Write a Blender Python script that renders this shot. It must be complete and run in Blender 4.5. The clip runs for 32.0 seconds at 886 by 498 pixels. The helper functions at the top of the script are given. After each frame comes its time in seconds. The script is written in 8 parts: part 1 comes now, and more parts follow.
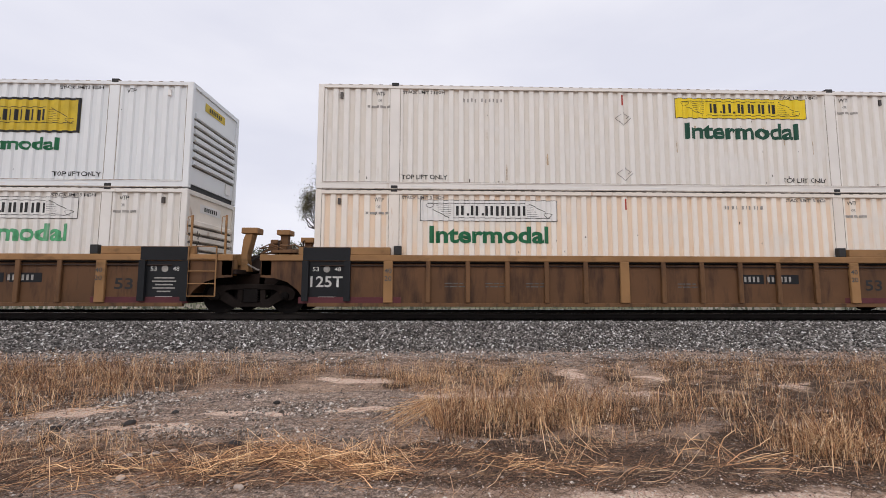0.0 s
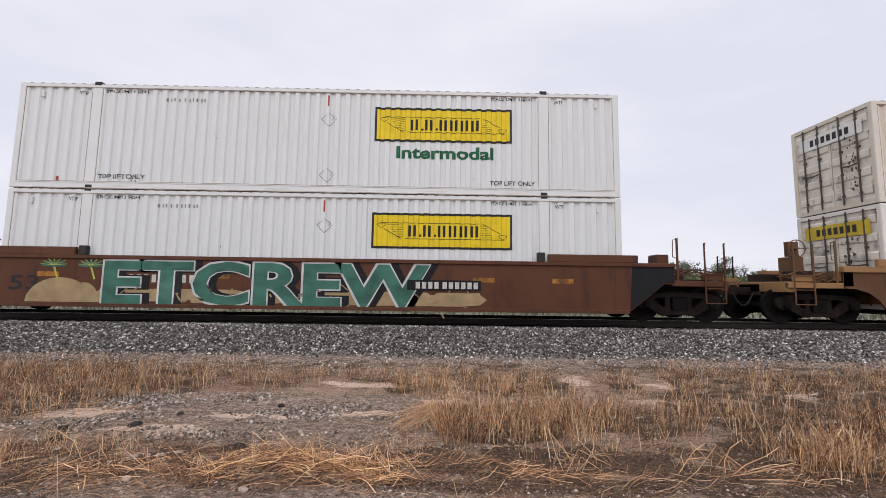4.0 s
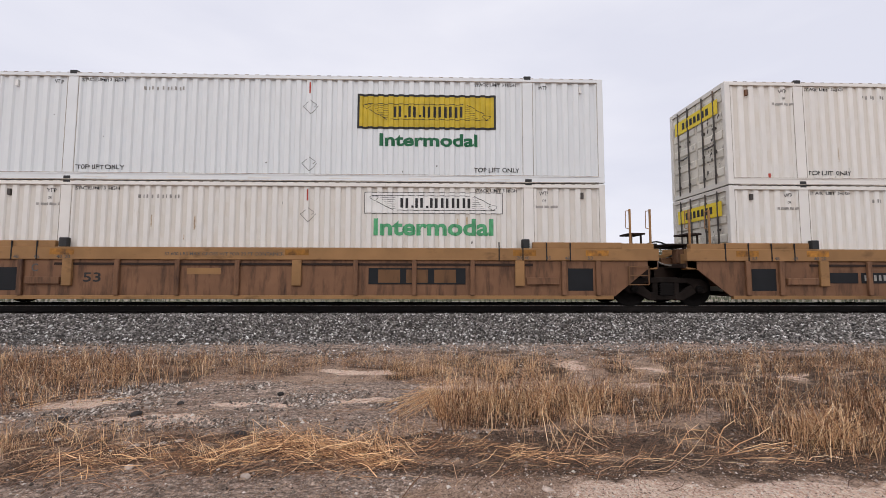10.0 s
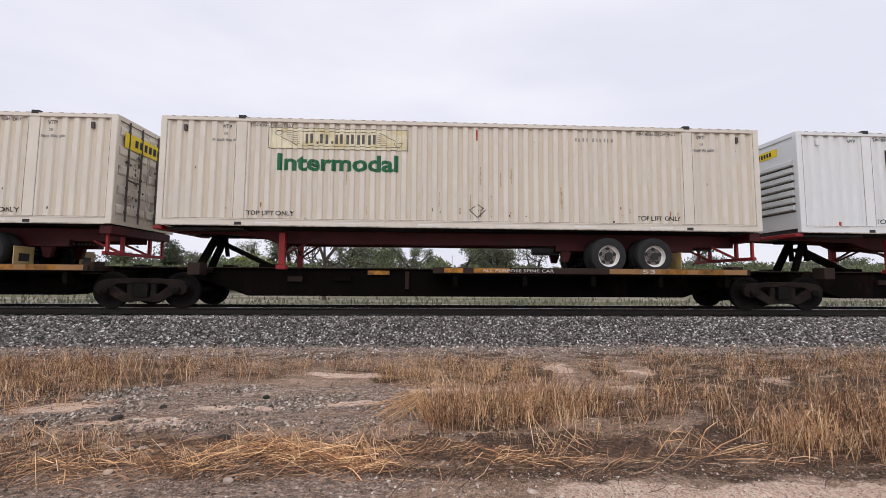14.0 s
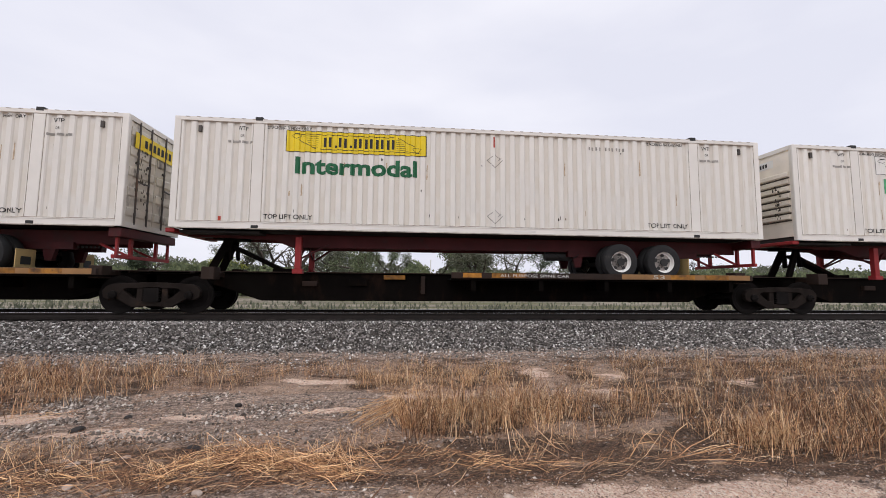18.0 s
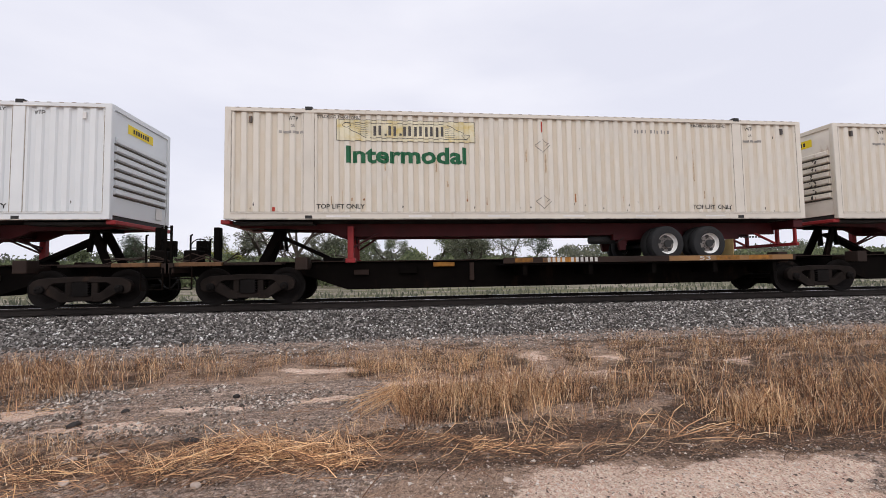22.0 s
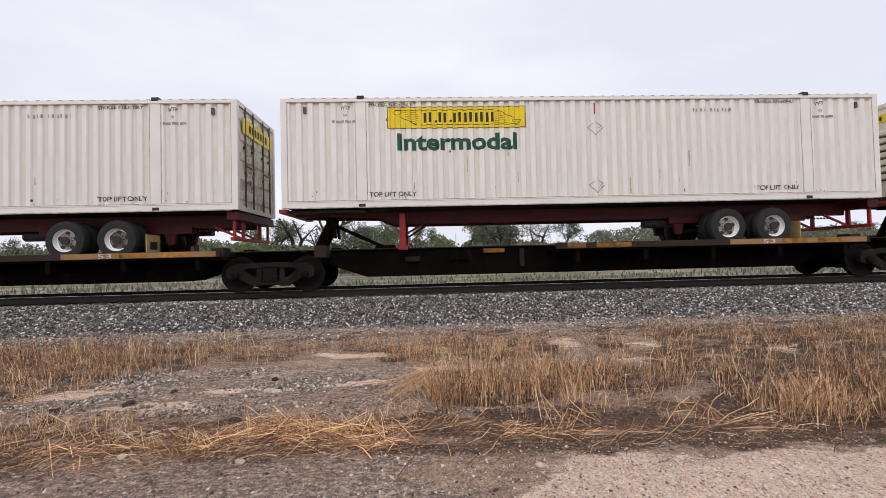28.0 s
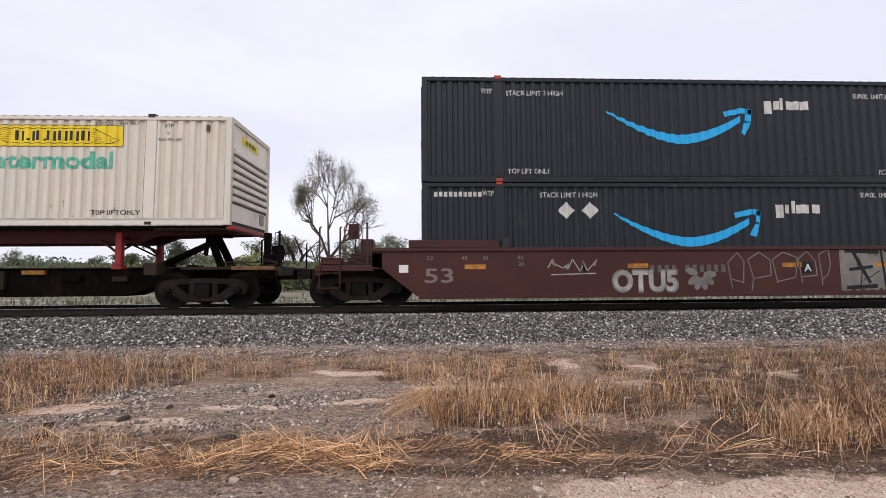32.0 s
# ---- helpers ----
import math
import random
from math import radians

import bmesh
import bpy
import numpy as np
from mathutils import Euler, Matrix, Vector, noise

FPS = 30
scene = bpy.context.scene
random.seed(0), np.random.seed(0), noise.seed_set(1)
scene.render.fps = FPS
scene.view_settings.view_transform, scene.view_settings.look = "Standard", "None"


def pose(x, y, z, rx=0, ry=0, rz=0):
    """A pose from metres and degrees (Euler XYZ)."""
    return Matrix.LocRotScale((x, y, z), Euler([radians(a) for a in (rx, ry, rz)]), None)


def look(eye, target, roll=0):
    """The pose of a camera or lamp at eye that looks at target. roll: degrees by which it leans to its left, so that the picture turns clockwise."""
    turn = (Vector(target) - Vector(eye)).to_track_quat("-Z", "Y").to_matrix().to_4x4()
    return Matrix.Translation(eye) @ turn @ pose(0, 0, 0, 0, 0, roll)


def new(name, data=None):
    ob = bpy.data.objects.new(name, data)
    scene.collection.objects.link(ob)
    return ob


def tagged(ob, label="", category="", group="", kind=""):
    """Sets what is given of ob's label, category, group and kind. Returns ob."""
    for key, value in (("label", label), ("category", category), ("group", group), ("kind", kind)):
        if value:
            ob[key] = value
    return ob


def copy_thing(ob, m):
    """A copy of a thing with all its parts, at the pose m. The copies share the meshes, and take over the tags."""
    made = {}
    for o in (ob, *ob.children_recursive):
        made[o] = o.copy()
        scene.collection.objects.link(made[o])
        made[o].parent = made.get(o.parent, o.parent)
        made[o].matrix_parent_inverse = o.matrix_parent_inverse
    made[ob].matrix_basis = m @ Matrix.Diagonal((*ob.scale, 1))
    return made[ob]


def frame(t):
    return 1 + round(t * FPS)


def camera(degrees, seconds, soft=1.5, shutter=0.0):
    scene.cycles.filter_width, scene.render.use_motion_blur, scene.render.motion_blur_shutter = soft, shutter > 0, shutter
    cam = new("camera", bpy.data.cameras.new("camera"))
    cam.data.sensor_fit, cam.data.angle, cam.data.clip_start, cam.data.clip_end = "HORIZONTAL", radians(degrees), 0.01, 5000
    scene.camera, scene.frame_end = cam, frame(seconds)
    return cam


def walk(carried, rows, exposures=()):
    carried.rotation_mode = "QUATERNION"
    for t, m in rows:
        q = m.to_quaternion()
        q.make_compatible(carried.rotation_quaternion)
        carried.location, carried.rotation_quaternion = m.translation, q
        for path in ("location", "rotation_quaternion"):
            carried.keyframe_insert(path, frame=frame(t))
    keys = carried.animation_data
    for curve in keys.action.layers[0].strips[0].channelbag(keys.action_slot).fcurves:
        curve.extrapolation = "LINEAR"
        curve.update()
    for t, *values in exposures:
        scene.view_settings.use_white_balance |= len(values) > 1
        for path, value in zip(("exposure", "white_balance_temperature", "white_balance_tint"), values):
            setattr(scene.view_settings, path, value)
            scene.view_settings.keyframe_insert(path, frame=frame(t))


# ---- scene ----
cam = camera(94.72, 32.0, soft=0.75)


def hand_held(x, y, z, yaw, pitch, roll):
    return Matrix.Translation((x, y, z)) @ pose(0, 0, 0, 90 + pitch, 0, yaw) @ pose(0, 0, 0, 0, 0, roll)


walk(cam, [(t, hand_held(*row)) for t, *row in (
    (0, -0.009, -0.002, 1.552, -1.489, 4.949, 0.147),
    (0.5, -0.012, -0.001, 1.554, -1.150, 5.143, 0.253),
    (1, -0.012, 0.000, 1.551, -0.971, 5.247, 0.383),
    (1.5, -0.018, -0.011, 1.547, -0.935, 5.380, 0.556),
    (2, -0.015, -0.021, 1.549, -0.876, 5.436, 0.661),
    (2.5, -0.013, -0.019, 1.549, -0.813, 5.486, 0.808),
    (3, -0.019, -0.020, 1.548, -0.789, 5.562, 0.848),
    (3.5, -0.024, -0.020, 1.553, -0.837, 5.584, 0.871),
    (5.5, -0.015, -0.010, 1.564, -0.971, 5.631, 0.530),
    (6, -0.025, -0.027, 1.557, -1.104, 5.731, 0.568),
    (6.5, -0.018, -0.027, 1.557, -1.102, 5.679, 0.511),
    (7, -0.013, -0.015, 1.549, -1.115, 5.670, 0.429),
    (7.5, -0.012, -0.006, 1.546, -0.944, 5.618, 0.295),
    (8, -0.019, -0.010, 1.552, -0.654, 5.483, 0.063),
    (8.5, -0.020, -0.013, 1.555, -0.439, 5.294, -0.086),
    (9, -0.018, -0.003, 1.551, -0.502, 4.906, -0.256),
    (9.5, -0.024, -0.005, 1.556, -0.906, 4.327, -0.115),
    (10, -0.034, -0.019, 1.551, -1.460, 3.925, 0.109),
    (10.5, -0.039, -0.020, 1.548, -2.032, 3.547, 0.215),
    (11, -0.023, -0.018, 1.546, -2.435, 3.445, 0.062),
    (11.5, -0.020, -0.025, 1.550, -2.800, 3.473, -0.024),
    (12, -0.012, -0.031, 1.551, -3.024, 3.644, -0.266),
    (12.5, -0.002, -0.030, 1.560, -2.953, 3.653, -0.265),
    (13, -0.004, -0.033, 1.555, -2.864, 3.871, -0.096),
    (13.5, -0.013, -0.028, 1.553, -2.821, 4.028, 0.204),
    (14, -0.005, -0.028, 1.545, -2.778, 4.364, 0.374),
    (14.5, -0.016, -0.025, 1.546, -3.064, 4.599, 0.517),
    (16.5, 0.002, -0.031, 1.547, -4.248, 4.747, 0.554),
    (17, 0.007, -0.026, 1.555, -4.667, 4.718, 0.485),
    (17.5, 0.001, -0.022, 1.550, -5.281, 4.918, 0.466),
    (18, -0.005, -0.031, 1.558, -5.805, 4.962, 0.467),
    (18.5, -0.009, -0.025, 1.559, -6.327, 4.874, 0.552),
    (19, 0.012, -0.013, 1.558, -6.769, 4.550, 0.458),
    (19.5, 0.028, 0.008, 1.554, -7.316, 4.061, 0.227),
    (20, 0.034, 0.014, 1.546, -8.046, 3.737, 0.000),
    (20.5, 0.045, 0.019, 1.548, -8.559, 3.445, -0.288),
    (21, 0.040, 0.021, 1.546, -8.453, 3.342, -0.512),
    (21.5, 0.036, 0.021, 1.551, -7.557, 3.212, -0.739),
    (22, 0.021, 0.025, 1.552, -6.259, 3.073, -0.903),
    (22.5, 0.024, 0.038, 1.548, -4.964, 2.899, -1.056),
    (23, 0.017, 0.055, 1.548, -4.326, 2.640, -1.063),
    (23.5, 0.022, 0.066, 1.547, -4.015, 2.536, -1.143),
    (24, 0.023, 0.058, 1.547, -3.692, 2.425, -1.098),
    (24.5, 0.011, 0.039, 1.546, -3.399, 2.319, -1.054),
    (25, -0.003, 0.033, 1.543, -3.040, 2.084, -0.965),
    (25.5, 0.015, 0.046, 1.542, -2.399, 1.730, -0.976),
    (27.5, 0.019, 0.037, 1.549, -2.132, 1.267, -1.343),
    (28, 0.007, 0.033, 1.544, -2.264, 1.338, -1.379),
    (28.5, 0.016, 0.037, 1.549, -2.130, 1.289, -1.532),
    (29, -0.003, 0.030, 1.541, -2.210, 1.494, -1.372),
    (29.5, 0.002, 0.034, 1.545, -2.228, 1.480, -1.338),
    (30, 0.016, 0.028, 1.548, -2.396, 1.648, -1.231),
    (30.5, 0.009, 0.014, 1.549, -2.647, 1.966, -1.121),
    (31, 0.020, 0.005, 1.548, -2.525, 2.490, -1.015),
    (31.5, 0.014, -0.002, 1.551, -2.387, 3.145, -0.741),
    (32, 0.014, -0.008, 1.554, -2.201, 3.865, -0.417),
)], exposures=((0, -0.10), (10.5, -0.10), (12.5, -0.05), (25, -0.03), (28, 0.0), (31, 0.01), (32, 0.05)))

# how far the train has rolled, in metres, by the second
TRAVEL = (
    (0, 0.01), (1, 17.39), (2, 35.07), (3, 52.77), (6, 105.57), (7, 122.93),
    (8, 140.84), (9, 158.50), (10, 175.87), (11, 193.52), (12, 211.19), (13, 228.48),
    (14, 246.06), (17, 298.81), (18, 316.39), (19, 333.94), (20, 351.49), (21, 369.15), (22, 386.27),
    (23, 404.12), (24, 421.67), (25, 438.94), (28, 491.53), (29, 509.05), (30, 526.56),
    (31, 544.12), (32, 561.69))

# ---- light: an overcast sky with a soft, hidden sun behind the camera ----
SUN_HEIGHT, SUN_TURN = 48, 195
world = bpy.data.worlds.new("overcast")
scene.world = world
world.use_nodes = True
wn, wl = world.node_tree.nodes, world.node_tree.links
wn.clear()
w_out, w_bg = wn.new("ShaderNodeOutputWorld"), wn.new("ShaderNodeBackground")
w_sky = wn.new("ShaderNodeTexSky")
w_sky.sky_type, w_sky.sun_disc = "NISHITA", False
w_sky.sun_elevation, w_sky.sun_rotation = radians(SUN_HEIGHT), radians(SUN_TURN)
w_sky.dust_density = 3.0
w_co, w_map, w_noise, w_ramp = (wn.new(k) for k in ("ShaderNodeTexCoord", "ShaderNodeMapping", "ShaderNodeTexNoise", "ShaderNodeValToRGB"))
w_map.inputs["Scale"].default_value = (1.6, 1.6, 5.0)
w_noise.inputs["Scale"].default_value, w_noise.inputs["Detail"].default_value = 1.3, 5.0
w_noise.inputs["Roughness"].default_value = 0.45
w_ramp.color_ramp.elements[0].position, w_ramp.color_ramp.elements[1].position = 0.36, 0.68
w_ramp.color_ramp.elements[0].color = (6.9, 6.95, 7.9, 1)
w_ramp.color_ramp.elements[1].color = (8.1, 8.05, 8.75, 1)
w_mix = wn.new("ShaderNodeMixRGB")
w_mix.inputs[0].default_value = 0.93
wl.new(w_co.outputs["Generated"], w_map.inputs["Vector"])
wl.new(w_map.outputs["Vector"], w_noise.inputs["Vector"])
wl.new(w_noise.outputs["Fac"], w_ramp.inputs["Fac"])
wl.new(w_sky.outputs["Color"], w_mix.inputs[1])
wl.new(w_ramp.outputs["Color"], w_mix.inputs[2])
wl.new(w_mix.outputs["Color"], w_bg.inputs["Color"])
wl.new(w_bg.outputs["Background"], w_out.inputs["Surface"])
w_bg.inputs["Strength"].default_value = 0.123
sun = new("sun", bpy.data.lights.new("sun", "SUN"))
sun.data.energy, sun.data.angle, sun.data.color = 1.05, radians(50), (1.0, 0.97, 0.93)
_a = radians(SUN_TURN)
sun.matrix_basis = look((0, 0, 0), (-math.sin(_a) * math.cos(radians(SUN_HEIGHT)), -math.cos(_a) * math.cos(radians(SUN_HEIGHT)), -math.sin(radians(SUN_HEIGHT))))
scene.view_settings.exposure = 0.0


# ---- materials ----
def surface(name, colour, rough=0.6, metal=0.0, var=0.16, scale=2.5, stain=None, amount=0.3, stain_scale=(3, 3, 0.7), fine=40, bump=0.15, hue=0.05, valley=None, gloss=0.3):
    """A painted or raw surface: broad and fine variation, stains with a shape of their own, and a little relief."""
    m = bpy.data.materials.new(name)
    m.use_nodes = True
    n, l = m.node_tree.nodes, m.node_tree.links
    b = n["Principled BSDF"]
    b.inputs["Roughness"].default_value, b.inputs["Metallic"].default_value = rough, metal
    b.inputs["Specular IOR Level"].default_value = gloss
    co, info = n.new("ShaderNodeTexCoord"), n.new("ShaderNodeObjectInfo")
    shift = n.new("ShaderNodeVectorMath")
    shift.operation = "ADD"
    times = n.new("ShaderNodeMath")
    times.operation, times.inputs[1].default_value = "MULTIPLY", 57.0
    l.new(info.outputs["Random"], times.inputs[0])
    l.new(co.outputs["Object"], shift.inputs[0])
    l.new(times.outputs[0], shift.inputs[1])
    n1, n2 = n.new("ShaderNodeTexNoise"), n.new("ShaderNodeTexNoise")
    n1.inputs["Scale"].default_value, n1.inputs["Detail"].default_value = scale, 5
    n2.inputs["Scale"].default_value, n2.inputs["Detail"].default_value = fine, 3
    for k in (n1, n2):
        l.new(shift.outputs[0], k.inputs["Vector"])
    r1 = n.new("ShaderNodeValToRGB")
    lo, hi = [c * (1 - var) for c in colour], [min(1, c * (1 + var * 0.7)) for c in colour]
    r1.color_ramp.elements[0].color, r1.color_ramp.elements[1].color = (*lo, 1), (*hi, 1)
    r1.color_ramp.elements[0].position, r1.color_ramp.elements[1].position = 0.3, 0.7
    l.new(n1.outputs["Fac"], r1.inputs["Fac"])
    out = r1.outputs["Color"]
    if stain:
        mp, n3, r3, mx = n.new("ShaderNodeMapping"), n.new("ShaderNodeTexNoise"), n.new("ShaderNodeValToRGB"), n.new("ShaderNodeMixRGB")
        mp.inputs["Scale"].default_value = stain_scale
        n3.inputs["Scale"].default_value, n3.inputs["Detail"].default_value = 1.0, 7
        n3.inputs["Roughness"].default_value = 0.62
        r3.color_ramp.elements[0].position, r3.color_ramp.elements[1].position = 0.72 - 0.3 * amount, 0.86 - 0.2 * amount
        l.new(shift.outputs[0], mp.inputs["Vector"])
        l.new(mp.outputs["Vector"], n3.inputs["Vector"])
        l.new(n3.outputs["Fac"], r3.inputs["Fac"])
        l.new(r3.outputs["Color"], mx.inputs[0])
        l.new(out, mx.inputs[1])
        mx.inputs[2].default_value = (*stain, 1)
        out = mx.outputs["Color"]
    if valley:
        # rust plus painted fold shading in the valleys, broken up along the wall
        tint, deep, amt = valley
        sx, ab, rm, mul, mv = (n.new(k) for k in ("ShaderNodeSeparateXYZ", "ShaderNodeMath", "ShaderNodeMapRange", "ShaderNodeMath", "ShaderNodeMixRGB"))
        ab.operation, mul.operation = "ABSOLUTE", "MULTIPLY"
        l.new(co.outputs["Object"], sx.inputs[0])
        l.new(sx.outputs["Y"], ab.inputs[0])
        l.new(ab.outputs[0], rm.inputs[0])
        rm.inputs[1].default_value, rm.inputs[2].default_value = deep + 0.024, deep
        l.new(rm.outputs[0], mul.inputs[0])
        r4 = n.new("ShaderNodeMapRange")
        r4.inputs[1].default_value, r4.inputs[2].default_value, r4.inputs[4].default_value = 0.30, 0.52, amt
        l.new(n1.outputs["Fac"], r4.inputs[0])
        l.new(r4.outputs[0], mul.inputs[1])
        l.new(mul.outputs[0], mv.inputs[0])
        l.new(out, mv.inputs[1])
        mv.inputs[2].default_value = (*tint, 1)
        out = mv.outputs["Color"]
    hs, hv = n.new("ShaderNodeHueSaturation"), n.new("ShaderNodeMapRange")
    hv.inputs[3].default_value, hv.inputs[4].default_value = 1 - hue, 1 + hue
    l.new(info.outputs["Random"], hv.inputs[0])
    l.new(hv.outputs[0], hs.inputs["Value"])
    l.new(out, hs.inputs["Color"])
    l.new(hs.outputs["Color"], b.inputs["Base Color"])
    if bump:
        bp = n.new("ShaderNodeBump")
        bp.inputs["Strength"].default_value, bp.inputs["Distance"].default_value = bump, 0.01
        l.new(n2.outputs["Fac"], bp.inputs["Height"])
        l.new(bp.outputs["Normal"], b.inputs["Normal"])
    return m


RUST = (0.30, 0.13, 0.05)
# valley tints paint the folds' shading into the colour; rusty's is rust as well
WHITE = {
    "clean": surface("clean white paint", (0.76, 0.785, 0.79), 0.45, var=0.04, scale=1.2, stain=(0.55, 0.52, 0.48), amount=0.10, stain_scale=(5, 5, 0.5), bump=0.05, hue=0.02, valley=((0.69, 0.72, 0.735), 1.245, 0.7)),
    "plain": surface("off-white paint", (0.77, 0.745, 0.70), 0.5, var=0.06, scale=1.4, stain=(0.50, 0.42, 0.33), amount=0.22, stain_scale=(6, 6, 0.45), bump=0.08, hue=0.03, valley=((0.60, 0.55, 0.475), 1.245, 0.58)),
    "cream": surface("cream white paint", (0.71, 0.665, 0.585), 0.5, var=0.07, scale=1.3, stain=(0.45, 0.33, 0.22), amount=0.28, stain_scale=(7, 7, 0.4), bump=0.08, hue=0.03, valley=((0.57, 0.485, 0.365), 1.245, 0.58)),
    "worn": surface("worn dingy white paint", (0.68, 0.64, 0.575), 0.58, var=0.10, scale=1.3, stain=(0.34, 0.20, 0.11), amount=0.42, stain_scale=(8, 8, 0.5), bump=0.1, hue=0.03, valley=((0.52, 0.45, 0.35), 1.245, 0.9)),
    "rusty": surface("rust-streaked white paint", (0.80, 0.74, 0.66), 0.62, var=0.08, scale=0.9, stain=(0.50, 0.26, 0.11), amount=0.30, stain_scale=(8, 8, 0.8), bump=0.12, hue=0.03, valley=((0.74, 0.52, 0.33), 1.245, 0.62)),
    "dark": surface("dark slate paint", (0.015, 0.020, 0.027), 0.55, var=0.10, scale=1.5, stain=(0.05, 0.06, 0.06), amount=0.3, bump=0.05, hue=0.04),
}
END = surface("grimy white end wall", (0.83, 0.765, 0.67), 0.62, var=0.12, scale=1.6, stain=(0.40, 0.24, 0.13), amount=0.38, stain_scale=(3, 3, 1.6), bump=0.1)
DOORS = surface("sooty white door leaf", (0.70, 0.655, 0.57), 0.6, var=0.18, scale=1.5, stain=(0.06, 0.045, 0.035), amount=0.55, stain_scale=(2.2, 2.2, 1.3), bump=0.1)
CLEAN_DOORS = surface("clean white door leaf", (0.76, 0.76, 0.75), 0.5, var=0.06, scale=1.5, stain=(0.3, 0.28, 0.25), amount=0.25, bump=0.05)
BLACK_STEEL = surface("black casting", (0.03, 0.03, 0.03), 0.6, stain=(0.12, 0.07, 0.04), amount=0.3, bump=0.2)
RUST_STREAK = surface("orange-brown rust", (0.36, 0.155, 0.055), 0.85, var=0.55, scale=14, stain=(0.10, 0.045, 0.02), amount=0.5, stain_scale=(6, 6, 6), bump=0.1)
STAIN_STREAK = surface("brown run-off stain", (0.50, 0.39, 0.27), 0.85, var=0.4, scale=14, bump=0.0)
GRIME_AND_SLOT = surface("black grime and slot dark", (0.10, 0.085, 0.07), 0.8, var=0.5, scale=9, bump=0.0, hue=0.0)
SEAM_AND_SHADE = surface("dirty joint and shade line", (0.43, 0.385, 0.33), 0.8, var=0.5, scale=7, bump=0.0, hue=0.0)
ROD = surface("weathered lock rod steel", (0.085, 0.075, 0.068), 0.45, metal=0.4, stain=RUST, amount=0.4)
INK = surface("black paint", (0.025, 0.025, 0.025), 0.6, var=0.2, bump=0.0, hue=0.0)
INK_PALE = surface("worn-away stencil", (0.33, 0.315, 0.29), 0.6, var=0.3, scale=12, bump=0.0, hue=0.1)
INK_FADED = surface("faded black stencil", (0.10, 0.095, 0.09), 0.6, var=0.4, scale=12, bump=0.0, hue=0.1)
GREEN = surface("green sign paint", (0.015, 0.13, 0.055), 0.5, var=0.2, scale=5, bump=0.0, hue=0.1)
GREEN_DARK = surface("dark green sign paint", (0.012, 0.075, 0.045), 0.5, var=0.2, scale=5, bump=0.0, hue=0.1)
GREEN_FADED = surface("faded green sign paint", (0.10, 0.38, 0.18), 0.55, var=0.3, scale=6, stain=(0.5, 0.56, 0.48), amount=0.4, bump=0.0)
TEAL_FADED = surface("faded teal sign paint", (0.10, 0.42, 0.30), 0.55, var=0.3, scale=6, stain=(0.5, 0.56, 0.5), amount=0.35, bump=0.0)
YELLOW = surface("yellow sign film", (0.80, 0.60, 0.02), 0.4, var=0.10, scale=3, bump=0.0, hue=0.04)
GOLD = surface("weathered golden sign film", (0.55, 0.40, 0.03), 0.5, var=0.2, scale=3, bump=0.0)
YELLOW_FADED = surface("sun-bleached yellow sign film", (0.72, 0.67, 0.50), 0.5, var=0.15, scale=3, stain=(0.60, 0.44, 0.07), amount=0.75, stain_scale=(1.3, 1.3, 2.2), bump=0.0)
WHITE_SIGN = surface("white sign film", (0.76, 0.75, 0.72), 0.5, var=0.08, bump=0.0)
WHITE_INK = surface("white paint marking", (0.56, 0.55, 0.52), 0.6, var=0.2, scale=8, bump=0.0)
BLUE_INK = surface("sky blue paint", (0.02, 0.38, 0.74), 0.45, var=0.05, bump=0.0)
RED_INK = surface("red reflector", (0.40, 0.05, 0.03), 0.5, var=0.2, bump=0.0)
AMBER = surface("amber reflector strip", (0.36, 0.155, 0.022), 0.45, var=0.4, scale=8, stain=(0.06, 0.032, 0.018), amount=0.8, stain_scale=(3, 3, 3), bump=0.0, hue=0.3)
TAN = surface("tan freight car paint", (0.150, 0.075, 0.032), 0.6, var=0.15, scale=1.2, stain=(0.045, 0.022, 0.012), amount=0.75, stain_scale=(3.5, 3.5, 0.8), bump=0.12)
TAN_TOP = surface("ochre top chord paint", (0.30, 0.162, 0.066), 0.6, var=0.18, scale=1.4, stain=(0.075, 0.04, 0.018), amount=0.5, stain_scale=(1.0, 2, 2), bump=0.12)
# TAN again at a lower value, for the sheet between the ribs
TAN_SHEET = surface("darker brown-stained tan side sheet", (0.118, 0.057, 0.025), 0.65, var=0.22, scale=1.1, stain=(0.042, 0.020, 0.011), amount=0.78, stain_scale=(4.0, 4.0, 0.8), bump=0.12)
TAN_DEEP = surface("brown-stained freight car paint", (0.195, 0.098, 0.052), 0.65, var=0.22, scale=1.3, stain=(0.045, 0.022, 0.014), amount=0.78, stain_scale=(4.0, 4.0, 0.8), bump=0.14)
BROWN = surface("red-brown freight car paint", (0.104, 0.038, 0.018), 0.55, var=0.2, scale=1.0, stain=(0.050, 0.022, 0.013), amount=0.65, stain_scale=(3, 3, 0.6), bump=0.1)
MAROON = surface("maroon freight car paint", (0.055, 0.017, 0.013), 0.55, var=0.2, scale=1.0, stain=(0.04, 0.02, 0.016), amount=0.45, stain_scale=(1, 1, 0.8), bump=0.1)
PATCH = surface("black paint panel", (0.010, 0.011, 0.013), 0.7, var=0.2, bump=0.08)
MAROON_STRIP = surface("dull maroon strip", (0.10, 0.025, 0.03), 0.6, var=0.2, bump=0.05)
SPINE = surface("sooty spine car steel", (0.0045, 0.0034, 0.0028), 0.85, var=0.4, scale=1.2, stain=(0.020, 0.0105, 0.007), amount=0.55, stain_scale=(2.2, 2.2, 0.9), bump=0.3, gloss=0.06)
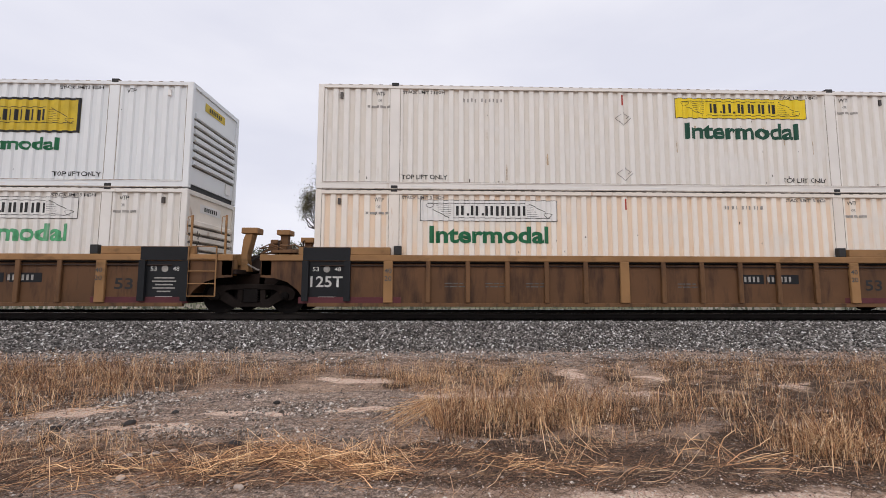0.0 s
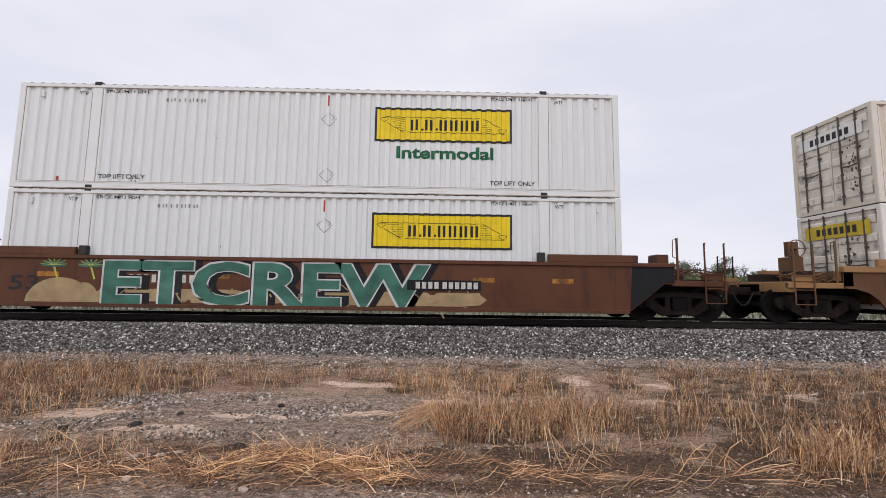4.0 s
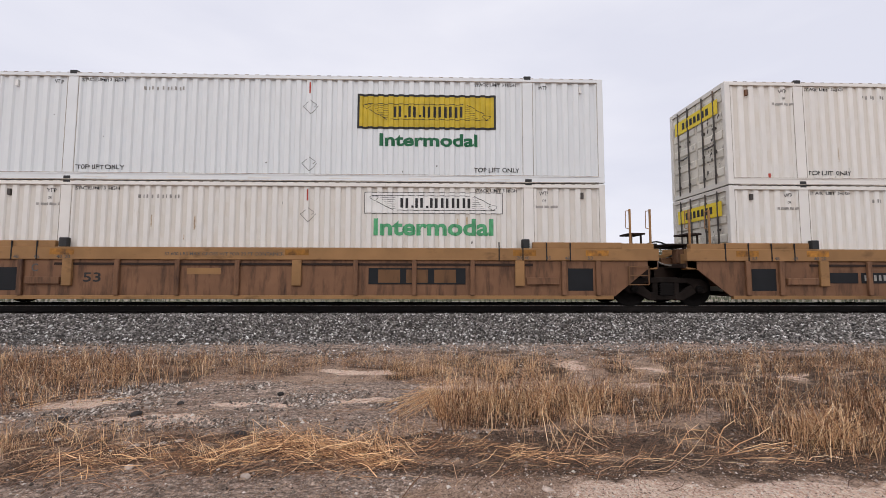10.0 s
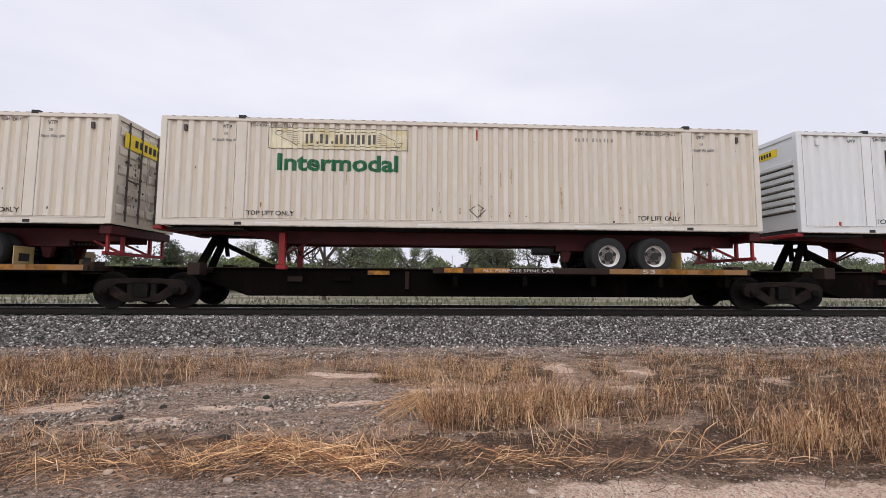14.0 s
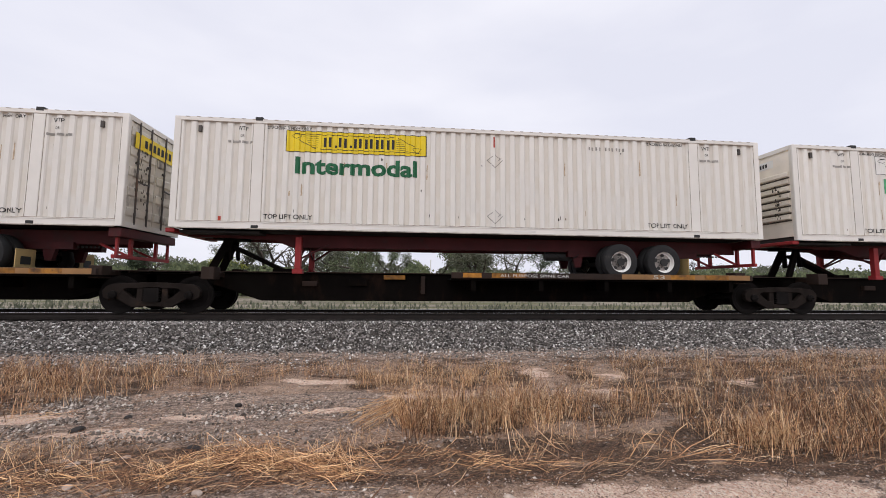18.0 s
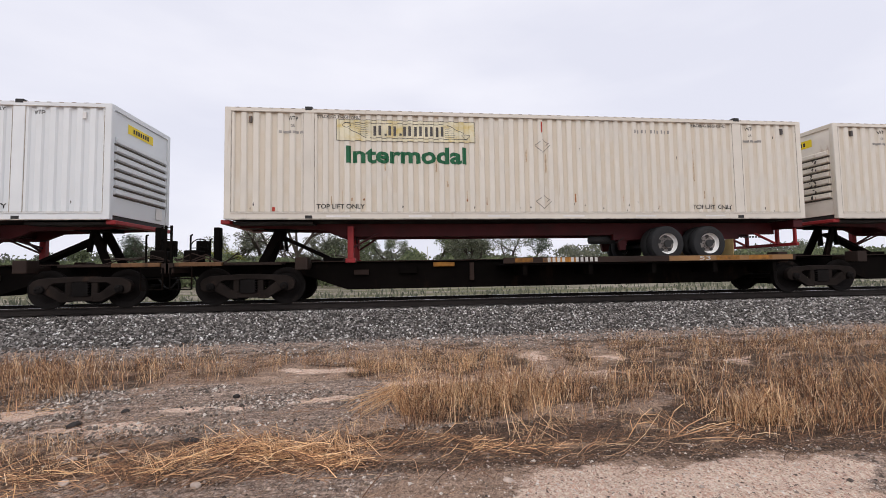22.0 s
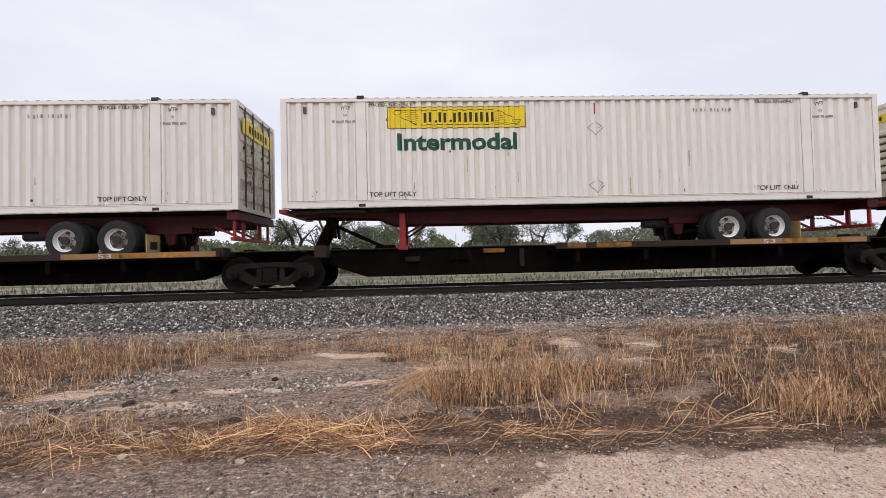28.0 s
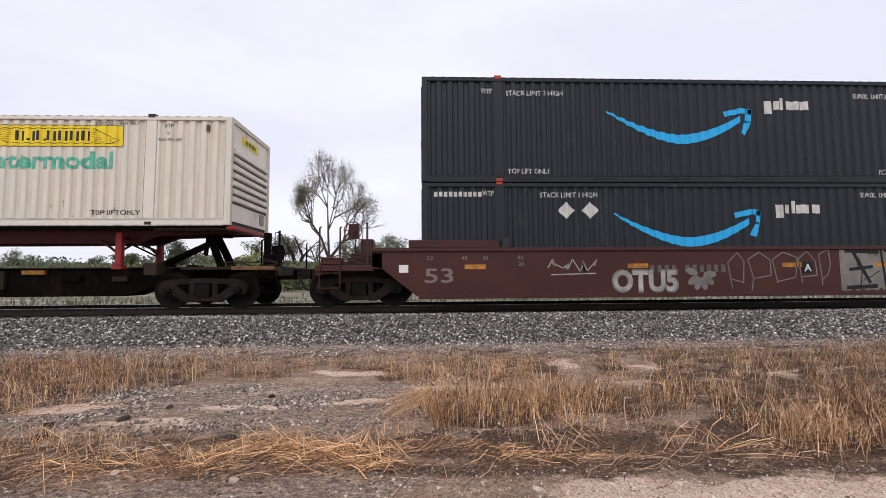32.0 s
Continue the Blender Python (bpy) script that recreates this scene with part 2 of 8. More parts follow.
SPINE_RUST = surface("rusty brown steel", (0.027, 0.015, 0.0105), 0.78, var=0.3, scale=1.2, stain=(0.03, 0.022, 0.018), amount=0.45, bump=0.2)
TRUCK = surface("greasy truck casting", (0.019, 0.0145, 0.0125), 0.85, gloss=0.08, var=0.4, stain=(0.050, 0.030, 0.020), amount=0.4, stain_scale=(3, 3, 3), bump=0.3)
WHEEL = surface("dark wheel steel", (0.009, 0.0075, 0.007), 0.8, gloss=0.1, var=0.35, stain=(0.030, 0.021, 0.017), amount=0.35, stain_scale=(4, 4, 4), bump=0.2)
CHASSIS_RED = surface("dark red chassis paint", (0.060, 0.006, 0.008), 0.6, var=0.25, scale=1.8, stain=(0.03, 0.015, 0.014), amount=0.5, stain_scale=(2, 2, 2), bump=0.1)
CHASSIS_BRIGHT = surface("bright red leg paint", (0.28, 0.022, 0.024), 0.5, var=0.2, stain=(0.08, 0.02, 0.02), amount=0.35, bump=0.08)
RUBBER = surface("tyre rubber", (0.022, 0.022, 0.023), 0.85, var=0.2, stain=(0.07, 0.06, 0.055), amount=0.3, stain_scale=(5, 5, 5), bump=0.3)
RIM = surface("white wheel disc", (0.78, 0.77, 0.75), 0.5, var=0.12, stain=(0.22, 0.15, 0.11), amount=0.25, stain_scale=(6, 6, 6), bump=0.05)
RIM_DARK = surface("grimy wheel centre", (0.22, 0.20, 0.185), 0.6, var=0.3, stain=(0.04, 0.03, 0.025), amount=0.45, stain_scale=(6, 6, 6), bump=0.1, hue=0.5)
FLAP = surface("buff mud flap", (0.42, 0.30, 0.13), 0.7, var=0.2, stain=(0.12, 0.09, 0.06), amount=0.4, bump=0.1, hue=0.2)
RAIL_SIDE = surface("rail steel with brown rust", (0.020, 0.015, 0.013), 0.7, metal=0.2, var=0.25, scale=3, bump=0.2)
RAIL_TOP = surface("polished rail head", (0.50, 0.49, 0.48), 0.25, metal=0.9, var=0.1, bump=0.02)
TIE = surface("creosoted tie", (0.035, 0.028, 0.024), 0.9, var=0.35, scale=5, bump=0.5)


# ---- mesh helpers ----
def box(bm, x0, x1, y0, y1, z0, z1):
    v = [bm.verts.new((x, y, z)) for z in (z0, z1) for x, y in ((x0, y0), (x1, y0), (x1, y1), (x0, y1))]
    for f in ((3, 2, 1, 0), (4, 5, 6, 7), (0, 1, 5, 4), (1, 2, 6, 5), (2, 3, 7, 6), (3, 0, 4, 7)):
        bm.faces.new([v[i] for i in f])


def prism(bm, outline, y0, y1):
    """An outline in x and z, drawn out from y0 to y1."""
    a = [bm.verts.new((x, y0, z)) for x, z in outline]
    b = [bm.verts.new((x, y1, z)) for x, z in outline]
    bm.faces.new(a)
    bm.faces.new(b[::-1])
    k = len(a)
    for i in range(k):
        j = (i + 1) % k
        bm.faces.new((a[j], a[i], b[i], b[j]))


def rod(bm, p, q, r, sides=8, r2=None):
    p, q = Vector(p), Vector(q)
    d = (q - p).normalized()
    s = d.cross(Vector((0, 0, 1)) if abs(d.z) < 0.9 else Vector((1, 0, 0))).normalized()
    u = d.cross(s)
    r2 = r if r2 is None else r2
    ring = [[bm.verts.new(c + (s * math.cos(2 * math.pi * i / sides) + u * math.sin(2 * math.pi * i / sides)) * k) for i in range(sides)] for c, k in ((p, r), (q, r2))]
    for i in range(sides):
        j = (i + 1) % sides
        bm.faces.new((ring[0][i], ring[0][j], ring[1][j], ring[1][i]))
    bm.faces.new(ring[0][::-1])
    bm.faces.new(ring[1])


def beam(bm, p, q, w, h):
    """A bar with a rectangular section from p to q, w wide across and h high."""
    p, q = Vector(p), Vector(q)
    d = (q - p).normalized()
    s = d.cross(Vector((0, 0, 1)) if abs(d.z) < 0.95 else Vector((0, 1, 0))).normalized() * (w / 2)
    u = s.cross(d).normalized() * (h / 2)
    v = [bm.verts.new(c + a) for c in (p, q) for a in (-s - u, s - u, s + u, -s + u)]
    for f in ((3, 2, 1, 0), (4, 5, 6, 7), (0, 1, 5, 4), (1, 2, 6, 5), (2, 3, 7, 6), (3, 0, 4, 7)):
        bm.faces.new([v[i] for i in f])


def lathe(bm, profile, centre, sides=28, capped=True):
    """A profile of (radius, y) turned round the y axis through centre."""
    cx, cy, cz = centre
    rings = [[bm.verts.new((cx + r * math.cos(2 * math.pi * i / sides), cy + y, cz + r * math.sin(2 * math.pi * i / sides))) for i in range(sides)] for r, y in profile]
    for a, b in zip(rings, rings[1:]):
        for i in range(sides):
            j = (i + 1) % sides
            bm.faces.new((a[i], a[j], b[j], b[i]))
    if capped:
        bm.faces.new(rings[0][::-1])
        bm.faces.new(rings[-1])


def mesh_of(bm, material, bevel=0.0, smooth=False):
    bmesh.ops.recalc_face_normals(bm, faces=bm.faces)
    if bevel:
        bmesh.ops.bevel(bm, geom=bm.edges[:], offset=bevel, segments=1, affect="EDGES")
    me = bpy.data.meshes.new("mesh")
    bm.to_mesh(me)
    bm.free()
    me.materials.append(material)
    if smooth:
        me.shade_smooth()
        me.set_sharp_from_angle(angle=radians(35))
    return me


def part(name, bm, material, parent, label="", at=(0, 0, 0), bevel=0.0, smooth=False):
    me = bm if isinstance(bm, bpy.types.Mesh) else mesh_of(bm, material, bevel, smooth)
    ob = new(name, me)
    ob.parent = parent
    ob.location = at
    return tagged(ob, label)


def boxes(*sizes):
    bm = bmesh.new()
    for s in sizes:
        box(bm, *s)
    return bm


def thing(name, label, category, group="", kind=""):
    return tagged(new(name), label, category, group, kind)


LETTERS = {}


def lettering(words, material, bold=0.0):
    """Flat letters of cap height 1, standing upright in x and z, facing -y, from x = 0."""
    key = (words, material.name, bold)
    if key not in LETTERS:
        cu = bpy.data.curves.new("letters", "FONT")
        cu.body, cu.size, cu.offset, cu.resolution_u = words, 1.37, bold, 3
        ob = new("letters", cu)
        bpy.context.view_layer.update()
        me = bpy.data.meshes.new_from_object(ob.evaluated_get(bpy.context.evaluated_depsgraph_get()))
        bpy.data.objects.remove(ob)
        bpy.data.curves.remove(cu)
        xs = [v.co.x for v in me.vertices]
        x0 = min(xs)
        for v in me.vertices:
            v.co = Vector((v.co.x - x0, 0, v.co.y))
        me.materials.clear()
        me.materials.append(material)
        LETTERS[key] = (me, max(xs) - x0)
    return LETTERS[key]


def write(words, material, parent, x, y, z, width, height, bold=0.0, name="lettering", label=""):
    """Words painted on a near side: left end at x, foot at z, that wide and high."""
    me, w = lettering(words, material, bold)
    ob = new(name, me)
    ob.parent = parent
    ob.location, ob.scale = (x, y, z), (width / w, 1, height)
    return tagged(ob, label)


def bars(parent, material, x, y, z, widths, height, gap, name="marking", label=""):
    """Plain bars in a row, for writing that is not to be lettered."""
    bm = bmesh.new()
    for w in widths:
        v = [bm.verts.new(c) for c in ((x, y, z), (x + w, y, z), (x + w, y, z + height), (x, y, z + height))]
        bm.faces.new(v)
        x += w + gap
    return part(name, bm, material, parent, label)


def plate(bm, x0, x1, z0, z1, y):
    bm.faces.new([bm.verts.new(c) for c in ((x0, y, z0), (x1, y, z0), (x1, y, z1), (x0, y, z1))])


def frame_lines(bm, x0, x1, z0, z1, y, w):
    for r in ((x0, x1, z1 - w, z1), (x0, x1, z0, z0 + w), (x0, x0 + w, z0 + w, z1 - w), (x1 - w, x1, z0 + w, z1 - w)):
        plate(bm, *r, y)


def stroke(bm, p, q, w, y):
    """A painted line in the plane y, from p to q in x and z."""
    d = Vector((q[0] - p[0], q[1] - p[1]))
    s = Vector((-d.y, d.x)).normalized() * (w / 2)
    bm.faces.new([bm.verts.new((c[0], y, c[1])) for c in (Vector(p) + s, Vector(p) - s, Vector(q) - s, Vector(q) + s)])

# ---- the setting: ground, ballast, track ----
TRACK_Y, RAIL = 11.943, 0.78
FACE = 1.295


def ground_height(x, y):
    """The lie of the land across the track, with small hummocks near the camera."""
    stops = ((-30, 0.0), (5.6, 0.0), (7.6, 0.10), (8.7, 0.17), (10.25, 0.56), (10.6, 0.57), (13.3, 0.57), (13.7, 0.58), (15.6, 0.15), (20, 0.05), (40, 0.0))
    z = stops[-1][1]
    for (a, p), (b, q) in zip(stops, stops[1:]):
        if y < b:
            z = p if y < a else p + (q - p) * (y - a) / (b - a)
            break
    if y < 8.6:
        k = min(1, (8.6 - y) / 2)
        z += k * (0.055 * noise.noise((x * 0.7, y * 0.9, 3)) + 0.032 * noise.noise((x * 1.6, y * 4.2, 9)) + 0.012 * noise.noise((x * 5.5, y * 8, 1)) + 0.007 * noise.noise((x * 14, y * 17, 5)))
    return z


def step(v, a, b):
    """A smooth step from 0 at a to 1 at b."""
    k = min(1.0, max(0.0, (v - a) / (b - a)))
    return k * k * (3 - 2 * k)


def band(v, lo, hi, soft_):
    return step(v, lo - soft_, lo + soft_) * (1 - step(v, hi - soft_, hi + soft_))


def ragged(x, y):
    return 0.75 * noise.noise((x * 0.9, y * 1.5, 21)) + 0.4 * noise.noise((x * 2.9, y * 4.4, 33))


def grass_far(x, y):
    """How thickly the tall dry grass stands along the foot of the ballast."""
    e = ragged(x, y)
    left = band(y + 0.5 * e, 5.0 + 0.62 * min(1.6, max(0.0, x + 4.9)), 7.25, 0.16) * (1 - step(x + 0.5 * e, -3.5, -3.05))
    thin = max(0.8 * band(y + 0.4 * e, 6.2, 7.25, 0.15) * band(x, -3.3, -1.9, 0.25), 0.8 * band(y + 0.3 * e, 6.6, 7.35, 0.12) * band(x, -2.0, -0.6, 0.2))
    middle = band(y + 0.45 * e, 6.05, 7.2, 0.15) * band(x + 0.4 * e, -0.75, 2.15, 0.15)
    islet = band(y + 0.3 * e, 6.15, 7.1, 0.12) * band(x + 0.2 * e, 2.65, 3.25, 0.1)
    right = band(y + 0.6 * e, 6.05, 7.6, 0.2) * step(x + 0.3 * e, 3.75, 4.1)
    return max(left, thin, middle, islet, right)


def grass_near(x, y):
    """How thickly the grass stands on the near side of the bare strip."""
    e = ragged(x + 40, y)
    main = band(y + 0.3 * e, 4.2 + 0.13 * x, 5.5, 0.12) * band(x + 0.3 * e, 0.05, 4.1, 0.15) * (1 - 0.45 * step(x, 2.3, 2.9))
    tuft = band(y + 0.3 * e, 3.5, 4.45, 0.12) * step(x + 0.2 * e, 2.95, 3.25)
    back = 0.4 * band(y + 0.5 * e, 4.4, 5.6, 0.15) * step(x, 4.0, 4.4)
    return max(main, tuft, back)


def humus_and_shade(x, y):
    """Dark soil full of rotted litter, plus shade painted under the grass."""
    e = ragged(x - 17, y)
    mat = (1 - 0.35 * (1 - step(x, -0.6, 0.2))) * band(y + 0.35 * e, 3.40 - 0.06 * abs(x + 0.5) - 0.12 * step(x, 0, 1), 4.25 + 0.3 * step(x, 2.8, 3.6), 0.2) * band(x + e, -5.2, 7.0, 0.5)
    # bed: grass shade painted as dark soil below both strips
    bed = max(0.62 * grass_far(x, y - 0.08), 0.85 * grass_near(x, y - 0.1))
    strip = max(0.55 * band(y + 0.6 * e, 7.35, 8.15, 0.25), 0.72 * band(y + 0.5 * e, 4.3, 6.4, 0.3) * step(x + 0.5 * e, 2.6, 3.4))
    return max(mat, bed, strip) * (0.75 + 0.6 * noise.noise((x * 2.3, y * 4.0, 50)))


def grey_gravel(x, y):
    e = ragged(x + 9, y)
    wash = band(y + 0.5 * e, 4.25, 5.95, 0.2) * (1 - 0.6 * step(x, -0.3, 0.4))
    foot = step(y + 0.5 * e, 7.4, 7.9)
    verge = 0.8 * step(x + e, 2.7, 3.3) * (1 - step(y + 0.3 * e, 2.9, 3.25))
    apron = 0.75 * (1 - step(y + 0.3 * e, 3.28, 3.55)) * (1 - step(x + e, -0.2, 0.6)) * step(y + e, 0.5, 2.0)
    return max(wash, foot, verge, apron)


PINK_SPOTS = ((-4.16, 5.30, 0.60, 0.10), (-3.0, 4.60, 0.75, 0.13), (-2.2, 5.05, 0.5, 0.09), (-1.2, 6.62, 0.55, 0.10), (2.33, 6.86, 0.26, 0.22), (3.5, 6.68, 0.36, 0.12), (3.3, 5.90, 0.5, 0.11), (4.6, 5.0, 0.45, 0.14), (0.5, 5.85, 0.5, 0.09), (-1.1, 5.3, 0.45, 0.08), (5.6, 6.3, 0.5, 0.1), (5.5, 8.75, 2.4, 0.08))


def pink(x, y):
    """Bare, pale, pinkish dirt: worn spots, and the path beside the camera."""
    e = ragged(x - 5, y * 1.3)
    spots = max(1.05 * math.exp(-((x - cx + 0.5 * e) / (1.25 * rx)) ** 2 - ((y - cy + 0.25 * e) / (1.25 * ry)) ** 2) for cx, cy, rx, ry in PINK_SPOTS)
    path = (1 - step(y + 0.35 * e, 2.82 + 0.05 * min(x, 3), 3.16 + 0.05 * min(x, 3))) * max(step(x + 0.8 * e, 0.1, 1.1) * (1 - 0.75 * step(x + 0.7 * e, 2.9, 3.6)), 1 - step(y + e, 1.5, 2.5)) * step(y + 1.5 * e, -5.0, -2.5)
    return max(spots, path)


def earth():
    """Soil of four kinds, laid by the attribute "soil": red dark soil and grass shade, green gravel, blue pale dirt."""
    m = bpy.data.materials.new("dirt, gravel and dry litter")
    m.use_nodes = True
    n, l = m.node_tree.nodes, m.node_tree.links
    b = n["Principled BSDF"]
    b.inputs["Roughness"].default_value = 0.95
    b.inputs["Specular IOR Level"].default_value = 0.15
    co, sep, kinds, sort = n.new("ShaderNodeTexCoord"), n.new("ShaderNodeSeparateXYZ"), n.new("ShaderNodeAttribute"), n.new("ShaderNodeSeparateColor")
    kinds.attribute_name = "soil"
    l.new(co.outputs["Object"], sep.inputs[0])
    l.new(kinds.outputs["Color"], sort.inputs[0])

    def tex(scale, detail=6, rough=0.6, stretch=(1, 1, 1)):
        t, mp = n.new("ShaderNodeTexNoise"), n.new("ShaderNodeMapping")
        t.inputs["Scale"].default_value, t.inputs["Detail"].default_value, t.inputs["Roughness"].default_value = scale, detail, rough
        mp.inputs["Scale"].default_value = stretch
        l.new(co.outputs["Object"], mp.inputs["Vector"])
        l.new(mp.outputs["Vector"], t.inputs["Vector"])
        return t.outputs["Fac"]

    def ramp(fac, a, b_, ca=(0, 0, 0), cb=(1, 1, 1)):
        r = n.new("ShaderNodeValToRGB")
        r.color_ramp.elements[0].position, r.color_ramp.elements[1].position = a, b_
        r.color_ramp.elements[0].color, r.color_ramp.elements[1].color = (*ca, 1), (*cb, 1)
        l.new(fac, r.inputs["Fac"])
        return r.outputs["Color"]

    def mix(fac, a, c, kind="MIX"):
        x = n.new("ShaderNodeMixRGB")
        x.blend_type = kind
        for k, v in ((0, fac), (1, a), (2, c)):
            if isinstance(v, (int, float)):
                x.inputs[k].default_value = v
            elif isinstance(v, tuple):
                x.inputs[k].default_value = (*v, 1)
            else:
                l.new(v, x.inputs[k])
        return x.outputs["Color"]

    def broken(amount, scale, stretch, hard=0.16):
        """An amount with its edges broken up by noise."""
        add = n.new("ShaderNodeMath")
        add.operation = "ADD"
        l.new(amount, add.inputs[0])
        l.new(tex(scale, 7, 0.72, stretch), add.inputs[1])
        return ramp(add.outputs[0], 1.0 - hard, 1.0 + hard)

    # low grain, also the bump's lows, turns dark: crevice shade painted in
    grain, crumb = tex(30, 6, 0.78), tex(85, 4, 0.75)
    dirt = ramp(tex(5, 8, 0.75, (0.6, 1.5, 1)), 0.32, 0.68, (0.20, 0.140, 0.105), (0.52, 0.375, 0.285))
    # dark soil tone, and the grass shade painted with it
    rot_and_shade = ramp(grain, 0.34, 0.68, (0.020, 0.0135, 0.010), (0.20, 0.140, 0.105))
    rot_and_shade = mix(ramp(crumb, 0.60, 0.64), rot_and_shade, (0.26, 0.20, 0.16))
    grey = ramp(grain, 0.34, 0.66, (0.15, 0.110, 0.086), (0.70, 0.535, 0.435))
    grey = mix(ramp(tex(11, 7, 0.75, (0.7, 1.7, 1)), 0.46, 0.56), mix(0.6, grey, (0.045, 0.033, 0.028)), grey)
    grey = mix(ramp(crumb, 0.60, 0.64), grey, (0.62, 0.55, 0.50))
    pale = ramp(tex(24, 7, 0.8), 0.34, 0.64, (0.50, 0.355, 0.275), (0.82, 0.63, 0.515))
    pale = mix(ramp(tex(60, 4, 0.75, (1, 1.4, 1)), 0.33, 0.39), (0.10, 0.066, 0.05), pale)
    pale = mix(ramp(crumb, 0.63, 0.67), pale, (0.78, 0.66, 0.57))
    dirt = mix(ramp(grain, 0.36, 0.46), mix(0.72, dirt, (0.03, 0.018, 0.012)), dirt)
    dirt = mix(broken(sort.outputs["Green"], 4.0, (0.6, 1.6, 1)), dirt, grey)
    dirt = mix(broken(sort.outputs["Blue"], 6.0, (0.6, 1.6, 1)), dirt, pale)
    dirt = mix(broken(sort.outputs["Red"], 5.0, (0.7, 1.5, 1)), dirt, rot_and_shade)
    # the bed of the ballast, painted dark like the shaded gaps between stones
    bed = n.new("ShaderNodeMapRange")
    bed.inputs[1].default_value, bed.inputs[2].default_value = 8.55, 8.85
    l.new(sep.outputs["Y"], bed.inputs[0])
    dirt = mix(bed.outputs[0], dirt, ramp(tex(26, 6, 0.8), 0.36, 0.68, (0.010, 0.008, 0.007), (0.16, 0.14, 0.125)))
    # beyond the track: dry field
    far = n.new("ShaderNodeMapRange")
    far.inputs[1].default_value, far.inputs[2].default_value = 15.0, 17.0
    l.new(sep.outputs["Y"], far.inputs[0])
    field = ramp(tex(0.35, 6, 0.65, (0.35, 1.2, 1)), 0.35, 0.65, (0.12, 0.11, 0.075), (0.34, 0.30, 0.245))
    field = mix(ramp(tex(0.13, 3, 0.5, (0.3, 2.2, 1)), 0.5, 0.56), field, (0.14, 0.14, 0.075))
    dirt = mix(far.outputs[0], dirt, field)
    # crumbs of every tone
    speck = n.new("ShaderNodeTexVoronoi")
    speck.inputs["Scale"].default_value = 75
    l.new(co.outputs["Object"], speck.inputs["Vector"])
    dirt = mix(0.5, dirt, ramp(speck.outputs["Color"], 0.15, 0.85, (0.20, 0.18, 0.165), (0.88, 0.86, 0.84)), "OVERLAY")
    l.new(dirt, b.inputs["Base Color"])
    bp = n.new("ShaderNodeBump")
    bp.inputs["Strength"].default_value, bp.inputs["Distance"].default_value = 0.9, 0.03
    l.new(grain, bp.inputs["Height"])
    l.new(bp.outputs["Normal"], b.inputs["Normal"])
    return m


def build_ground():
    def span(stops):
        out = []
        for (a, b, k) in stops:
            out += [a + (b - a) * i / k for i in range(k)]
        return out + [stops[-1][1]]
    xs = span(((-3000, -400, 5), (-400, -60, 8), (-60, -16, 14), (-16, -8, 60), (-8, 9, 300), (9, 19, 70), (19, 60, 14), (60, 400, 8), (400, 3000, 5)))
    ys = span(((-3000, -200, 5), (-200, -10, 8), (-10, 1.4, 34), (1.4, 8.8, 190), (8.8, 16, 48), (16, 60, 20), (60, 400, 12), (400, 4000, 8)))
    verts = [(x, y, ground_height(x, y)) for y in ys for x in xs]
    w = len(xs)
    faces = [(j * w + i, j * w + i + 1, (j + 1) * w + i + 1, (j + 1) * w + i) for j in range(len(ys) - 1) for i in range(w - 1)]
    me = bpy.data.meshes.new("ground")
    me.from_pydata(verts, [], faces)
    me.materials.append(earth())
    me.shade_smooth()
    soil = me.attributes.new("soil", "FLOAT_COLOR", "POINT")
    near = [(-60 < x < 60 and -10 < y < 9.5) for x, y, z in verts]
    tone = [c for ok, (x, y, z) in zip(near, verts) for c in ((humus_and_shade(x, y), grey_gravel(x, y), pink(x, y), 1.0) if ok else (0.0, 0.3, 0.0, 1.0))]
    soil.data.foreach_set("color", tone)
    return tagged(new("ground", me), "bare grey-brown dirt with gravel and dry litter", "ground", kind="structure")


build_ground()


def scatter(name, label, category, count, place, shape, material, kind="stuff"):
    """Many small pieces in one mesh. place() gives x, y, z, size and turn; shape(rng) gives vertices and faces of one piece."""
    rng = random.Random(name)
    verts, faces = [], []
    for _ in range(count):
        spot = place(rng)
        if spot is None:
            continue
        x, y, z, size, turn = spot
        vs, fs = shape(rng)
        c, s, k = math.cos(turn), math.sin(turn), len(verts)
        verts += [(x + size * (a * c - b * s), y + size * (a * s + b * c), z + size * h) for a, b, h in vs]
        faces += [tuple(k + i for i in f) for f in fs]
    me = bpy.data.meshes.new(name)
    me.from_pydata(verts, [], faces)
    me.materials.append(material)
    return tagged(new(name, me), label, category, kind=kind)


def island_surface(name, colours, rough=0.9, fine=60):
    """A material whose colour changes from piece to piece."""
    m = bpy.data.materials.new(name)
    m.use_nodes = True
    n, l = m.node_tree.nodes, m.node_tree.links
    b = n["Principled BSDF"]
    b.inputs["Roughness"].default_value = rough
    g, r = n.new("ShaderNodeNewGeometry"), n.new("ShaderNodeValToRGB")
    for i, (p, c) in enumerate(colours):
        e = r.color_ramp.elements[i] if i < 2 else r.color_ramp.elements.new(p)
        e.position, e.color = p, (*c, 1)
    l.new(g.outputs["Random Per Island"], r.inputs["Fac"])
    t, mx, co = n.new("ShaderNodeTexNoise"), n.new("ShaderNodeMixRGB"), n.new("ShaderNodeTexCoord")
    t.inputs["Scale"].default_value = fine
    l.new(co.outputs["Object"], t.inputs["Vector"])
    mx.blend_type, mx.inputs[0].default_value = "OVERLAY", 0.35
    l.new(r.outputs["Color"], mx.inputs[1])
    l.new(t.outputs["Fac"], mx.inputs[2])
    l.new(mx.outputs["Color"], b.inputs["Base Color"])
    return m


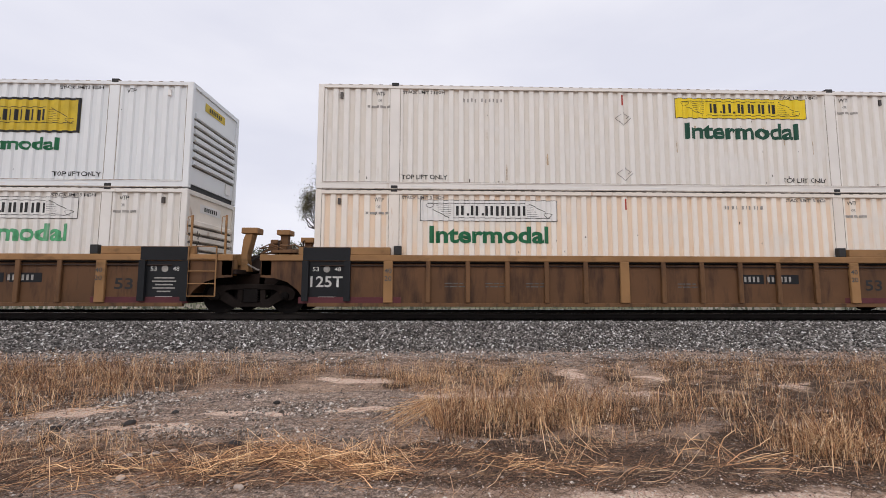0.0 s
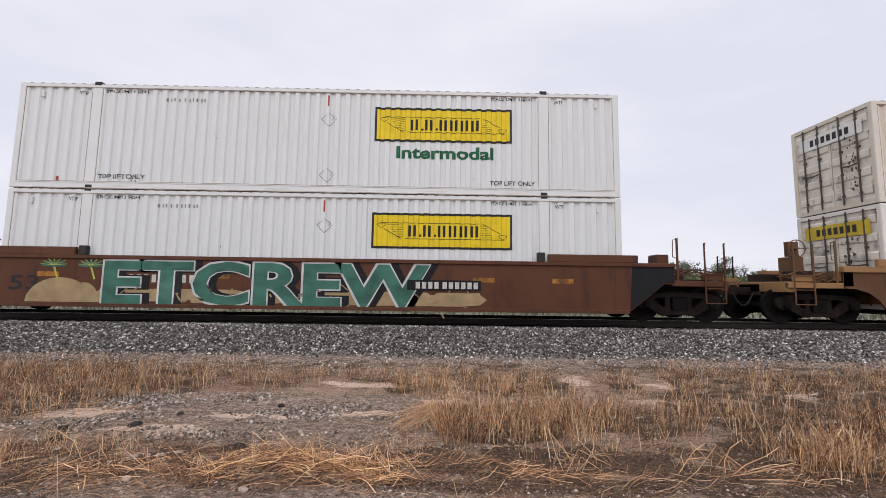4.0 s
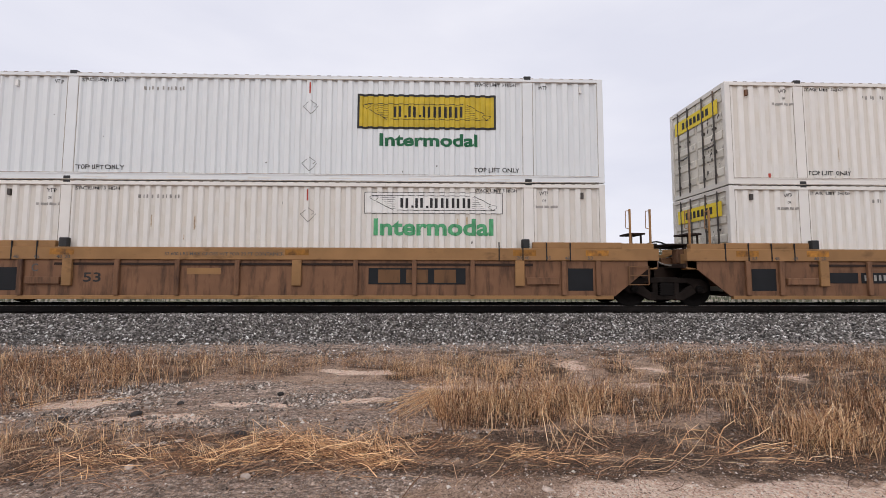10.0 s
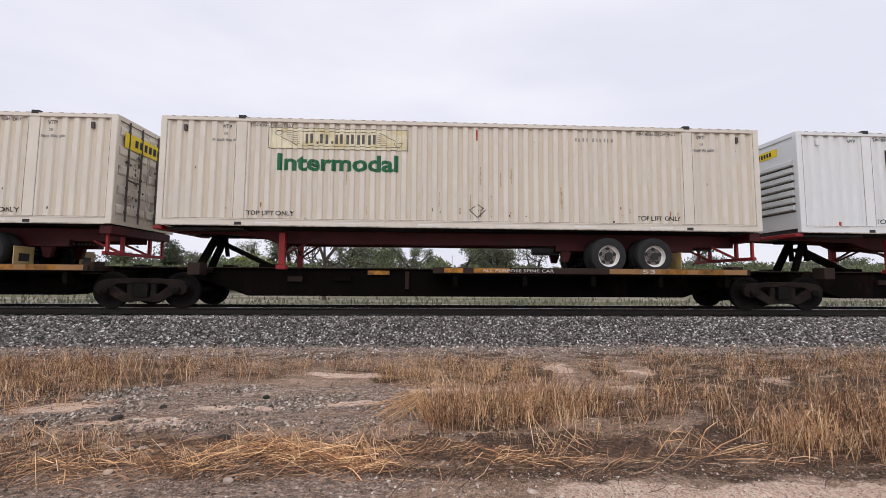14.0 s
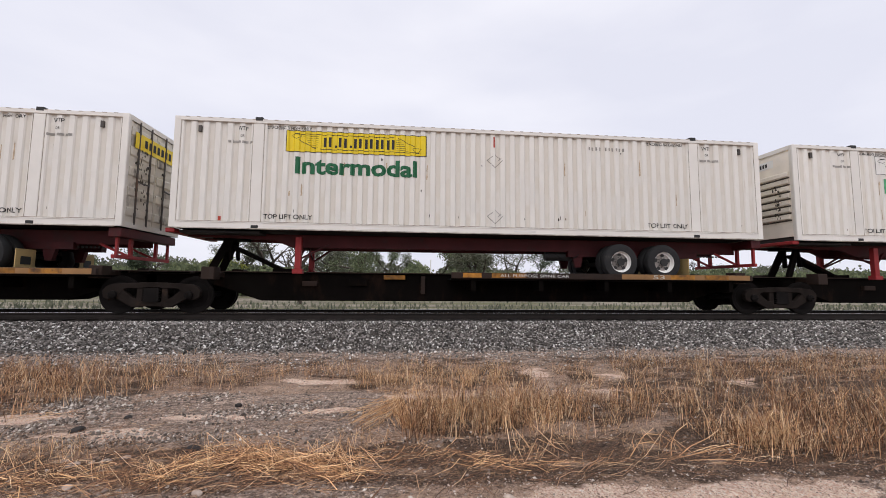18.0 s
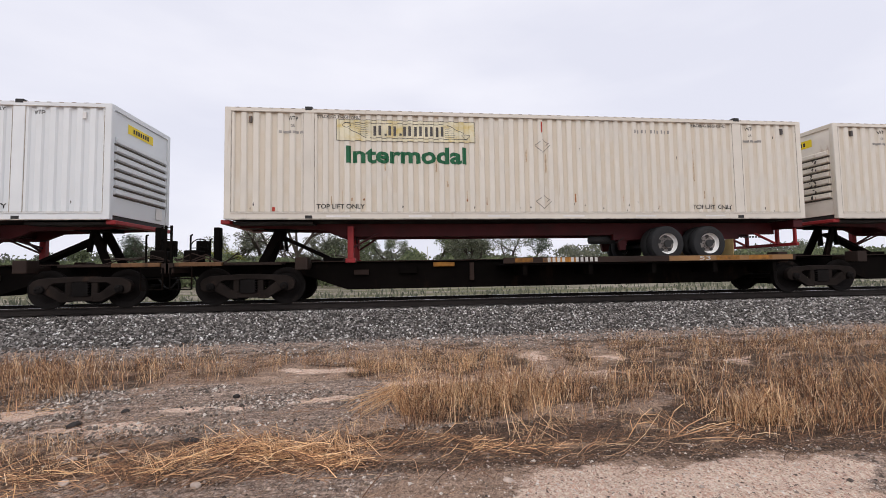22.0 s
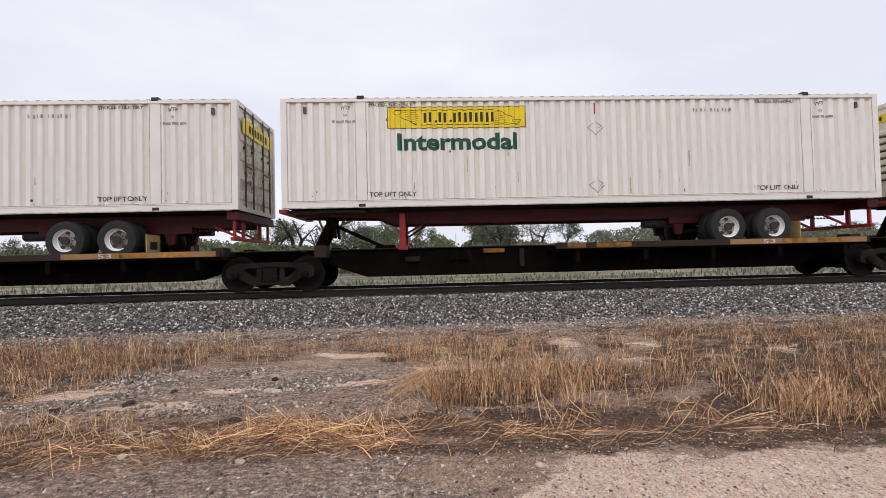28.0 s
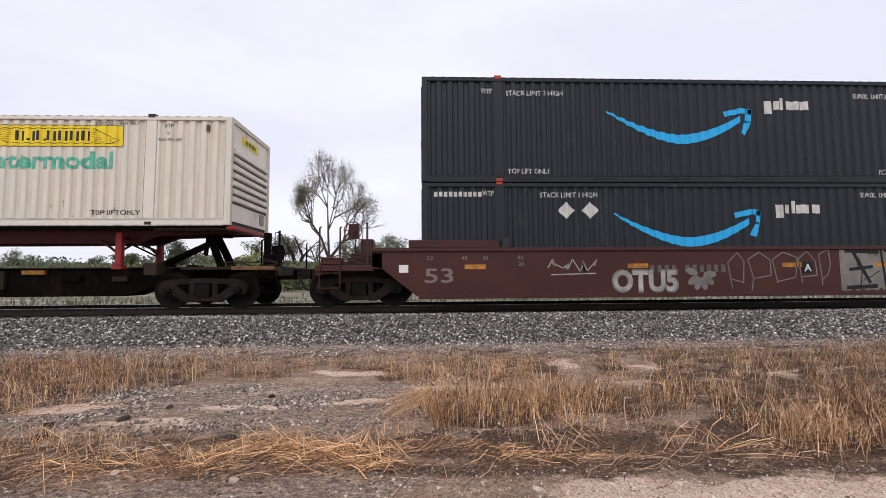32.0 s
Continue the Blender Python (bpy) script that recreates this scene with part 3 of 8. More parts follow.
STONE = island_surface("crushed ballast stone", ((0.0, (0.022, 0.020, 0.018)), (1.0, (0.85, 0.83, 0.80)), (0.38, (0.125, 0.113, 0.103)), (0.72, (0.27, 0.245, 0.225)), (0.91, (0.44, 0.40, 0.37)), (0.94, (0.68, 0.66, 0.63))))
PEBBLE = island_surface("loose pebbles", ((0.0, (0.045, 0.034, 0.028)), (1.0, (0.76, 0.69, 0.62)), (0.4, (0.18, 0.142, 0.116)), (0.84, (0.40, 0.335, 0.285)), (0.88, (0.60, 0.54, 0.48))))
GRIT = island_surface("path grit", ((0.0, (0.06, 0.042, 0.034)), (1.0, (0.80, 0.72, 0.64)), (0.5, (0.38, 0.26, 0.195))))
STRAW = island_surface("dry straw", ((0.0, (0.10, 0.042, 0.020)), (1.0, (1.0, 0.82, 0.58)), (0.30, (0.38, 0.190, 0.092)), (0.62, (0.74, 0.45, 0.235)), (0.85, (0.95, 0.66, 0.39))), 0.8, 8)
STRAW_RED = island_surface("red-brown dry stems", ((0.0, (0.046, 0.022, 0.012)), (1.0, (0.82, 0.60, 0.39)), (0.45, (0.25, 0.125, 0.068)), (0.8, (0.52, 0.305, 0.175))), 0.85, 8)
STRAW_PALE = island_surface("bleached straw", ((0.0, (0.24, 0.11, 0.05)), (1.0, (1.0, 0.74, 0.46)), (0.5, (0.68, 0.40, 0.20))), 0.75, 8)
STRAW_GOLD = island_surface("golden straw", ((0.0, (0.06, 0.026, 0.012)), (1.0, (1.0, 0.68, 0.38)), (0.42, (0.27, 0.125, 0.058)), (0.74, (0.66, 0.355, 0.160)), (0.88, (0.95, 0.57, 0.28))), 0.75, 8)
RUSSET = island_surface("russet straw", ((0.0, (0.045, 0.020, 0.011)), (1.0, (0.80, 0.56, 0.34)), (0.5, (0.22, 0.105, 0.055)), (0.85, (0.46, 0.26, 0.145))), 0.8, 8)
VERGE = island_surface("weathered verge grass", ((0.0, (0.060, 0.058, 0.030)), (1.0, (0.30, 0.25, 0.17)), (0.5, (0.14, 0.12, 0.072))), 0.85, 8)
MULCH_SHADE = island_surface("dark plant litter and grass shade", ((0.0, (0.016, 0.010, 0.007)), (1.0, (0.30, 0.18, 0.10)), (0.65, (0.080, 0.045, 0.028))), 0.9, 8)


def stone(rng):
    vs = [(1, 0, 0), (0, 1, 0), (-1, 0, 0), (0, -1, 0), (0, 0, 0.8), (0, 0, -0.8)]
    vs = [tuple(c * rng.uniform(0.65, 1.25) + rng.uniform(-0.22, 0.22) for c in v) for v in vs]
    return vs, [(0, 1, 4), (1, 2, 4), (2, 3, 4), (3, 0, 4), (1, 0, 5), (2, 1, 5), (3, 2, 5), (0, 3, 5)]


def on_ballast(rng):
    y = rng.uniform(8.45, 10.75)
    if y < 8.95 and rng.random() > (y - 8.35) / 0.6:
        return None
    x = rng.uniform(-14.5, 18.5)
    return x, y, ground_height(x, y) + rng.uniform(-0.012, 0.035), rng.choice((0.015, 0.019, 0.023, 0.028, 0.034)) * rng.uniform(0.8, 1.2), rng.uniform(0, 6.3)


def beyond_ballast(rng):
    x, y = rng.uniform(-22, 27), rng.uniform(13.2, 15.4)
    return x, y, ground_height(x, y) + rng.uniform(-0.01, 0.03), rng.uniform(0.03, 0.055), rng.uniform(0, 6.3)


def loose(rng):
    x, y = rng.uniform(-9, 11), 2.6 + 6.2 * rng.random() ** 1.2
    if rng.random() > 0.30 + 0.7 * grey_gravel(x, y) * (0.5 + noise.noise((x * 1.3, y * 2.6, 7))) or (pink(x, y) > 0.4 and rng.random() < 0.85):
        return None
    return x, y, ground_height(x, y) + 0.003, rng.choice((0.004, 0.005, 0.007, 0.009, 0.012, 0.018)) * rng.uniform(0.7, 1.3), rng.uniform(0, 6.3)


def gravel_patch(rng):
    """Coarser stone washed together in streaks on the open dirt."""
    x, y = rng.uniform(-6.5, 0.6), rng.uniform(4.2, 6.0)
    if noise.noise((x * 0.9, y * 2.8, 17)) + 0.4 * noise.noise((x * 2.4, y * 6, 3)) < rng.uniform(-0.05, 0.4):
        return None
    return x, y, ground_height(x, y) + 0.004, rng.choice((0.006, 0.007, 0.009, 0.012, 0.016, 0.024)) * rng.uniform(0.7, 1.3), rng.uniform(0, 6.3)


def path_grit(rng):
    x, y = rng.uniform(-0.5, 6), rng.uniform(2.2, 3.4)
    return x, y, ground_height(x, y) + 0.001, rng.choice((0.0025, 0.003, 0.004, 0.006, 0.010)) * rng.uniform(0.7, 1.3), rng.uniform(0, 6.3)


scatter("ballast", "grey crushed stone ballast sloping down from the rails", "ballast", 66000, on_ballast, stone, STONE)
scatter("ballast", "grey crushed stone ballast on the far shoulder", "ballast", 5000, beyond_ballast, stone, STONE)
scatter("gravel", "loose pale pebbles strewn over bare dirt", "gravel", 56000, loose, stone, PEBBLE)
scatter("gravel", "streaks of grey and white gravel on bare dirt", "gravel", 24000, gravel_patch, stone, PEBBLE)
scatter("gravel", "fine grit on the pale worn path", "gravel", 9000, path_grit, stone, GRIT)

PALE_STONE = surface("pale field stone", (0.46, 0.37, 0.31), 0.9, var=0.3, scale=14, bump=0.4, hue=0.25)
DARK_STONE = surface("dark field stone", (0.035, 0.030, 0.028), 0.9, var=0.4, scale=14, bump=0.4, hue=0.3)


def field_stone(x, y, size, material, label, seed):
    rng = random.Random(seed)
    bm = bmesh.new()
    bmesh.ops.create_icosphere(bm, subdivisions=2, radius=1.0)
    for v in bm.verts:
        k = 1 + 0.28 * noise.noise(v.co * 1.3 + Vector((seed * 3.1, 0, 0)))
        v.co = Vector((v.co.x * size * k * rng.uniform(0.96, 1.04), v.co.y * size * 0.7 * k, v.co.z * size * 0.42 * k))
    ob = tagged(new("stone", mesh_of(bm, material)), label, "stone", "loose stones on the dirt")
    ob.location = (x, y, ground_height(x, y) + size * 0.22)
    ob.rotation_euler = (0, 0, rng.uniform(0, 6.3))


for k, (x, y, size) in enumerate(((-2.86, 3.93, 0.045), (-2.74, 3.86, 0.055), (-2.62, 3.90, 0.035), (-2.50, 3.88, 0.050), (-2.37, 3.93, 0.042), (-2.44, 3.40, 0.045), (-2.15, 3.35, 0.030), (-1.58, 3.36, 0.038), (-1.48, 3.30, 0.050), (0.82, 3.06, 0.045), (-3.55, 4.02, 0.040), (2.5, 5.1, 0.04))):
    field_stone(x, y, size, PALE_STONE, "pale flat stone lying on dirt", k)
for k, (x, y, size) in enumerate(((-3.72, 4.20, 0.085), (-4.05, 4.62, 0.07), (-3.35, 4.75, 0.08), (-1.90, 4.12, 0.08), (-3.1, 5.15, 0.06), (-2.0, 5.45, 0.06))):
    field_stone(x, y, size, DARK_STONE, "dark rough stone half sunk in gravel", 40 + k)


def build_track():
    for sign in (-1, 1):
        y = TRACK_Y + sign * 0.755
        bm = bmesh.new()
        prof = [(-0.07, -0.165), (0.07, -0.165), (0.07, -0.153), (0.012, -0.138), (0.009, -0.045), (0.036, -0.033), (0.036, -0.004), (-0.036, -0.004), (-0.036, -0.033), (-0.009, -0.045), (-0.012, -0.138), (-0.07, -0.153)]
        a = [bm.verts.new((-320, y + p, RAIL + z)) for p, z in prof]
        b = [bm.verts.new((320, y + p, RAIL + z)) for p, z in prof]
        for i in range(len(prof)):
            j = (i + 1) % len(prof)
            bm.faces.new((a[i], a[j], b[j], b[i]))
        rail = tagged(new("rail", mesh_of(bm, RAIL_SIDE)), "brown rusted steel rail with a polished head", "rail", "rails of the track", "structure")
        part("rail_head", boxes((-320, 320, y - 0.03, y + 0.03, RAIL - 0.003, RAIL)), RAIL_TOP, rail, "polished running surface")
    bed = tagged(new("tie_bed"), "row of dark creosoted wooden ties", "ties", kind="structure")
    bm = bmesh.new()
    box(bm, -0.115, 0.115, -1.30, 1.30, -0.18, 0.0)
    me = mesh_of(bm, TIE, bevel=0.012)
    rng = random.Random(4)
    for i in range(70):
        part("tie", me, TIE, bed, at=(-17 + i * 0.53 + rng.uniform(-0.02, 0.02), TRACK_Y + rng.uniform(-0.05, 0.05), RAIL - 0.185))


build_track()


# ---- dry grass ----
def stalk(rng):
    """A thin bent stem with a few side shoots, unit height."""
    lean, turn, w = rng.uniform(0.02, 0.35), rng.uniform(0, 6.3), rng.uniform(0.006, 0.011)
    dx, dy = lean * math.cos(turn), lean * math.sin(turn)
    vs, fs = [], []

    def blade(p, q, w0, w1):
        k = len(vs)
        a = rng.uniform(-0.6, 0.6)
        c, s = math.cos(a), math.sin(a)
        vs.extend(((p[0] - w0 * c, p[1] - w0 * s, p[2]), (p[0] + w0 * c, p[1] + w0 * s, p[2]), (q[0] + w1 * c, q[1] + w1 * s, q[2]), (q[0] - w1 * c, q[1] - w1 * s, q[2])))
        fs.append((k, k + 1, k + 2, k + 3))
    mid = (dx * 0.35, dy * 0.35, 0.55)
    top = (dx * 1.1, dy * 1.1, 1.0 - lean * 0.3)
    blade((0, 0, -0.03), mid, w, w * 0.8)
    blade(mid, top, w * 0.8, w * 0.4)
    for _ in range(rng.choice((1, 2, 3, 4, 6))):
        f = rng.uniform(0.25, 0.95)
        p = (dx * f * f * 1.1, dy * f * f * 1.1, f * top[2])
        a, r = rng.uniform(0, 6.3), rng.uniform(0.05, 0.24)
        blade(p, (p[0] + r * math.cos(a), p[1] + r * math.sin(a), p[2] + r * rng.uniform(-0.1, 1.1)), w * 0.7, w * 0.5)
    return vs, fs


def clump(rng):
    """A small dry plant: several thin stems from one root, each with shoots and seed heads."""
    vs, fs = [], []
    for _ in range(rng.choice((3, 4, 5, 6))):
        a, b = stalk(rng)
        k, h = len(vs), rng.uniform(0.4, 1.0)
        ox, oy = rng.gauss(0, 0.16), rng.gauss(0, 0.16)
        tilt, way = abs(rng.gauss(0, 0.30)), rng.uniform(0, 6.3)
        tx, ty = tilt * math.cos(way), tilt * math.sin(way)
        vs += [(ox + h * x + tx * h * z, oy + h * y + ty * h * z, h * z * (1 - 0.35 * tilt)) for x, y, z in a]
        fs += [tuple(k + i for i in f) for f in b]
    return vs, fs


def lying(rng):
    """A straw on the ground, bent or broken, one end sometimes raised."""
    w = rng.uniform(0.0035, 0.0085)
    bend, kink, h, e = rng.gauss(0, 0.10), rng.gauss(0, 0.05), abs(rng.gauss(0.0, 0.11)), abs(rng.gauss(0.0, 0.16))
    line = ((-0.5, 0.0, 0.0), (-0.2, bend * 0.7 + kink, h * 0.7), (0.15, bend, h), (0.5, bend * 0.3 - kink, e))
    vs = [q for x, y, z in line for q in ((x, y - w, z - w * 0.6), (x, y + w, z + w * 0.6))]
    return vs, [(2 * i, 2 * i + 2, 2 * i + 3, 2 * i + 1) for i in range(3)]


def far_band(rng):
    x, y = rng.uniform(-12, 14), rng.uniform(4.6, 7.9)
    if rng.random() > grass_far(x, y) * (0.72 + 0.8 * noise.noise((x * 1.7, y * 2.4, 4))):
        return None
    return x, y, ground_height(x, y), rng.uniform(0.16, 0.42) * (1.15 if x < -3 else 0.92), rng.uniform(0, 6.3)


def near_band(rng):
    x, y = rng.uniform(-0.3, 7.5), rng.uniform(3.4, 5.8)
    if rng.random() < 0.15 * step(x, 2.6, 3.2) or rng.random() > grass_near(x, y) * (0.62 + 0.9 * noise.noise((x * 1.9, y * 2.2, 8))):
        return None
    return x, y, ground_height(x, y), rng.uniform(0.20, 0.50), rng.uniform(0, 6.3)


def right_tuft(rng):
    x, y = rng.gauss(3.62, 0.16), rng.gauss(3.75, 0.12)
    return x, y, ground_height(x, y), rng.uniform(0.24, 0.46), rng.uniform(0, 6.3)


def golden_edge(rng):
    far = rng.random() < 0.4
    x, y = (rng.uniform(-0.7, 1.6), rng.gauss(6.4, 0.25)) if far else (rng.uniform(0.15, 1.9), rng.gauss(4.75, 0.28))
    return x, y, ground_height(x, y), rng.uniform(0.16, 0.40), rng.uniform(0, 6.3)


def left_tuft(rng):
    x, y = rng.gauss(-3.75, 0.45), rng.gauss(3.75, 0.26)
    if noise.noise((x * 2.2, y * 3, 31)) < rng.uniform(-0.3, 0.3):
        return None
    return x, y, ground_height(x, y), rng.uniform(0.12, 0.30), rng.uniform(0, 6.3)


def sparse(rng):
    x, y = rng.uniform(-8, 9), rng.uniform(3.2, 8.4)
    if noise.noise((x * 0.9, y * 1.5, 12)) < rng.uniform(-0.05, 0.5):
        return None
    return x, y, ground_height(x, y), rng.uniform(0.06, 0.20), rng.uniform(0, 6.3)


def straw_line(rng):
    """Along the bed of mown straw, from its thin end to the heap and on below the near grass."""
    run = ((-3.1, 3.42), (-2.45, 3.60), (-1.97, 3.52), (-1.55, 3.84), (-0.98, 3.74), (-0.36, 3.52))
    i = rng.choice((0, 1, 2, 2, 3, 3, 3, 3, 4, 4, 4, 4, 4))
    f = rng.random()
    (ax, ay), (bx, by) = run[i], run[i + 1]
    return ax + (bx - ax) * f, ay + (by - ay) * f, math.atan2(by - ay, bx - ax)


def straw_bed(rng):
    x, y, way = straw_line(rng)
    x, y = x + rng.gauss(0, 0.16), y + rng.gauss(0, 0.125)
    if noise.noise((x * 3.1, y * 5, 21)) < rng.uniform(-0.35, 0.3):
        return None
    return x, y, ground_height(x, y) + abs(rng.gauss(0.0, 0.035)), rng.uniform(0.08, 0.42), rng.gauss(-0.12 + 0.5 * way, 0.55)


def straw_heaps(rng):
    cx, cy, rx, ry, way = rng.choice(((0.20, 3.84, 0.30, 0.05, 0.25), (0.85, 3.62, 0.30, 0.07, -0.15), (0.80, 3.66, 0.16, 0.04, 0.0), (1.35, 3.50, 0.35, 0.06, 0.1), (0.1, 6.0, 0.25, 0.08, 0.2), (2.9, 3.58, 0.35, 0.06, 0.2), (-4.4, 5.25, 0.35, 0.10, 0.6)))
    x, y = rng.gauss(cx, rx), rng.gauss(cy, ry)
    return x, y, ground_height(x, y) + abs(rng.gauss(0.0, 0.03)), rng.uniform(0.06, 0.32), rng.gauss(way, 0.6)


def propped(rng):
    """Broken straws that stand up out of the bed, bent over."""
    vs, fs = [], []
    w, a = rng.uniform(0.007, 0.012), rng.uniform(0, 6.3)
    k = rng.uniform(0.2, 0.8)
    top = (k * math.cos(a), 0.4 * k * math.sin(a), rng.uniform(0.7, 1.0))
    tip = (top[0] + rng.uniform(-0.1, 0.9), top[1] + rng.uniform(-0.4, 0.1), top[2] * rng.uniform(0.0, 0.9))
    for p, q in (((0, 0, -0.02), top), (top, tip)):
        i = len(vs)
        vs += [(p[0] - w, p[1], p[2] - w * 0.3), (p[0] + w, p[1], p[2] + w * 0.3), (q[0] + w * 0.7, q[1], q[2] + w * 0.3), (q[0] - w * 0.7, q[1], q[2] - w * 0.3)]
        fs.append((i, i + 1, i + 2, i + 3))
    return vs, fs


def propped_spot(rng):
    if rng.random() < 0.55:
        x, y, _ = straw_line(rng)
        x, y = x + rng.gauss(0, 0.10), y + rng.gauss(0, 0.09)
    else:
        x, y = rng.choice(((-3.5, 3.85), (-3.0, 4.0), (-1.95, 3.5), (-1.6, 3.9), (2.3, 3.7), (1.2, 3.75), (-0.3, 4.1)))
        x, y = rng.gauss(x, 0.16), rng.gauss(y, 0.12)
    return x, y, ground_height(x, y), rng.uniform(0.10, 0.30), rng.gauss(0, 0.5)


def russet_litter(rng):
    x, y = rng.uniform(-6, 5), rng.uniform(3.15, 4.6)
    if rng.random() > 0.25 * humus_and_shade(x, y) + 0.7 * band(x, -5, -0.2, 0.5) * band(y, 3.3, 3.9, 0.2):
        return None
    return x, y, ground_height(x, y) + rng.uniform(0.0, 0.03), rng.uniform(0.06, 0.32), rng.gauss(0.1, 0.9)


def dark_mat(rng):
    x, y = rng.uniform(-8, 8), rng.uniform(3.0, 7.6)
    # strewn by the dark-soil mask, so it deepens the painted grass shade too
    if rng.random() > humus_and_shade(x, y):
        return None
    return x, y, ground_height(x, y) + rng.uniform(0.0, 0.025), rng.uniform(0.05, 0.24), rng.gauss(0, 1.1)


def grit_strip(rng):
    x, y = rng.uniform(-12, 15), rng.uniform(7.0, 8.9)
    if rng.random() > 0.2 + (y - 7.0) / 2.2 or noise.noise((x * 0.9, y * 1.5, 47)) < rng.uniform(-0.5, 0.2):
        return None
    return x, y, ground_height(x, y) + 0.003, rng.choice((0.010, 0.013, 0.017, 0.024)) * rng.uniform(0.7, 1.3), rng.uniform(0, 6.3)


def chaff(rng):
    x, y = rng.uniform(-5.5, 5.5), 2.9 + 2.6 * rng.random() ** 1.3
    if pink(x, y) > rng.uniform(0.2, 1.2):
        return None
    return x, y, ground_height(x, y) + 0.004, rng.uniform(0.02, 0.10), rng.uniform(0, 6.3)


def litter(rng):
    x, y = rng.uniform(-8, 8), rng.uniform(3.1, 8.0)
    if noise.noise((x * 0.8, y * 1.4, 24)) < rng.uniform(-0.2, 0.35):
        return None
    return x, y, ground_height(x, y) + 0.004, rng.uniform(0.06, 0.28), rng.gauss(0, 0.9)


scatter("dry_grass", "tall tan dry grass along the foot of the ballast", "grass", 10500, far_band, clump, STRAW)
scatter("dry_grass", "red-brown dry weeds among the tall grass", "grass", 4200, far_band, clump, STRAW_RED)
scatter("dry_grass", "brown dry grass clump on bare dirt", "grass", 5200, near_band, clump, STRAW)
scatter("dry_grass", "red-brown dry weeds in the near grass", "grass", 2600, near_band, clump, STRAW_RED)
scatter("dry_grass", "pale upright dry grass tuft", "grass", 55, right_tuft, clump, STRAW_PALE)
scatter("dry_grass", "pale golden grass at the edge of the near clump", "grass", 420, golden_edge, clump, STRAW_PALE)
scatter("dry_grass", "short dry grass beside gravelly dirt", "grass", 420, left_tuft, clump, STRAW)
scatter("dry_grass", "sparse short dry weeds over the dirt", "grass", 1500, sparse, clump, STRAW_RED)
scatter("straw", "flattened golden straw lying on the dirt", "straw", 1700, straw_bed, lying, STRAW_GOLD)
scatter("straw", "small heaps of golden straw on dark soil", "straw", 430, straw_heaps, lying, STRAW_GOLD)
scatter("straw", "broken straws standing up from the litter", "straw", 260, propped_spot, propped, STRAW_PALE)
scatter("straw", "russet straw litter matted on the dirt", "straw", 11000, russet_litter, lying, RUSSET)
scatter("straw", "dark brown matted litter on the dirt", "straw", 42000, dark_mat, lying, MULCH_SHADE)
scatter("gravel", "dark grit and small stones below the ballast", "gravel", 20000, grit_strip, stone, STONE)
scatter("straw", "short broken bits of straw on the soil", "straw", 30000, chaff, lying, RUSSET)
scatter("straw", "scattered brown straw litter", "straw", 7000, litter, lying, RUSSET)


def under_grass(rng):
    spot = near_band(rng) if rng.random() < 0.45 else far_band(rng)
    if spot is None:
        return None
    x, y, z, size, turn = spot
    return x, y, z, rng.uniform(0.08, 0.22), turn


# low dark clumps that stand in for shade at the grass roots
scatter("dry_grass", "dark dead growth doubling as shade at the foot of the grass", "grass", 6500, under_grass, clump, MULCH_SHADE)


def leaning_tuft():
    """The pale clump that bends over to the left, rooted beside the near grass."""
    rng = random.Random(77)
    verts, faces = [], []
    for _ in range(95):
        x, y = rng.gauss(0.06, 0.06), rng.gauss(4.62, 0.07)
        tip = (x + rng.gauss(-0.46, 0.11), y + rng.gauss(-0.06, 0.10), abs(rng.gauss(0.02, 0.12)))
        mid = (x + (tip[0] - x) * rng.uniform(0.10, 0.35), y, rng.uniform(0.18, 0.36))
        w, k, z = rng.uniform(0.0016, 0.0030), len(verts), ground_height(x, y)
        for p in ((x, y, 0), mid, tip):
            verts += [(p[0], p[1], z + p[2] - w), (p[0] + w, p[1], z + p[2] + w)]
        faces += [(k, k + 1, k + 3, k + 2), (k + 2, k + 3, k + 5, k + 4)]
    me = bpy.data.meshes.new("tuft")
    me.from_pydata(verts, [], faces)
    me.materials.append(STRAW_PALE)
    tagged(new("dry_grass", me), "pale dry grass clump bent over to one side", "grass", kind="stuff")


leaning_tuft()


def twig(label, paths, thick):
    """A pale bent twig: each path is a run of points from its root."""
    t = thing("twig", label, "twig", "pale twigs on the dirt")
    for path in paths:
        bm = bmesh.new()
        for i, (p, q) in enumerate(zip(path, path[1:])):
            z = ground_height(path[0][0], path[0][1])
            rod(bm, (p[0], p[1], z + p[2]), (q[0], q[1], z + q[2]), thick * (1 - i / len(path) * 0.6), 5, thick * (1 - (i + 1) / len(path) * 0.6))
        part("stem", bm, STRAW_PALE, t)


twig("pale bent twig standing up from bare dirt", (((2.00, 3.50, 0.0), (2.08, 3.50, 0.11), (2.16, 3.52, 0.19), (2.27, 3.54, 0.25)), ((2.06, 3.50, 0.08), (2.05, 3.52, 0.16)), ((2.1, 3.5, 0.13), (2.2, 3.48, 0.15), (2.26, 3.46, 0.14)), ((2.2, 3.52, 0.21), (2.31, 3.55, 0.19))), 0.0045)
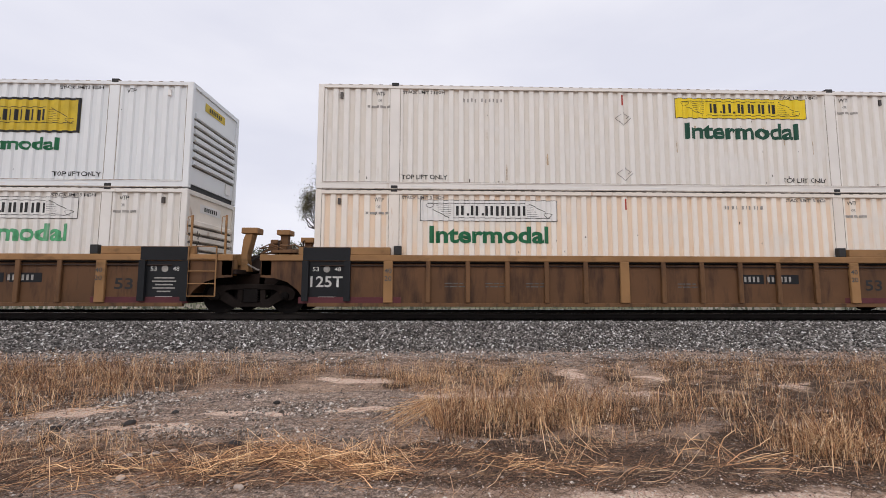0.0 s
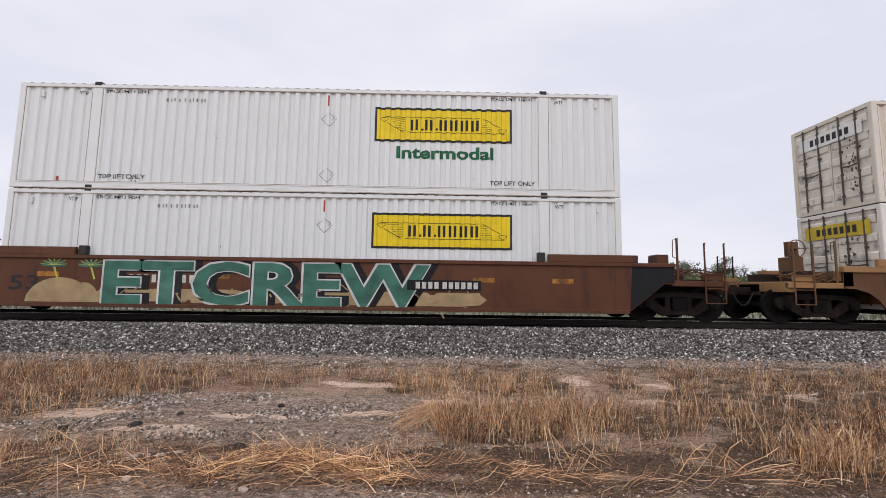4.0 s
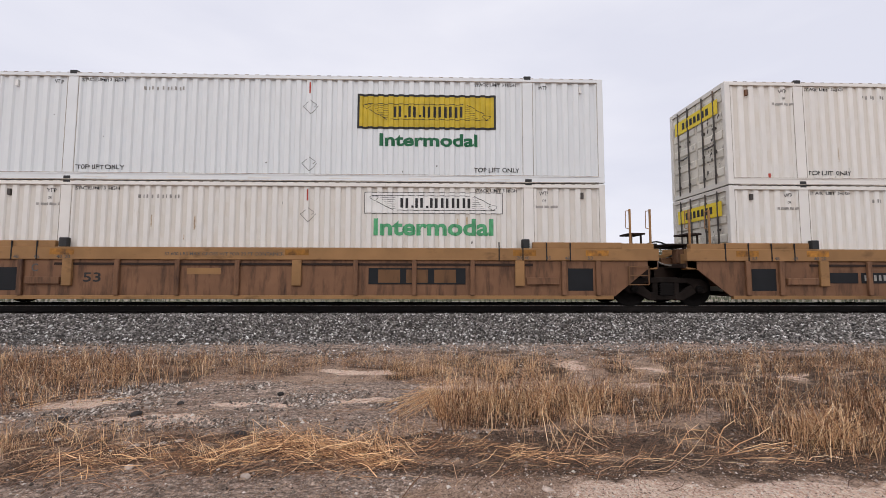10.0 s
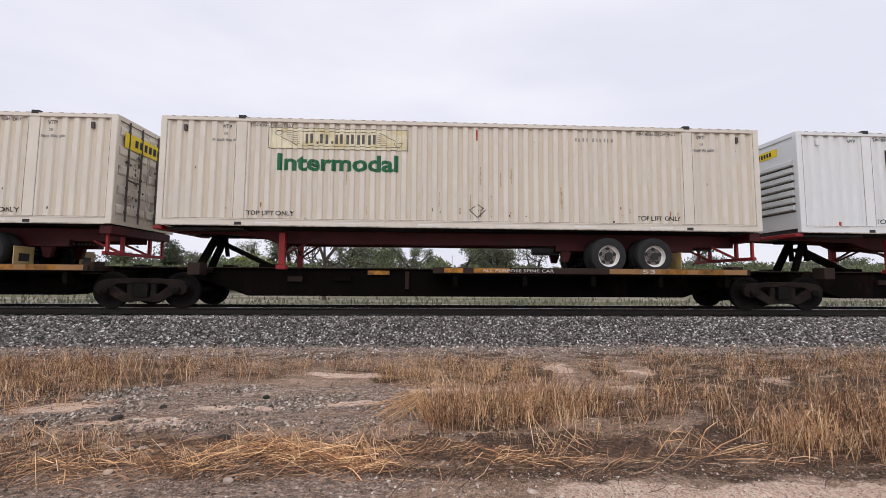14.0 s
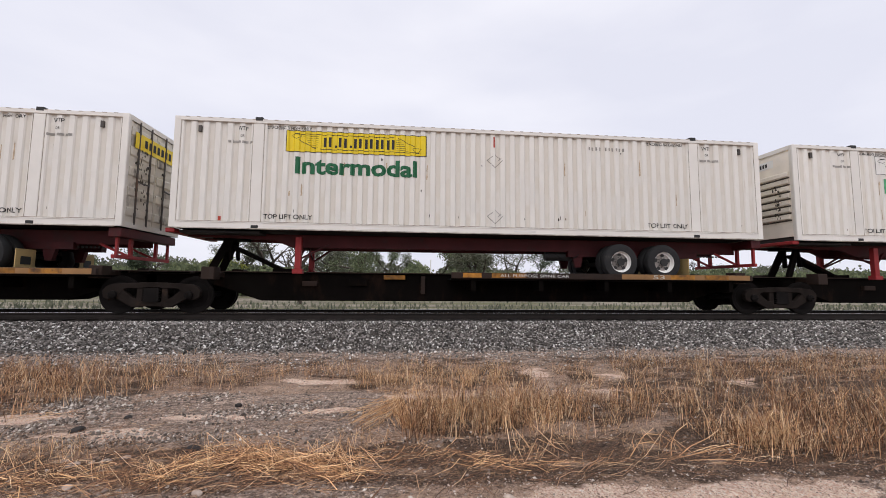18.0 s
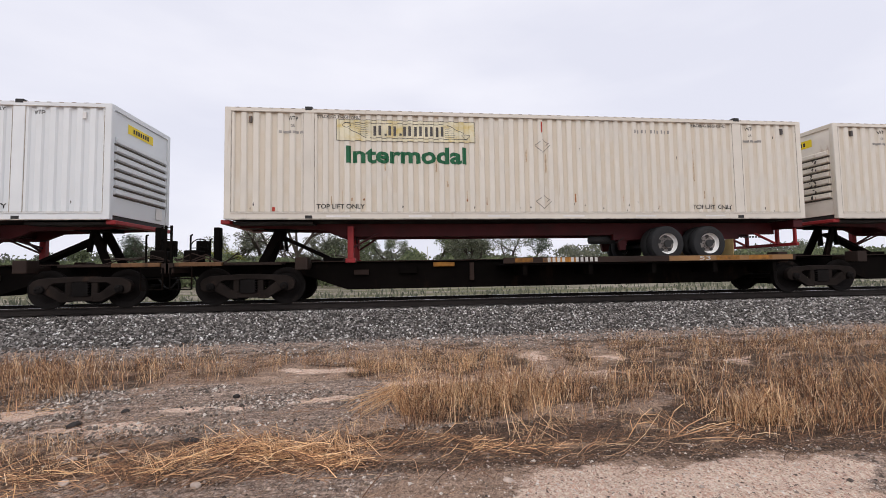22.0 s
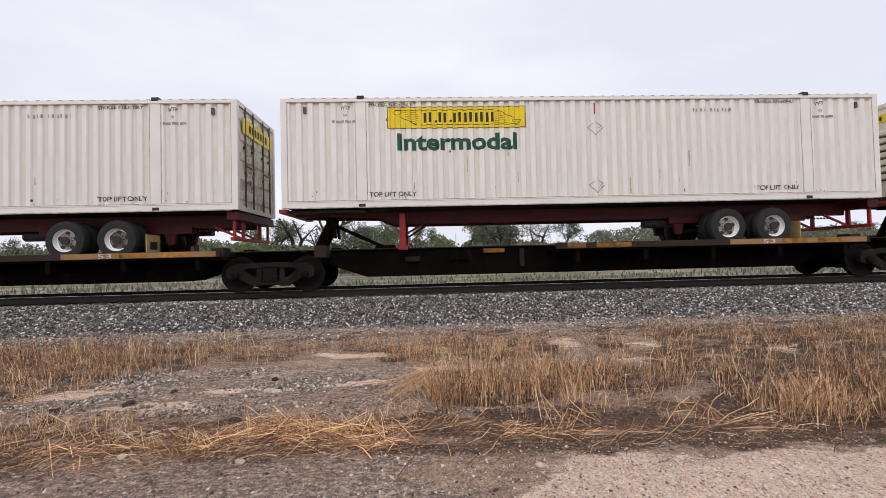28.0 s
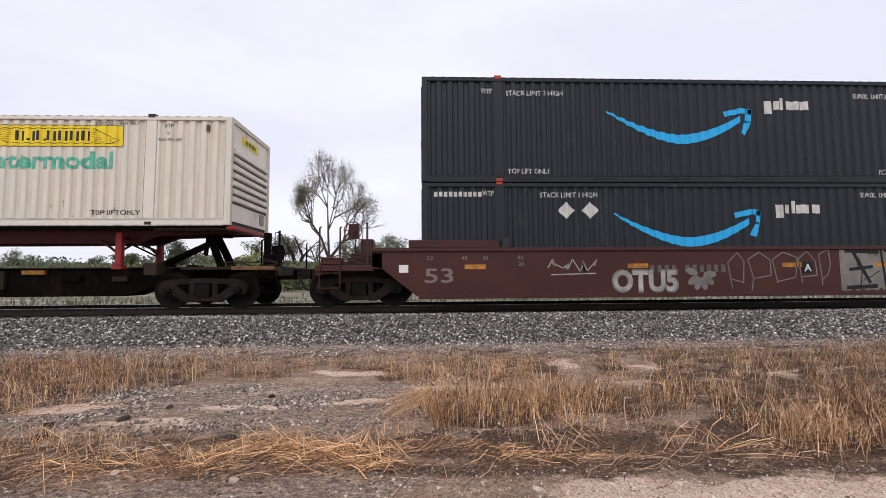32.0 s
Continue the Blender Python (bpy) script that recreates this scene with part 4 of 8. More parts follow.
twig("pale arching stems rooted beside dry grass", (((2.42, 3.52, 0.0), (2.43, 3.54, 0.12), (2.50, 3.56, 0.22), (2.62, 3.58, 0.28)), ((2.40, 3.50, 0.0), (2.60, 3.50, 0.03), (2.85, 3.52, 0.08), (3.05, 3.55, 0.10)), ((2.40, 3.48, 0.0), (2.28, 3.46, 0.02), (2.15, 3.44, 0.0)), ((2.45, 3.5, 0.01), (2.6, 3.52, 0.10), (2.8, 3.56, 0.15), (2.95, 3.6, 0.21)), ((2.5, 3.46, 0.0), (2.8, 3.42, 0.02), (3.2, 3.36, 0.0))), 0.0048)

# ---- the train ----
ROLLING = []      # every thing that rolls, with its place along the train and its base height
SPINNING = []     # every wheelset
C_LEN, C_HIGH = 16.154, 2.896
POSTS = (2.06, C_LEN - 2.06)


def fold_line(a, b, pitch=0.276, deep=0.040):
    """A folded sheet seen from above, from a to b: pairs of x and depth."""
    k = max(1, round((b - a) / pitch))
    p = (b - a) / k
    pts = [(a, 0.0)]
    for i in range(k):
        x = a + i * p
        pts += [(x + p * 0.24, 0.0), (x + p * 0.37, deep), (x + p * 0.72, deep), (x + p * 0.85, 0.0)]
    return pts + [(b, 0.0)]


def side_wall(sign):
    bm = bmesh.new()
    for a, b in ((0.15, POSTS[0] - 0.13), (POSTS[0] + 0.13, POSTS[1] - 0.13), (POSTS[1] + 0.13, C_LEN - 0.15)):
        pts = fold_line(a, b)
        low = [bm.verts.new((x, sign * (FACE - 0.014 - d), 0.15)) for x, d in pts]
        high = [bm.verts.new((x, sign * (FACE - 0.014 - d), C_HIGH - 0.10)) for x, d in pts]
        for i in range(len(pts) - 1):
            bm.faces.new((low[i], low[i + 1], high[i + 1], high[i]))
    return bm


FOLDS = [(0.0, 0.0)] + [p for a, b in ((0.15, POSTS[0] - 0.13), (POSTS[0] + 0.13, POSTS[1] - 0.13), (POSTS[1] + 0.13, C_LEN - 0.15)) for p in fold_line(a, b)] + [(C_LEN, 0.0)]
FOLD_X, FOLD_D = np.array([p[0] for p in FOLDS]), np.array([p[1] for p in FOLDS])
DRAPED = {}


def split_at(poly, x):
    """A polygon cut along the upright line at x: the part before it and the part after it."""
    before, after = [], []
    for p, q in zip(poly, poly[1:] + poly[:1]):
        if p[0] <= x:
            before.append(p)
        if p[0] >= x:
            after.append(p)
        if (p[0] - x) * (q[0] - x) < 0:
            f = (x - p[0]) / (q[0] - p[0])
            cut = tuple(a + (b - a) * f for a, b in zip(p, q))
            before.append(cut)
            after.append(cut)
    return before, after


def drape(c):
    """Lay all that is painted on the near side of a box into the folds of its wall."""
    for ob in c.children_recursive:
        if ob.name.split(".")[0] not in ("sign_panel", "sign_border", "scroll", "bar", "sign_bar", "lettering", "marking", "placard", "reflector", "rust_spot", "curved_mark"):
            continue
        key = (ob.data.name, tuple(round(v, 3) for v in (*ob.location, *ob.scale)))
        if key not in DRAPED:
            old, verts, faces = ob.data, [], []
            move = Matrix.Translation(ob.location) @ Matrix.Diagonal((*ob.scale, 1))
            spots = [tuple(move @ v.co) for v in old.vertices]
            for face in old.polygons:
                rest = [spots[i] for i in face.vertices]
                lo, hi = min(p[0] for p in rest), max(p[0] for p in rest)
                pieces = []
                for x in FOLD_X[(FOLD_X > lo) & (FOLD_X < hi)]:
                    piece, rest = split_at(rest, float(x))
                    pieces.append(piece)
                for piece in pieces + [rest]:
                    if len(piece) > 2:
                        faces.append(tuple(range(len(verts), len(verts) + len(piece))))
                        verts += piece
            deep = np.interp([p[0] for p in verts], FOLD_X, FOLD_D)
            me = bpy.data.meshes.new("painted")
            me.from_pydata([(p[0], p[1] + float(d) + 0.004, p[2]) for p, d in zip(verts, deep)], [], faces)
            me.materials.append(old.materials[0])
            DRAPED[key] = me
        ob.data = DRAPED[key]
        ob.location, ob.scale = (0, 0, 0), (1, 1, 1)


def slatted_end(x, sign):
    """The blind front wall with level pressed ribs, facing along sign."""
    bm = bmesh.new()
    box(bm, min(x, x - sign * 0.05), max(x, x - sign * 0.05), -FACE + 0.12, FACE - 0.12, 0.15, C_HIGH - 0.12)
    return bm


def end_ribs(wall, x, sign, skin):
    """Broad level ribs with a dark slot under each."""
    bm = bmesh.new()
    prism(bm, [(0, 0), (sign * 0.06, 0.03), (sign * 0.06, 0.135), (0, 0.165)], -FACE + 0.20, FACE - 0.20)
    me = mesh_of(bm, skin)
    # thin dark strips close the gaps between the ribs
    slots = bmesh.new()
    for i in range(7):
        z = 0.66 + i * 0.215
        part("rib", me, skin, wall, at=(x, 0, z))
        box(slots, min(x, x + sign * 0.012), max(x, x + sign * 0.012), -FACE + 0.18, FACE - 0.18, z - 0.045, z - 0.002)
    part("slot_panel", slots, GRIME_AND_SLOT, wall, "dark strips between the ribs")


def smear(c, x, sign, y, z0, z1, wide, count, seed):
    """Ragged spots of black soot on an end wall."""
    rng = random.Random(seed)
    bm = bmesh.new()
    for n in range(count):
        cy, cz = rng.gauss(y, wide), rng.uniform(z0, z1)
        w, h = rng.uniform(0.01, 0.045), rng.uniform(0.015, 0.075)
        pts = [(x + sign * 0.0004 * n, cy + w * math.cos(a) * rng.uniform(0.5, 1.2), cz + h * math.sin(a) * rng.uniform(0.5, 1.2)) for a in (2 * math.pi * i / 9 for i in range(9))]
        bm.faces.new([bm.verts.new(p) for p in pts])
    part("soot_smear", bm, GRIME_AND_SLOT, c, "smear of black soot")


def door_leaf(x, sign, y0, y1):
    bm = bmesh.new()
    box(bm, min(x, x - sign * 0.05), max(x, x - sign * 0.05), y0 + 0.01, y1 - 0.01, 0.17, C_HIGH - 0.14)
    return bm


def door_ribs(door, x, sign, y0, y1, skin):
    bm = bmesh.new()
    prism(bm, [(0, 0), (sign * 0.03, 0.04), (sign * 0.03, 0.22), (0, 0.26)], y0 + 0.06, y1 - 0.06)
    me = mesh_of(bm, skin)
    for z in (0.30, 0.82, 1.34, 1.86, 2.38):
        part("rib", me, skin, door, at=(x, 0, z))


PROTO = {}
# base heights of a box in a well, stacked on another, and on a chassis
LOW, HIGH, TOFC_Z = 1.151, 4.051, 2.905


def container(paint, doors):
    """A 53-foot box from x = 0 to its length; doors: 'L' or 'R', the end that opens."""
    key = (paint, doors)
    if key in PROTO:
        return PROTO[key]
    skin = WHITE[paint]
    c = thing("container", "container", "container", "containers on the train")
    for sign in (-1, 1):
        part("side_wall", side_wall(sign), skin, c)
        part("top_rail", boxes((0.14, C_LEN - 0.14, min(sign * FACE, sign * (FACE - 0.09)), max(sign * FACE, sign * (FACE - 0.09)), C_HIGH - 0.115, C_HIGH - 0.012)), skin, c, bevel=0.008)
        bm = boxes((0.14, C_LEN - 0.14, min(sign * FACE, sign * (FACE - 0.10)), max(sign * FACE, sign * (FACE - 0.10)), 0.02, 0.19))
        part("bottom_rail", bm, skin, c, bevel=0.010)
        bm = bmesh.new()
        box(bm, 0, 0.6, sign * FACE - 0.004, sign * FACE + 0.004, 0.07, 0.11)
        strip = mesh_of(bm, WHITE_SIGN if paint != "dark" else PATCH)
        for i in range(6 if sign < 0 else 0):
            part("reflective_strip", strip, None, c, at=(2.5 + i * 2.1, 0, 0))
        for x in (0.0, C_LEN - 0.16):
            part("corner_post", boxes((x, x + 0.16, min(sign * FACE, sign * (FACE - 0.13)), max(sign * FACE, sign * (FACE - 0.13)), 0.02, C_HIGH - 0.01)), skin, c, bevel=0.012)
        for x in POSTS:
            part("lifting_post", boxes((x - 0.135, x + 0.135, min(sign * (FACE - 0.002), sign * (FACE - 0.07)), max(sign * (FACE - 0.002), sign * (FACE - 0.07)), 0.14, C_HIGH - 0.10)), skin, c, bevel=0.010)
            for z0, z1 in ((C_HIGH - 0.06, C_HIGH + 0.045), (0.0, 0.115)):
                bm = boxes((x - 0.095, x + 0.095, min(sign * (FACE + 0.006), sign * (FACE - 0.16)), max(sign * (FACE + 0.006), sign * (FACE - 0.16)), z0, z1))
                part("casting", bm, BLACK_STEEL if paint != "dark" else RED_INK, c, "dark steel lifting casting", bevel=0.012)
        # dirty joints beside the posts and a ledge on the bottom rail
        if sign > 0:
            continue
        y0, y1 = sorted((sign * (FACE - 0.045), sign * (FACE - 0.006)))
        for x in (0.165, C_LEN - 0.165, POSTS[0] - 0.142, POSTS[0] + 0.142, POSTS[1] - 0.142, POSTS[1] + 0.142):
            part("joint_seam", boxes((x - 0.006, x + 0.006, y0, y1, 0.19, C_HIGH - 0.115)), SEAM_AND_SHADE if paint != "dark" else PATCH, c)
        y0, y1 = sorted((sign * (FACE - 0.02), sign * (FACE + 0.012)))
        part("rail_ledge", boxes((0.16, C_LEN - 0.16, y0, y1, 0.168, 0.186)), skin, c)
        # dark strips paint the shadow lines above and below the rails
        part("rail_seam", boxes((0.16, C_LEN - 0.16, y0, y1, 0.004, 0.03), (0.16, C_LEN - 0.16, y0 + 0.006, y1, 0.188, 0.206), (0.16, C_LEN - 0.16, y0 + 0.006, y1, C_HIGH - 0.128, C_HIGH - 0.118)), SEAM_AND_SHADE if paint != "dark" else PATCH, c, "joint and shade lines painted along the rails")
    bm = bmesh.new()
    pts = fold_line(0.05, C_LEN - 0.05, 0.42, 0.02)
    a = [bm.verts.new((x, -FACE + 0.04, C_HIGH - 0.01 - d)) for x, d in pts]
    b = [bm.verts.new((x, FACE - 0.04, C_HIGH - 0.01 - d)) for x, d in pts]
    for i in range(len(pts) - 1):
        bm.faces.new((a[i], a[i + 1], b[i + 1], b[i]))
    part("roof", bm, skin, c)
    bm = bmesh.new()
    for i in range(58):
        box(bm, 0.26 + i * 0.2725, 0.36 + i * 0.2725, -FACE - 0.004, -FACE + 0.02, C_HIGH - 0.030, C_HIGH - 0.014)
    tagged(part("notched_edge", bm, SEAM_AND_SHADE if paint != "dark" else PATCH, c, "row of small notches along the top edge"), kind="stuff")
    bm = boxes((0.08, C_LEN - 0.08, -FACE + 0.06, FACE - 0.06, 0.03, 0.16))
    part("floor", bm, BLACK_STEEL, c, "dark underfloor")
    sides = {"L": (0.0, -1), "R": (C_LEN, 1)}
    x, sign = sides["R" if doors == "L" else "L"]
    x -= sign * 0.045
    skin_end = WHITE["dark"] if paint == "dark" else (WHITE["clean"] if paint == "clean" else END)
    wall = part("front_wall", slatted_end(x, sign), skin_end, c, "front wall with level pressed ribs")
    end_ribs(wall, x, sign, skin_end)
    part("front_header", boxes((min(x, x + sign * 0.04), max(x, x + sign * 0.04), -FACE + 0.12, FACE - 0.12, C_HIGH - 0.13, C_HIGH - 0.01)), skin, c)
    x, sign = sides[doors]
    x -= sign * 0.05
    leaf = WHITE["dark"] if paint == "dark" else (CLEAN_DOORS if paint == "clean" else DOORS)
    for y0, y1 in ((-FACE + 0.12, 0.0), (0.0, FACE - 0.12)):
        d = part("door", door_leaf(x, sign, y0, y1), leaf, c, "grimy door leaf" if paint != "clean" else "")
        door_ribs(d, x, sign, y0, y1, leaf)
        for f in (0.30, 0.72):
            y = y0 + (y1 - y0) * f
            bm = bmesh.new()
            rod(bm, (x + sign * 0.05, y, 0.12), (x + sign * 0.05, y, C_HIGH - 0.08), 0.024)
            for z in (0.35, 1.0, 1.7, 2.5):
                box(bm, min(x, x + sign * 0.06), max(x, x + sign * 0.06), y - 0.04, y + 0.04, z, z + 0.06)
            part("lock_rod", bm, ROD, d, "steel lock rod")
            bm = bmesh.new()
            beam(bm, (x + sign * 0.075, y, 1.25), (x + sign * 0.075, y + 0.28 * (1 if f < 0.5 else -1), 1.22), 0.02, 0.04)
            part("lock_handle", bm, ROD, d, "steel lock handle")
    part("door_header", boxes((min(x, x + sign * 0.045), max(x, x + sign * 0.045), -FACE + 0.12, FACE - 0.12, C_HIGH - 0.13, C_HIGH - 0.01)), skin, c)
    part("door_sill", boxes((min(x, x + sign * 0.045), max(x, x + sign * 0.045), -FACE + 0.12, FACE - 0.12, 0.02, 0.16)), skin, c)
    c.matrix_basis = pose(0, -60, 0)
    PROTO[key] = c
    return c


PAINTED = -FACE + 0.006
SIGNS = {
    # ground film, border width
    "yellow": (YELLOW, 0.014), "gold": (GOLD, 0.014), "faded": (YELLOW_FADED, 0.014), "white": (WHITE_SIGN, 0.014), "part": (YELLOW_FADED, 0.012),
}


def scroll_sign(c, x, kind, word=None):
    """A company panel drawn as plain shapes: film, scroll lines and dark bars; then the green word below."""
    y = PAINTED - 0.004
    if kind == "framed" or kind == "framed_gold":
        x -= 0.22 if x > 8 else 0.1
        w, h, z = 3.72, 0.95, C_HIGH - 0.50 - 0.95
        film, edge = (YELLOW if kind == "framed" else GOLD), 0.06
    else:
        w, h, z = 3.66, 0.57, C_HIGH - 0.27 - 0.56
        film, edge = SIGNS[kind]
    bm = bmesh.new()
    plate(bm, x, x + w, z, z + h, y)
    sign = part("sign_panel", bm, film, c, "company panel with a scroll and dark bars")
    ink = INK if kind not in ("faded", "part") else INK_FADED
    bm = bmesh.new()
    frame_lines(bm, x, x + w, z, z + h, y - 0.003, edge)
    part("sign_border", bm, ink, sign)
    # the scroll: slanted ribbon ends with curls
    bm = bmesh.new()
    zt, zb = z + h * 0.84, z + h * 0.16
    if h > 0.7:
        zt, zb = z + h * 0.72, z + h * 0.28
    xl, xr = x + w * 0.21, x + w * 0.79
    yy = y - 0.003
    for p, q in (((x + 0.2, zt), (xr - 0.1, zt)), ((xl + 0.1, zb), (x + w - 0.2, zb)), ((x + 0.32, zt - 0.16), (xl, zb)), ((xr, zt), (x + w - 0.32, zb + 0.16))):
        stroke(bm, p, q, 0.016, yy)
    for i in range(6):
        f = i / 6
        stroke(bm, (x + 0.42 + 0.28 * f, zt - 0.05 - (zt - zb) * f * 0.9), (xl + 0.05, zt - 0.05 - (zt - zb) * f * 0.9), 0.009, yy)
        stroke(bm, (xr - 0.05, zt - 0.05 - (zt - zb) * f * 0.9), (x + w - 0.70 + 0.25 * f, zt - 0.05 - (zt - zb) * f * 0.9), 0.009, yy)
    for cx, cz in ((x + 0.26, zt - 0.07), (x + w - 0.26, zb + 0.07)):
        ring = [(cx + 0.10 * math.cos(a) + 0.03 * math.sin(2 * a), cz + 0.06 * math.sin(a)) for a in (2 * math.pi * i / 12 for i in range(12))]
        for i in range(12):
            stroke(bm, ring[i], ring[(i + 1) % 12], 0.012, yy)
    part("scroll", bm, ink, sign)
    # plain upright bars across the middle
    hh = 0.26 if h < 0.7 else 0.30
    cz = z + h / 2 - hh / 2
    bx = x + w * 0.26
    bm = bmesh.new()
    for wide_bar in (1, 0, 1, 0, 1, 1, 1, 1):
        for gw, gh in (((0.070, hh), (0.070, hh)) if wide_bar else ((0.06, 0.06),)):
            plate(bm, bx, bx + gw, cz, cz + gh, yy)
            bx += gw + 0.062
        bx += 0.024 if wide_bar else -0.02
    part("sign_bar", bm, ink, sign, "dark upright bars")
    if word:
        mat, wide = word
        tall = 0.44 if h < 0.7 else 0.33
        ww = 3.16 if h < 0.7 else 2.62
        write("Intermodal", mat, c, x + (w - ww) / 2 + (0.0 if h < 0.7 else 0.05), PAINTED - 0.004, z - (0.56 if h < 0.7 else 0.45), ww, tall, bold=0.045, label="green word Intermodal")


def diamond(c, x, z, fill=None, size=0.21):
    bm = bmesh.new()
    y = PAINTED - 0.003
    if fill:
        bm.faces.new([bm.verts.new(p) for p in ((x - size, y, z), (x, y, z - size), (x + size, y, z), (x, y, z + size))])
        return part("placard", bm, fill, c, "diamond placard")
    for a, b in (((x - size, z), (x, z - size)), ((x, z - size), (x + size, z)), ((x + size * 0.8, z + 0.05), (x + size * 0.4, z - 0.02)), ((x - size, z), (x - size * 0.3, z + 0.10)), ((x, z + size * 0.75), (x + size * 0.7, z + size * 0.25))):
        stroke(bm, a, b, 0.013, y)
    return part("placard", bm, INK_FADED, c, "peeled outline of a diamond placard")


def place_container(x0, z, paint, doors, sign, at, word, label):
    """One box of the train: x0 along the train, z its base; at: where the sign starts."""
    rng = random.Random(round(x0 * 10 + z * 100))
    c = copy_thing(container(paint, doors), pose(0, 0, 0))
    tagged(c, label)
    ROLLING.append((c, x0, z))
    if sign:
        scroll_sign(c, at, sign, word)
    ink = INK if paint in ("clean", "plain") else INK_FADED
    y = PAINTED - 0.003
    for x in (POSTS[0] + 0.19, POSTS[1] - 1.45):
        write("TOP LIFT ONLY", INK, c, x, y, 0.29, 1.22, 0.125, 0.016)
        write("STACKING 3 HIGH ONLY" if z == TOFC_Z else "STACK LIMIT 3 HIGH", ink, c, x + 0.02, y, C_HIGH - 0.245, 1.12, 0.085, 0.008)
    for x in (POSTS[0] - 0.52, POSTS[1] + 0.30):
        write("WTP", INK, c, x, y, C_HIGH - 0.32, 0.24, 0.11, 0.004)
        if paint not in ("clean", "worn"):
            write("OR", INK_FADED, c, x + 0.07, y, C_HIGH - 0.50, 0.10, 0.075, 0.0)
            bars(c, INK_PALE, x - 0.22, y, C_HIGH - 0.66, (0.07, 0.20, 0.14, 0.18), 0.065, 0.035, label="small faded bars")
    bx = 3.9 if at > 8 else C_LEN - 5.2
    bars(c, INK_PALE, bx, y, C_HIGH - 0.46, (0.04, 0.04, 0.04, 0.04, 0.0, 0.04, 0.04, 0.04, 0.04, 0.04, 0.04), 0.095, 0.065, label="faded identification bars")
    for x in (0.62, C_LEN - 0.62):
        bm = bmesh.new()
        box(bm, x - 0.035, x + 0.035, -FACE - 0.004, -FACE + 0.05, C_HIGH - 0.40, C_HIGH - 0.24)
        part("vent", bm, ROD if paint != "clean" else WHITE_SIGN, c, "small side vent")
    if paint != "dark":
        diamond(c, C_LEN / 2 + 0.2, 0.50)
        diamond(c, C_LEN / 2 + 0.2, C_HIGH - 0.85 if rng.random() < 0.6 else 0.52)
        bm = bmesh.new()
        plate(bm, C_LEN / 2 + 0.16, C_LEN / 2 + 0.20, C_HIGH - 0.50, C_HIGH - 0.20, y)
        part("reflector", bm, RED_INK, c, "red strip")
        if rng.random() < 0.5:
            bm = bmesh.new()
            plate(bm, 1.15, 1.22, 0.22, 0.33, y)
            part("reflector", bm, RED_INK, c, "red tag")
    # dents, scrapes and patches of bare rust
    bm = bmesh.new()
    many = {"clean": 5, "plain": 16, "cream": 22, "worn": 40, "rusty": 50, "dark": 2}[paint]
    for _ in range(many):
        x, zz = rng.uniform(0.5, C_LEN - 0.5), (rng.uniform(0.22, 0.5) if rng.random() < 0.7 else rng.uniform(0.6, 2.4))
        w, h = rng.uniform(0.006, 0.022), rng.uniform(0.010, 0.055)
        pts = [(x + w * math.cos(a) * rng.uniform(0.6, 1.3), y + 0.001, zz + h * math.sin(a) * rng.uniform(0.6, 1.3)) for a in (2 * math.pi * i / 7 for i in range(7))]
        bm.faces.new([bm.verts.new(p) for p in pts])
    part("rust_spot", bm, ROD if paint != "rusty" else SPINE_RUST, c, "bare rusty scrapes")
    if paint == "worn":
        streaks(c, 60, 2.4, 13.8, 0.25, 0.9, 0.7, STAIN_STREAK, x0)
        streaks(c, 26, 2.4, 13.8, 0.25, 0.5, 0.35, RUST_STREAK, x0 + 1)
    elif paint == "cream":
        streaks(c, 12, 2.4, 13.8, 0.25, 1.8, 0.6, STAIN_STREAK, x0, "faint brown runs in the folds")
        streaks(c, 7, 2.4, 13.8, 0.25, 0.6, 0.25, RUST_STREAK, x0 + 1)
    elif paint == "plain":
        streaks(c, 9, 2.4, 13.8, 0.25, 1.8, 0.5, STAIN_STREAK, x0, "faint brown runs in the folds")
    if x0 == 204.74:
        streaks(c, 70, 4.6, 11.4, 0.26, 0.42, 0.42, RUST_STREAK, 5)
        streaks(c, 36, 6.8, 10.2, 0.26, 0.8, 0.75, RUST_STREAK, 6)
        streaks(c, 14, 7.6, 9.3, C_HIGH - 0.32, C_HIGH - 0.25, 0.18, RUST_STREAK, 7)
        streaks(c, 12, 2.2, 2.7, 0.3, 1.2, 1.0, RUST_STREAK, 8)
    # both ends carry a panel too, and the front a data plate
    dx, sg = (C_LEN, 1) if doors == "R" else (0.0, -1)
    fx, fs = (0.0, -1) if doors == "R" else (C_LEN, 1)
    if sign:
        film = GOLD if "gold" in sign else (YELLOW if sign in ("yellow", "framed") else WHITE_SIGN)
        for name, xx, side, y0, y1, z0, z1, tall in (("door_sign", dx + sg * 0.006, sg, -1.0, 1.0, 2.10, 2.52, 0.21), ("front_sign", fx - fs * 0.035, fs, -0.62, 0.46, 2.36, 2.60, 0.12)):
            bm = bmesh.new()
            bm.faces.new([bm.verts.new(p) for p in ((xx, y0, z0), (xx, y1, z0), (xx, y1, z1), (xx, y0, z1))])
            panel = part(name, bm, film, c, "company panel across the end")
            bm = bmesh.new()
            p = (y1 - y0) * 0.0925
            for k in range(7):
                ya, zc, xi = y0 + (y1 - y0) * 0.19 + k * p, (z0 + z1) / 2, xx + side * 0.004
                bm.faces.new([bm.verts.new(q) for q in ((xi, ya, zc - tall / 2), (xi, ya + p * 0.65, zc - tall / 2), (xi, ya + p * 0.65, zc + tall / 2), (xi, ya, zc + tall / 2))])
            part("sign_mark", bm, INK, panel)
    if paint != "dark":
        xx = fx - fs * 0.036
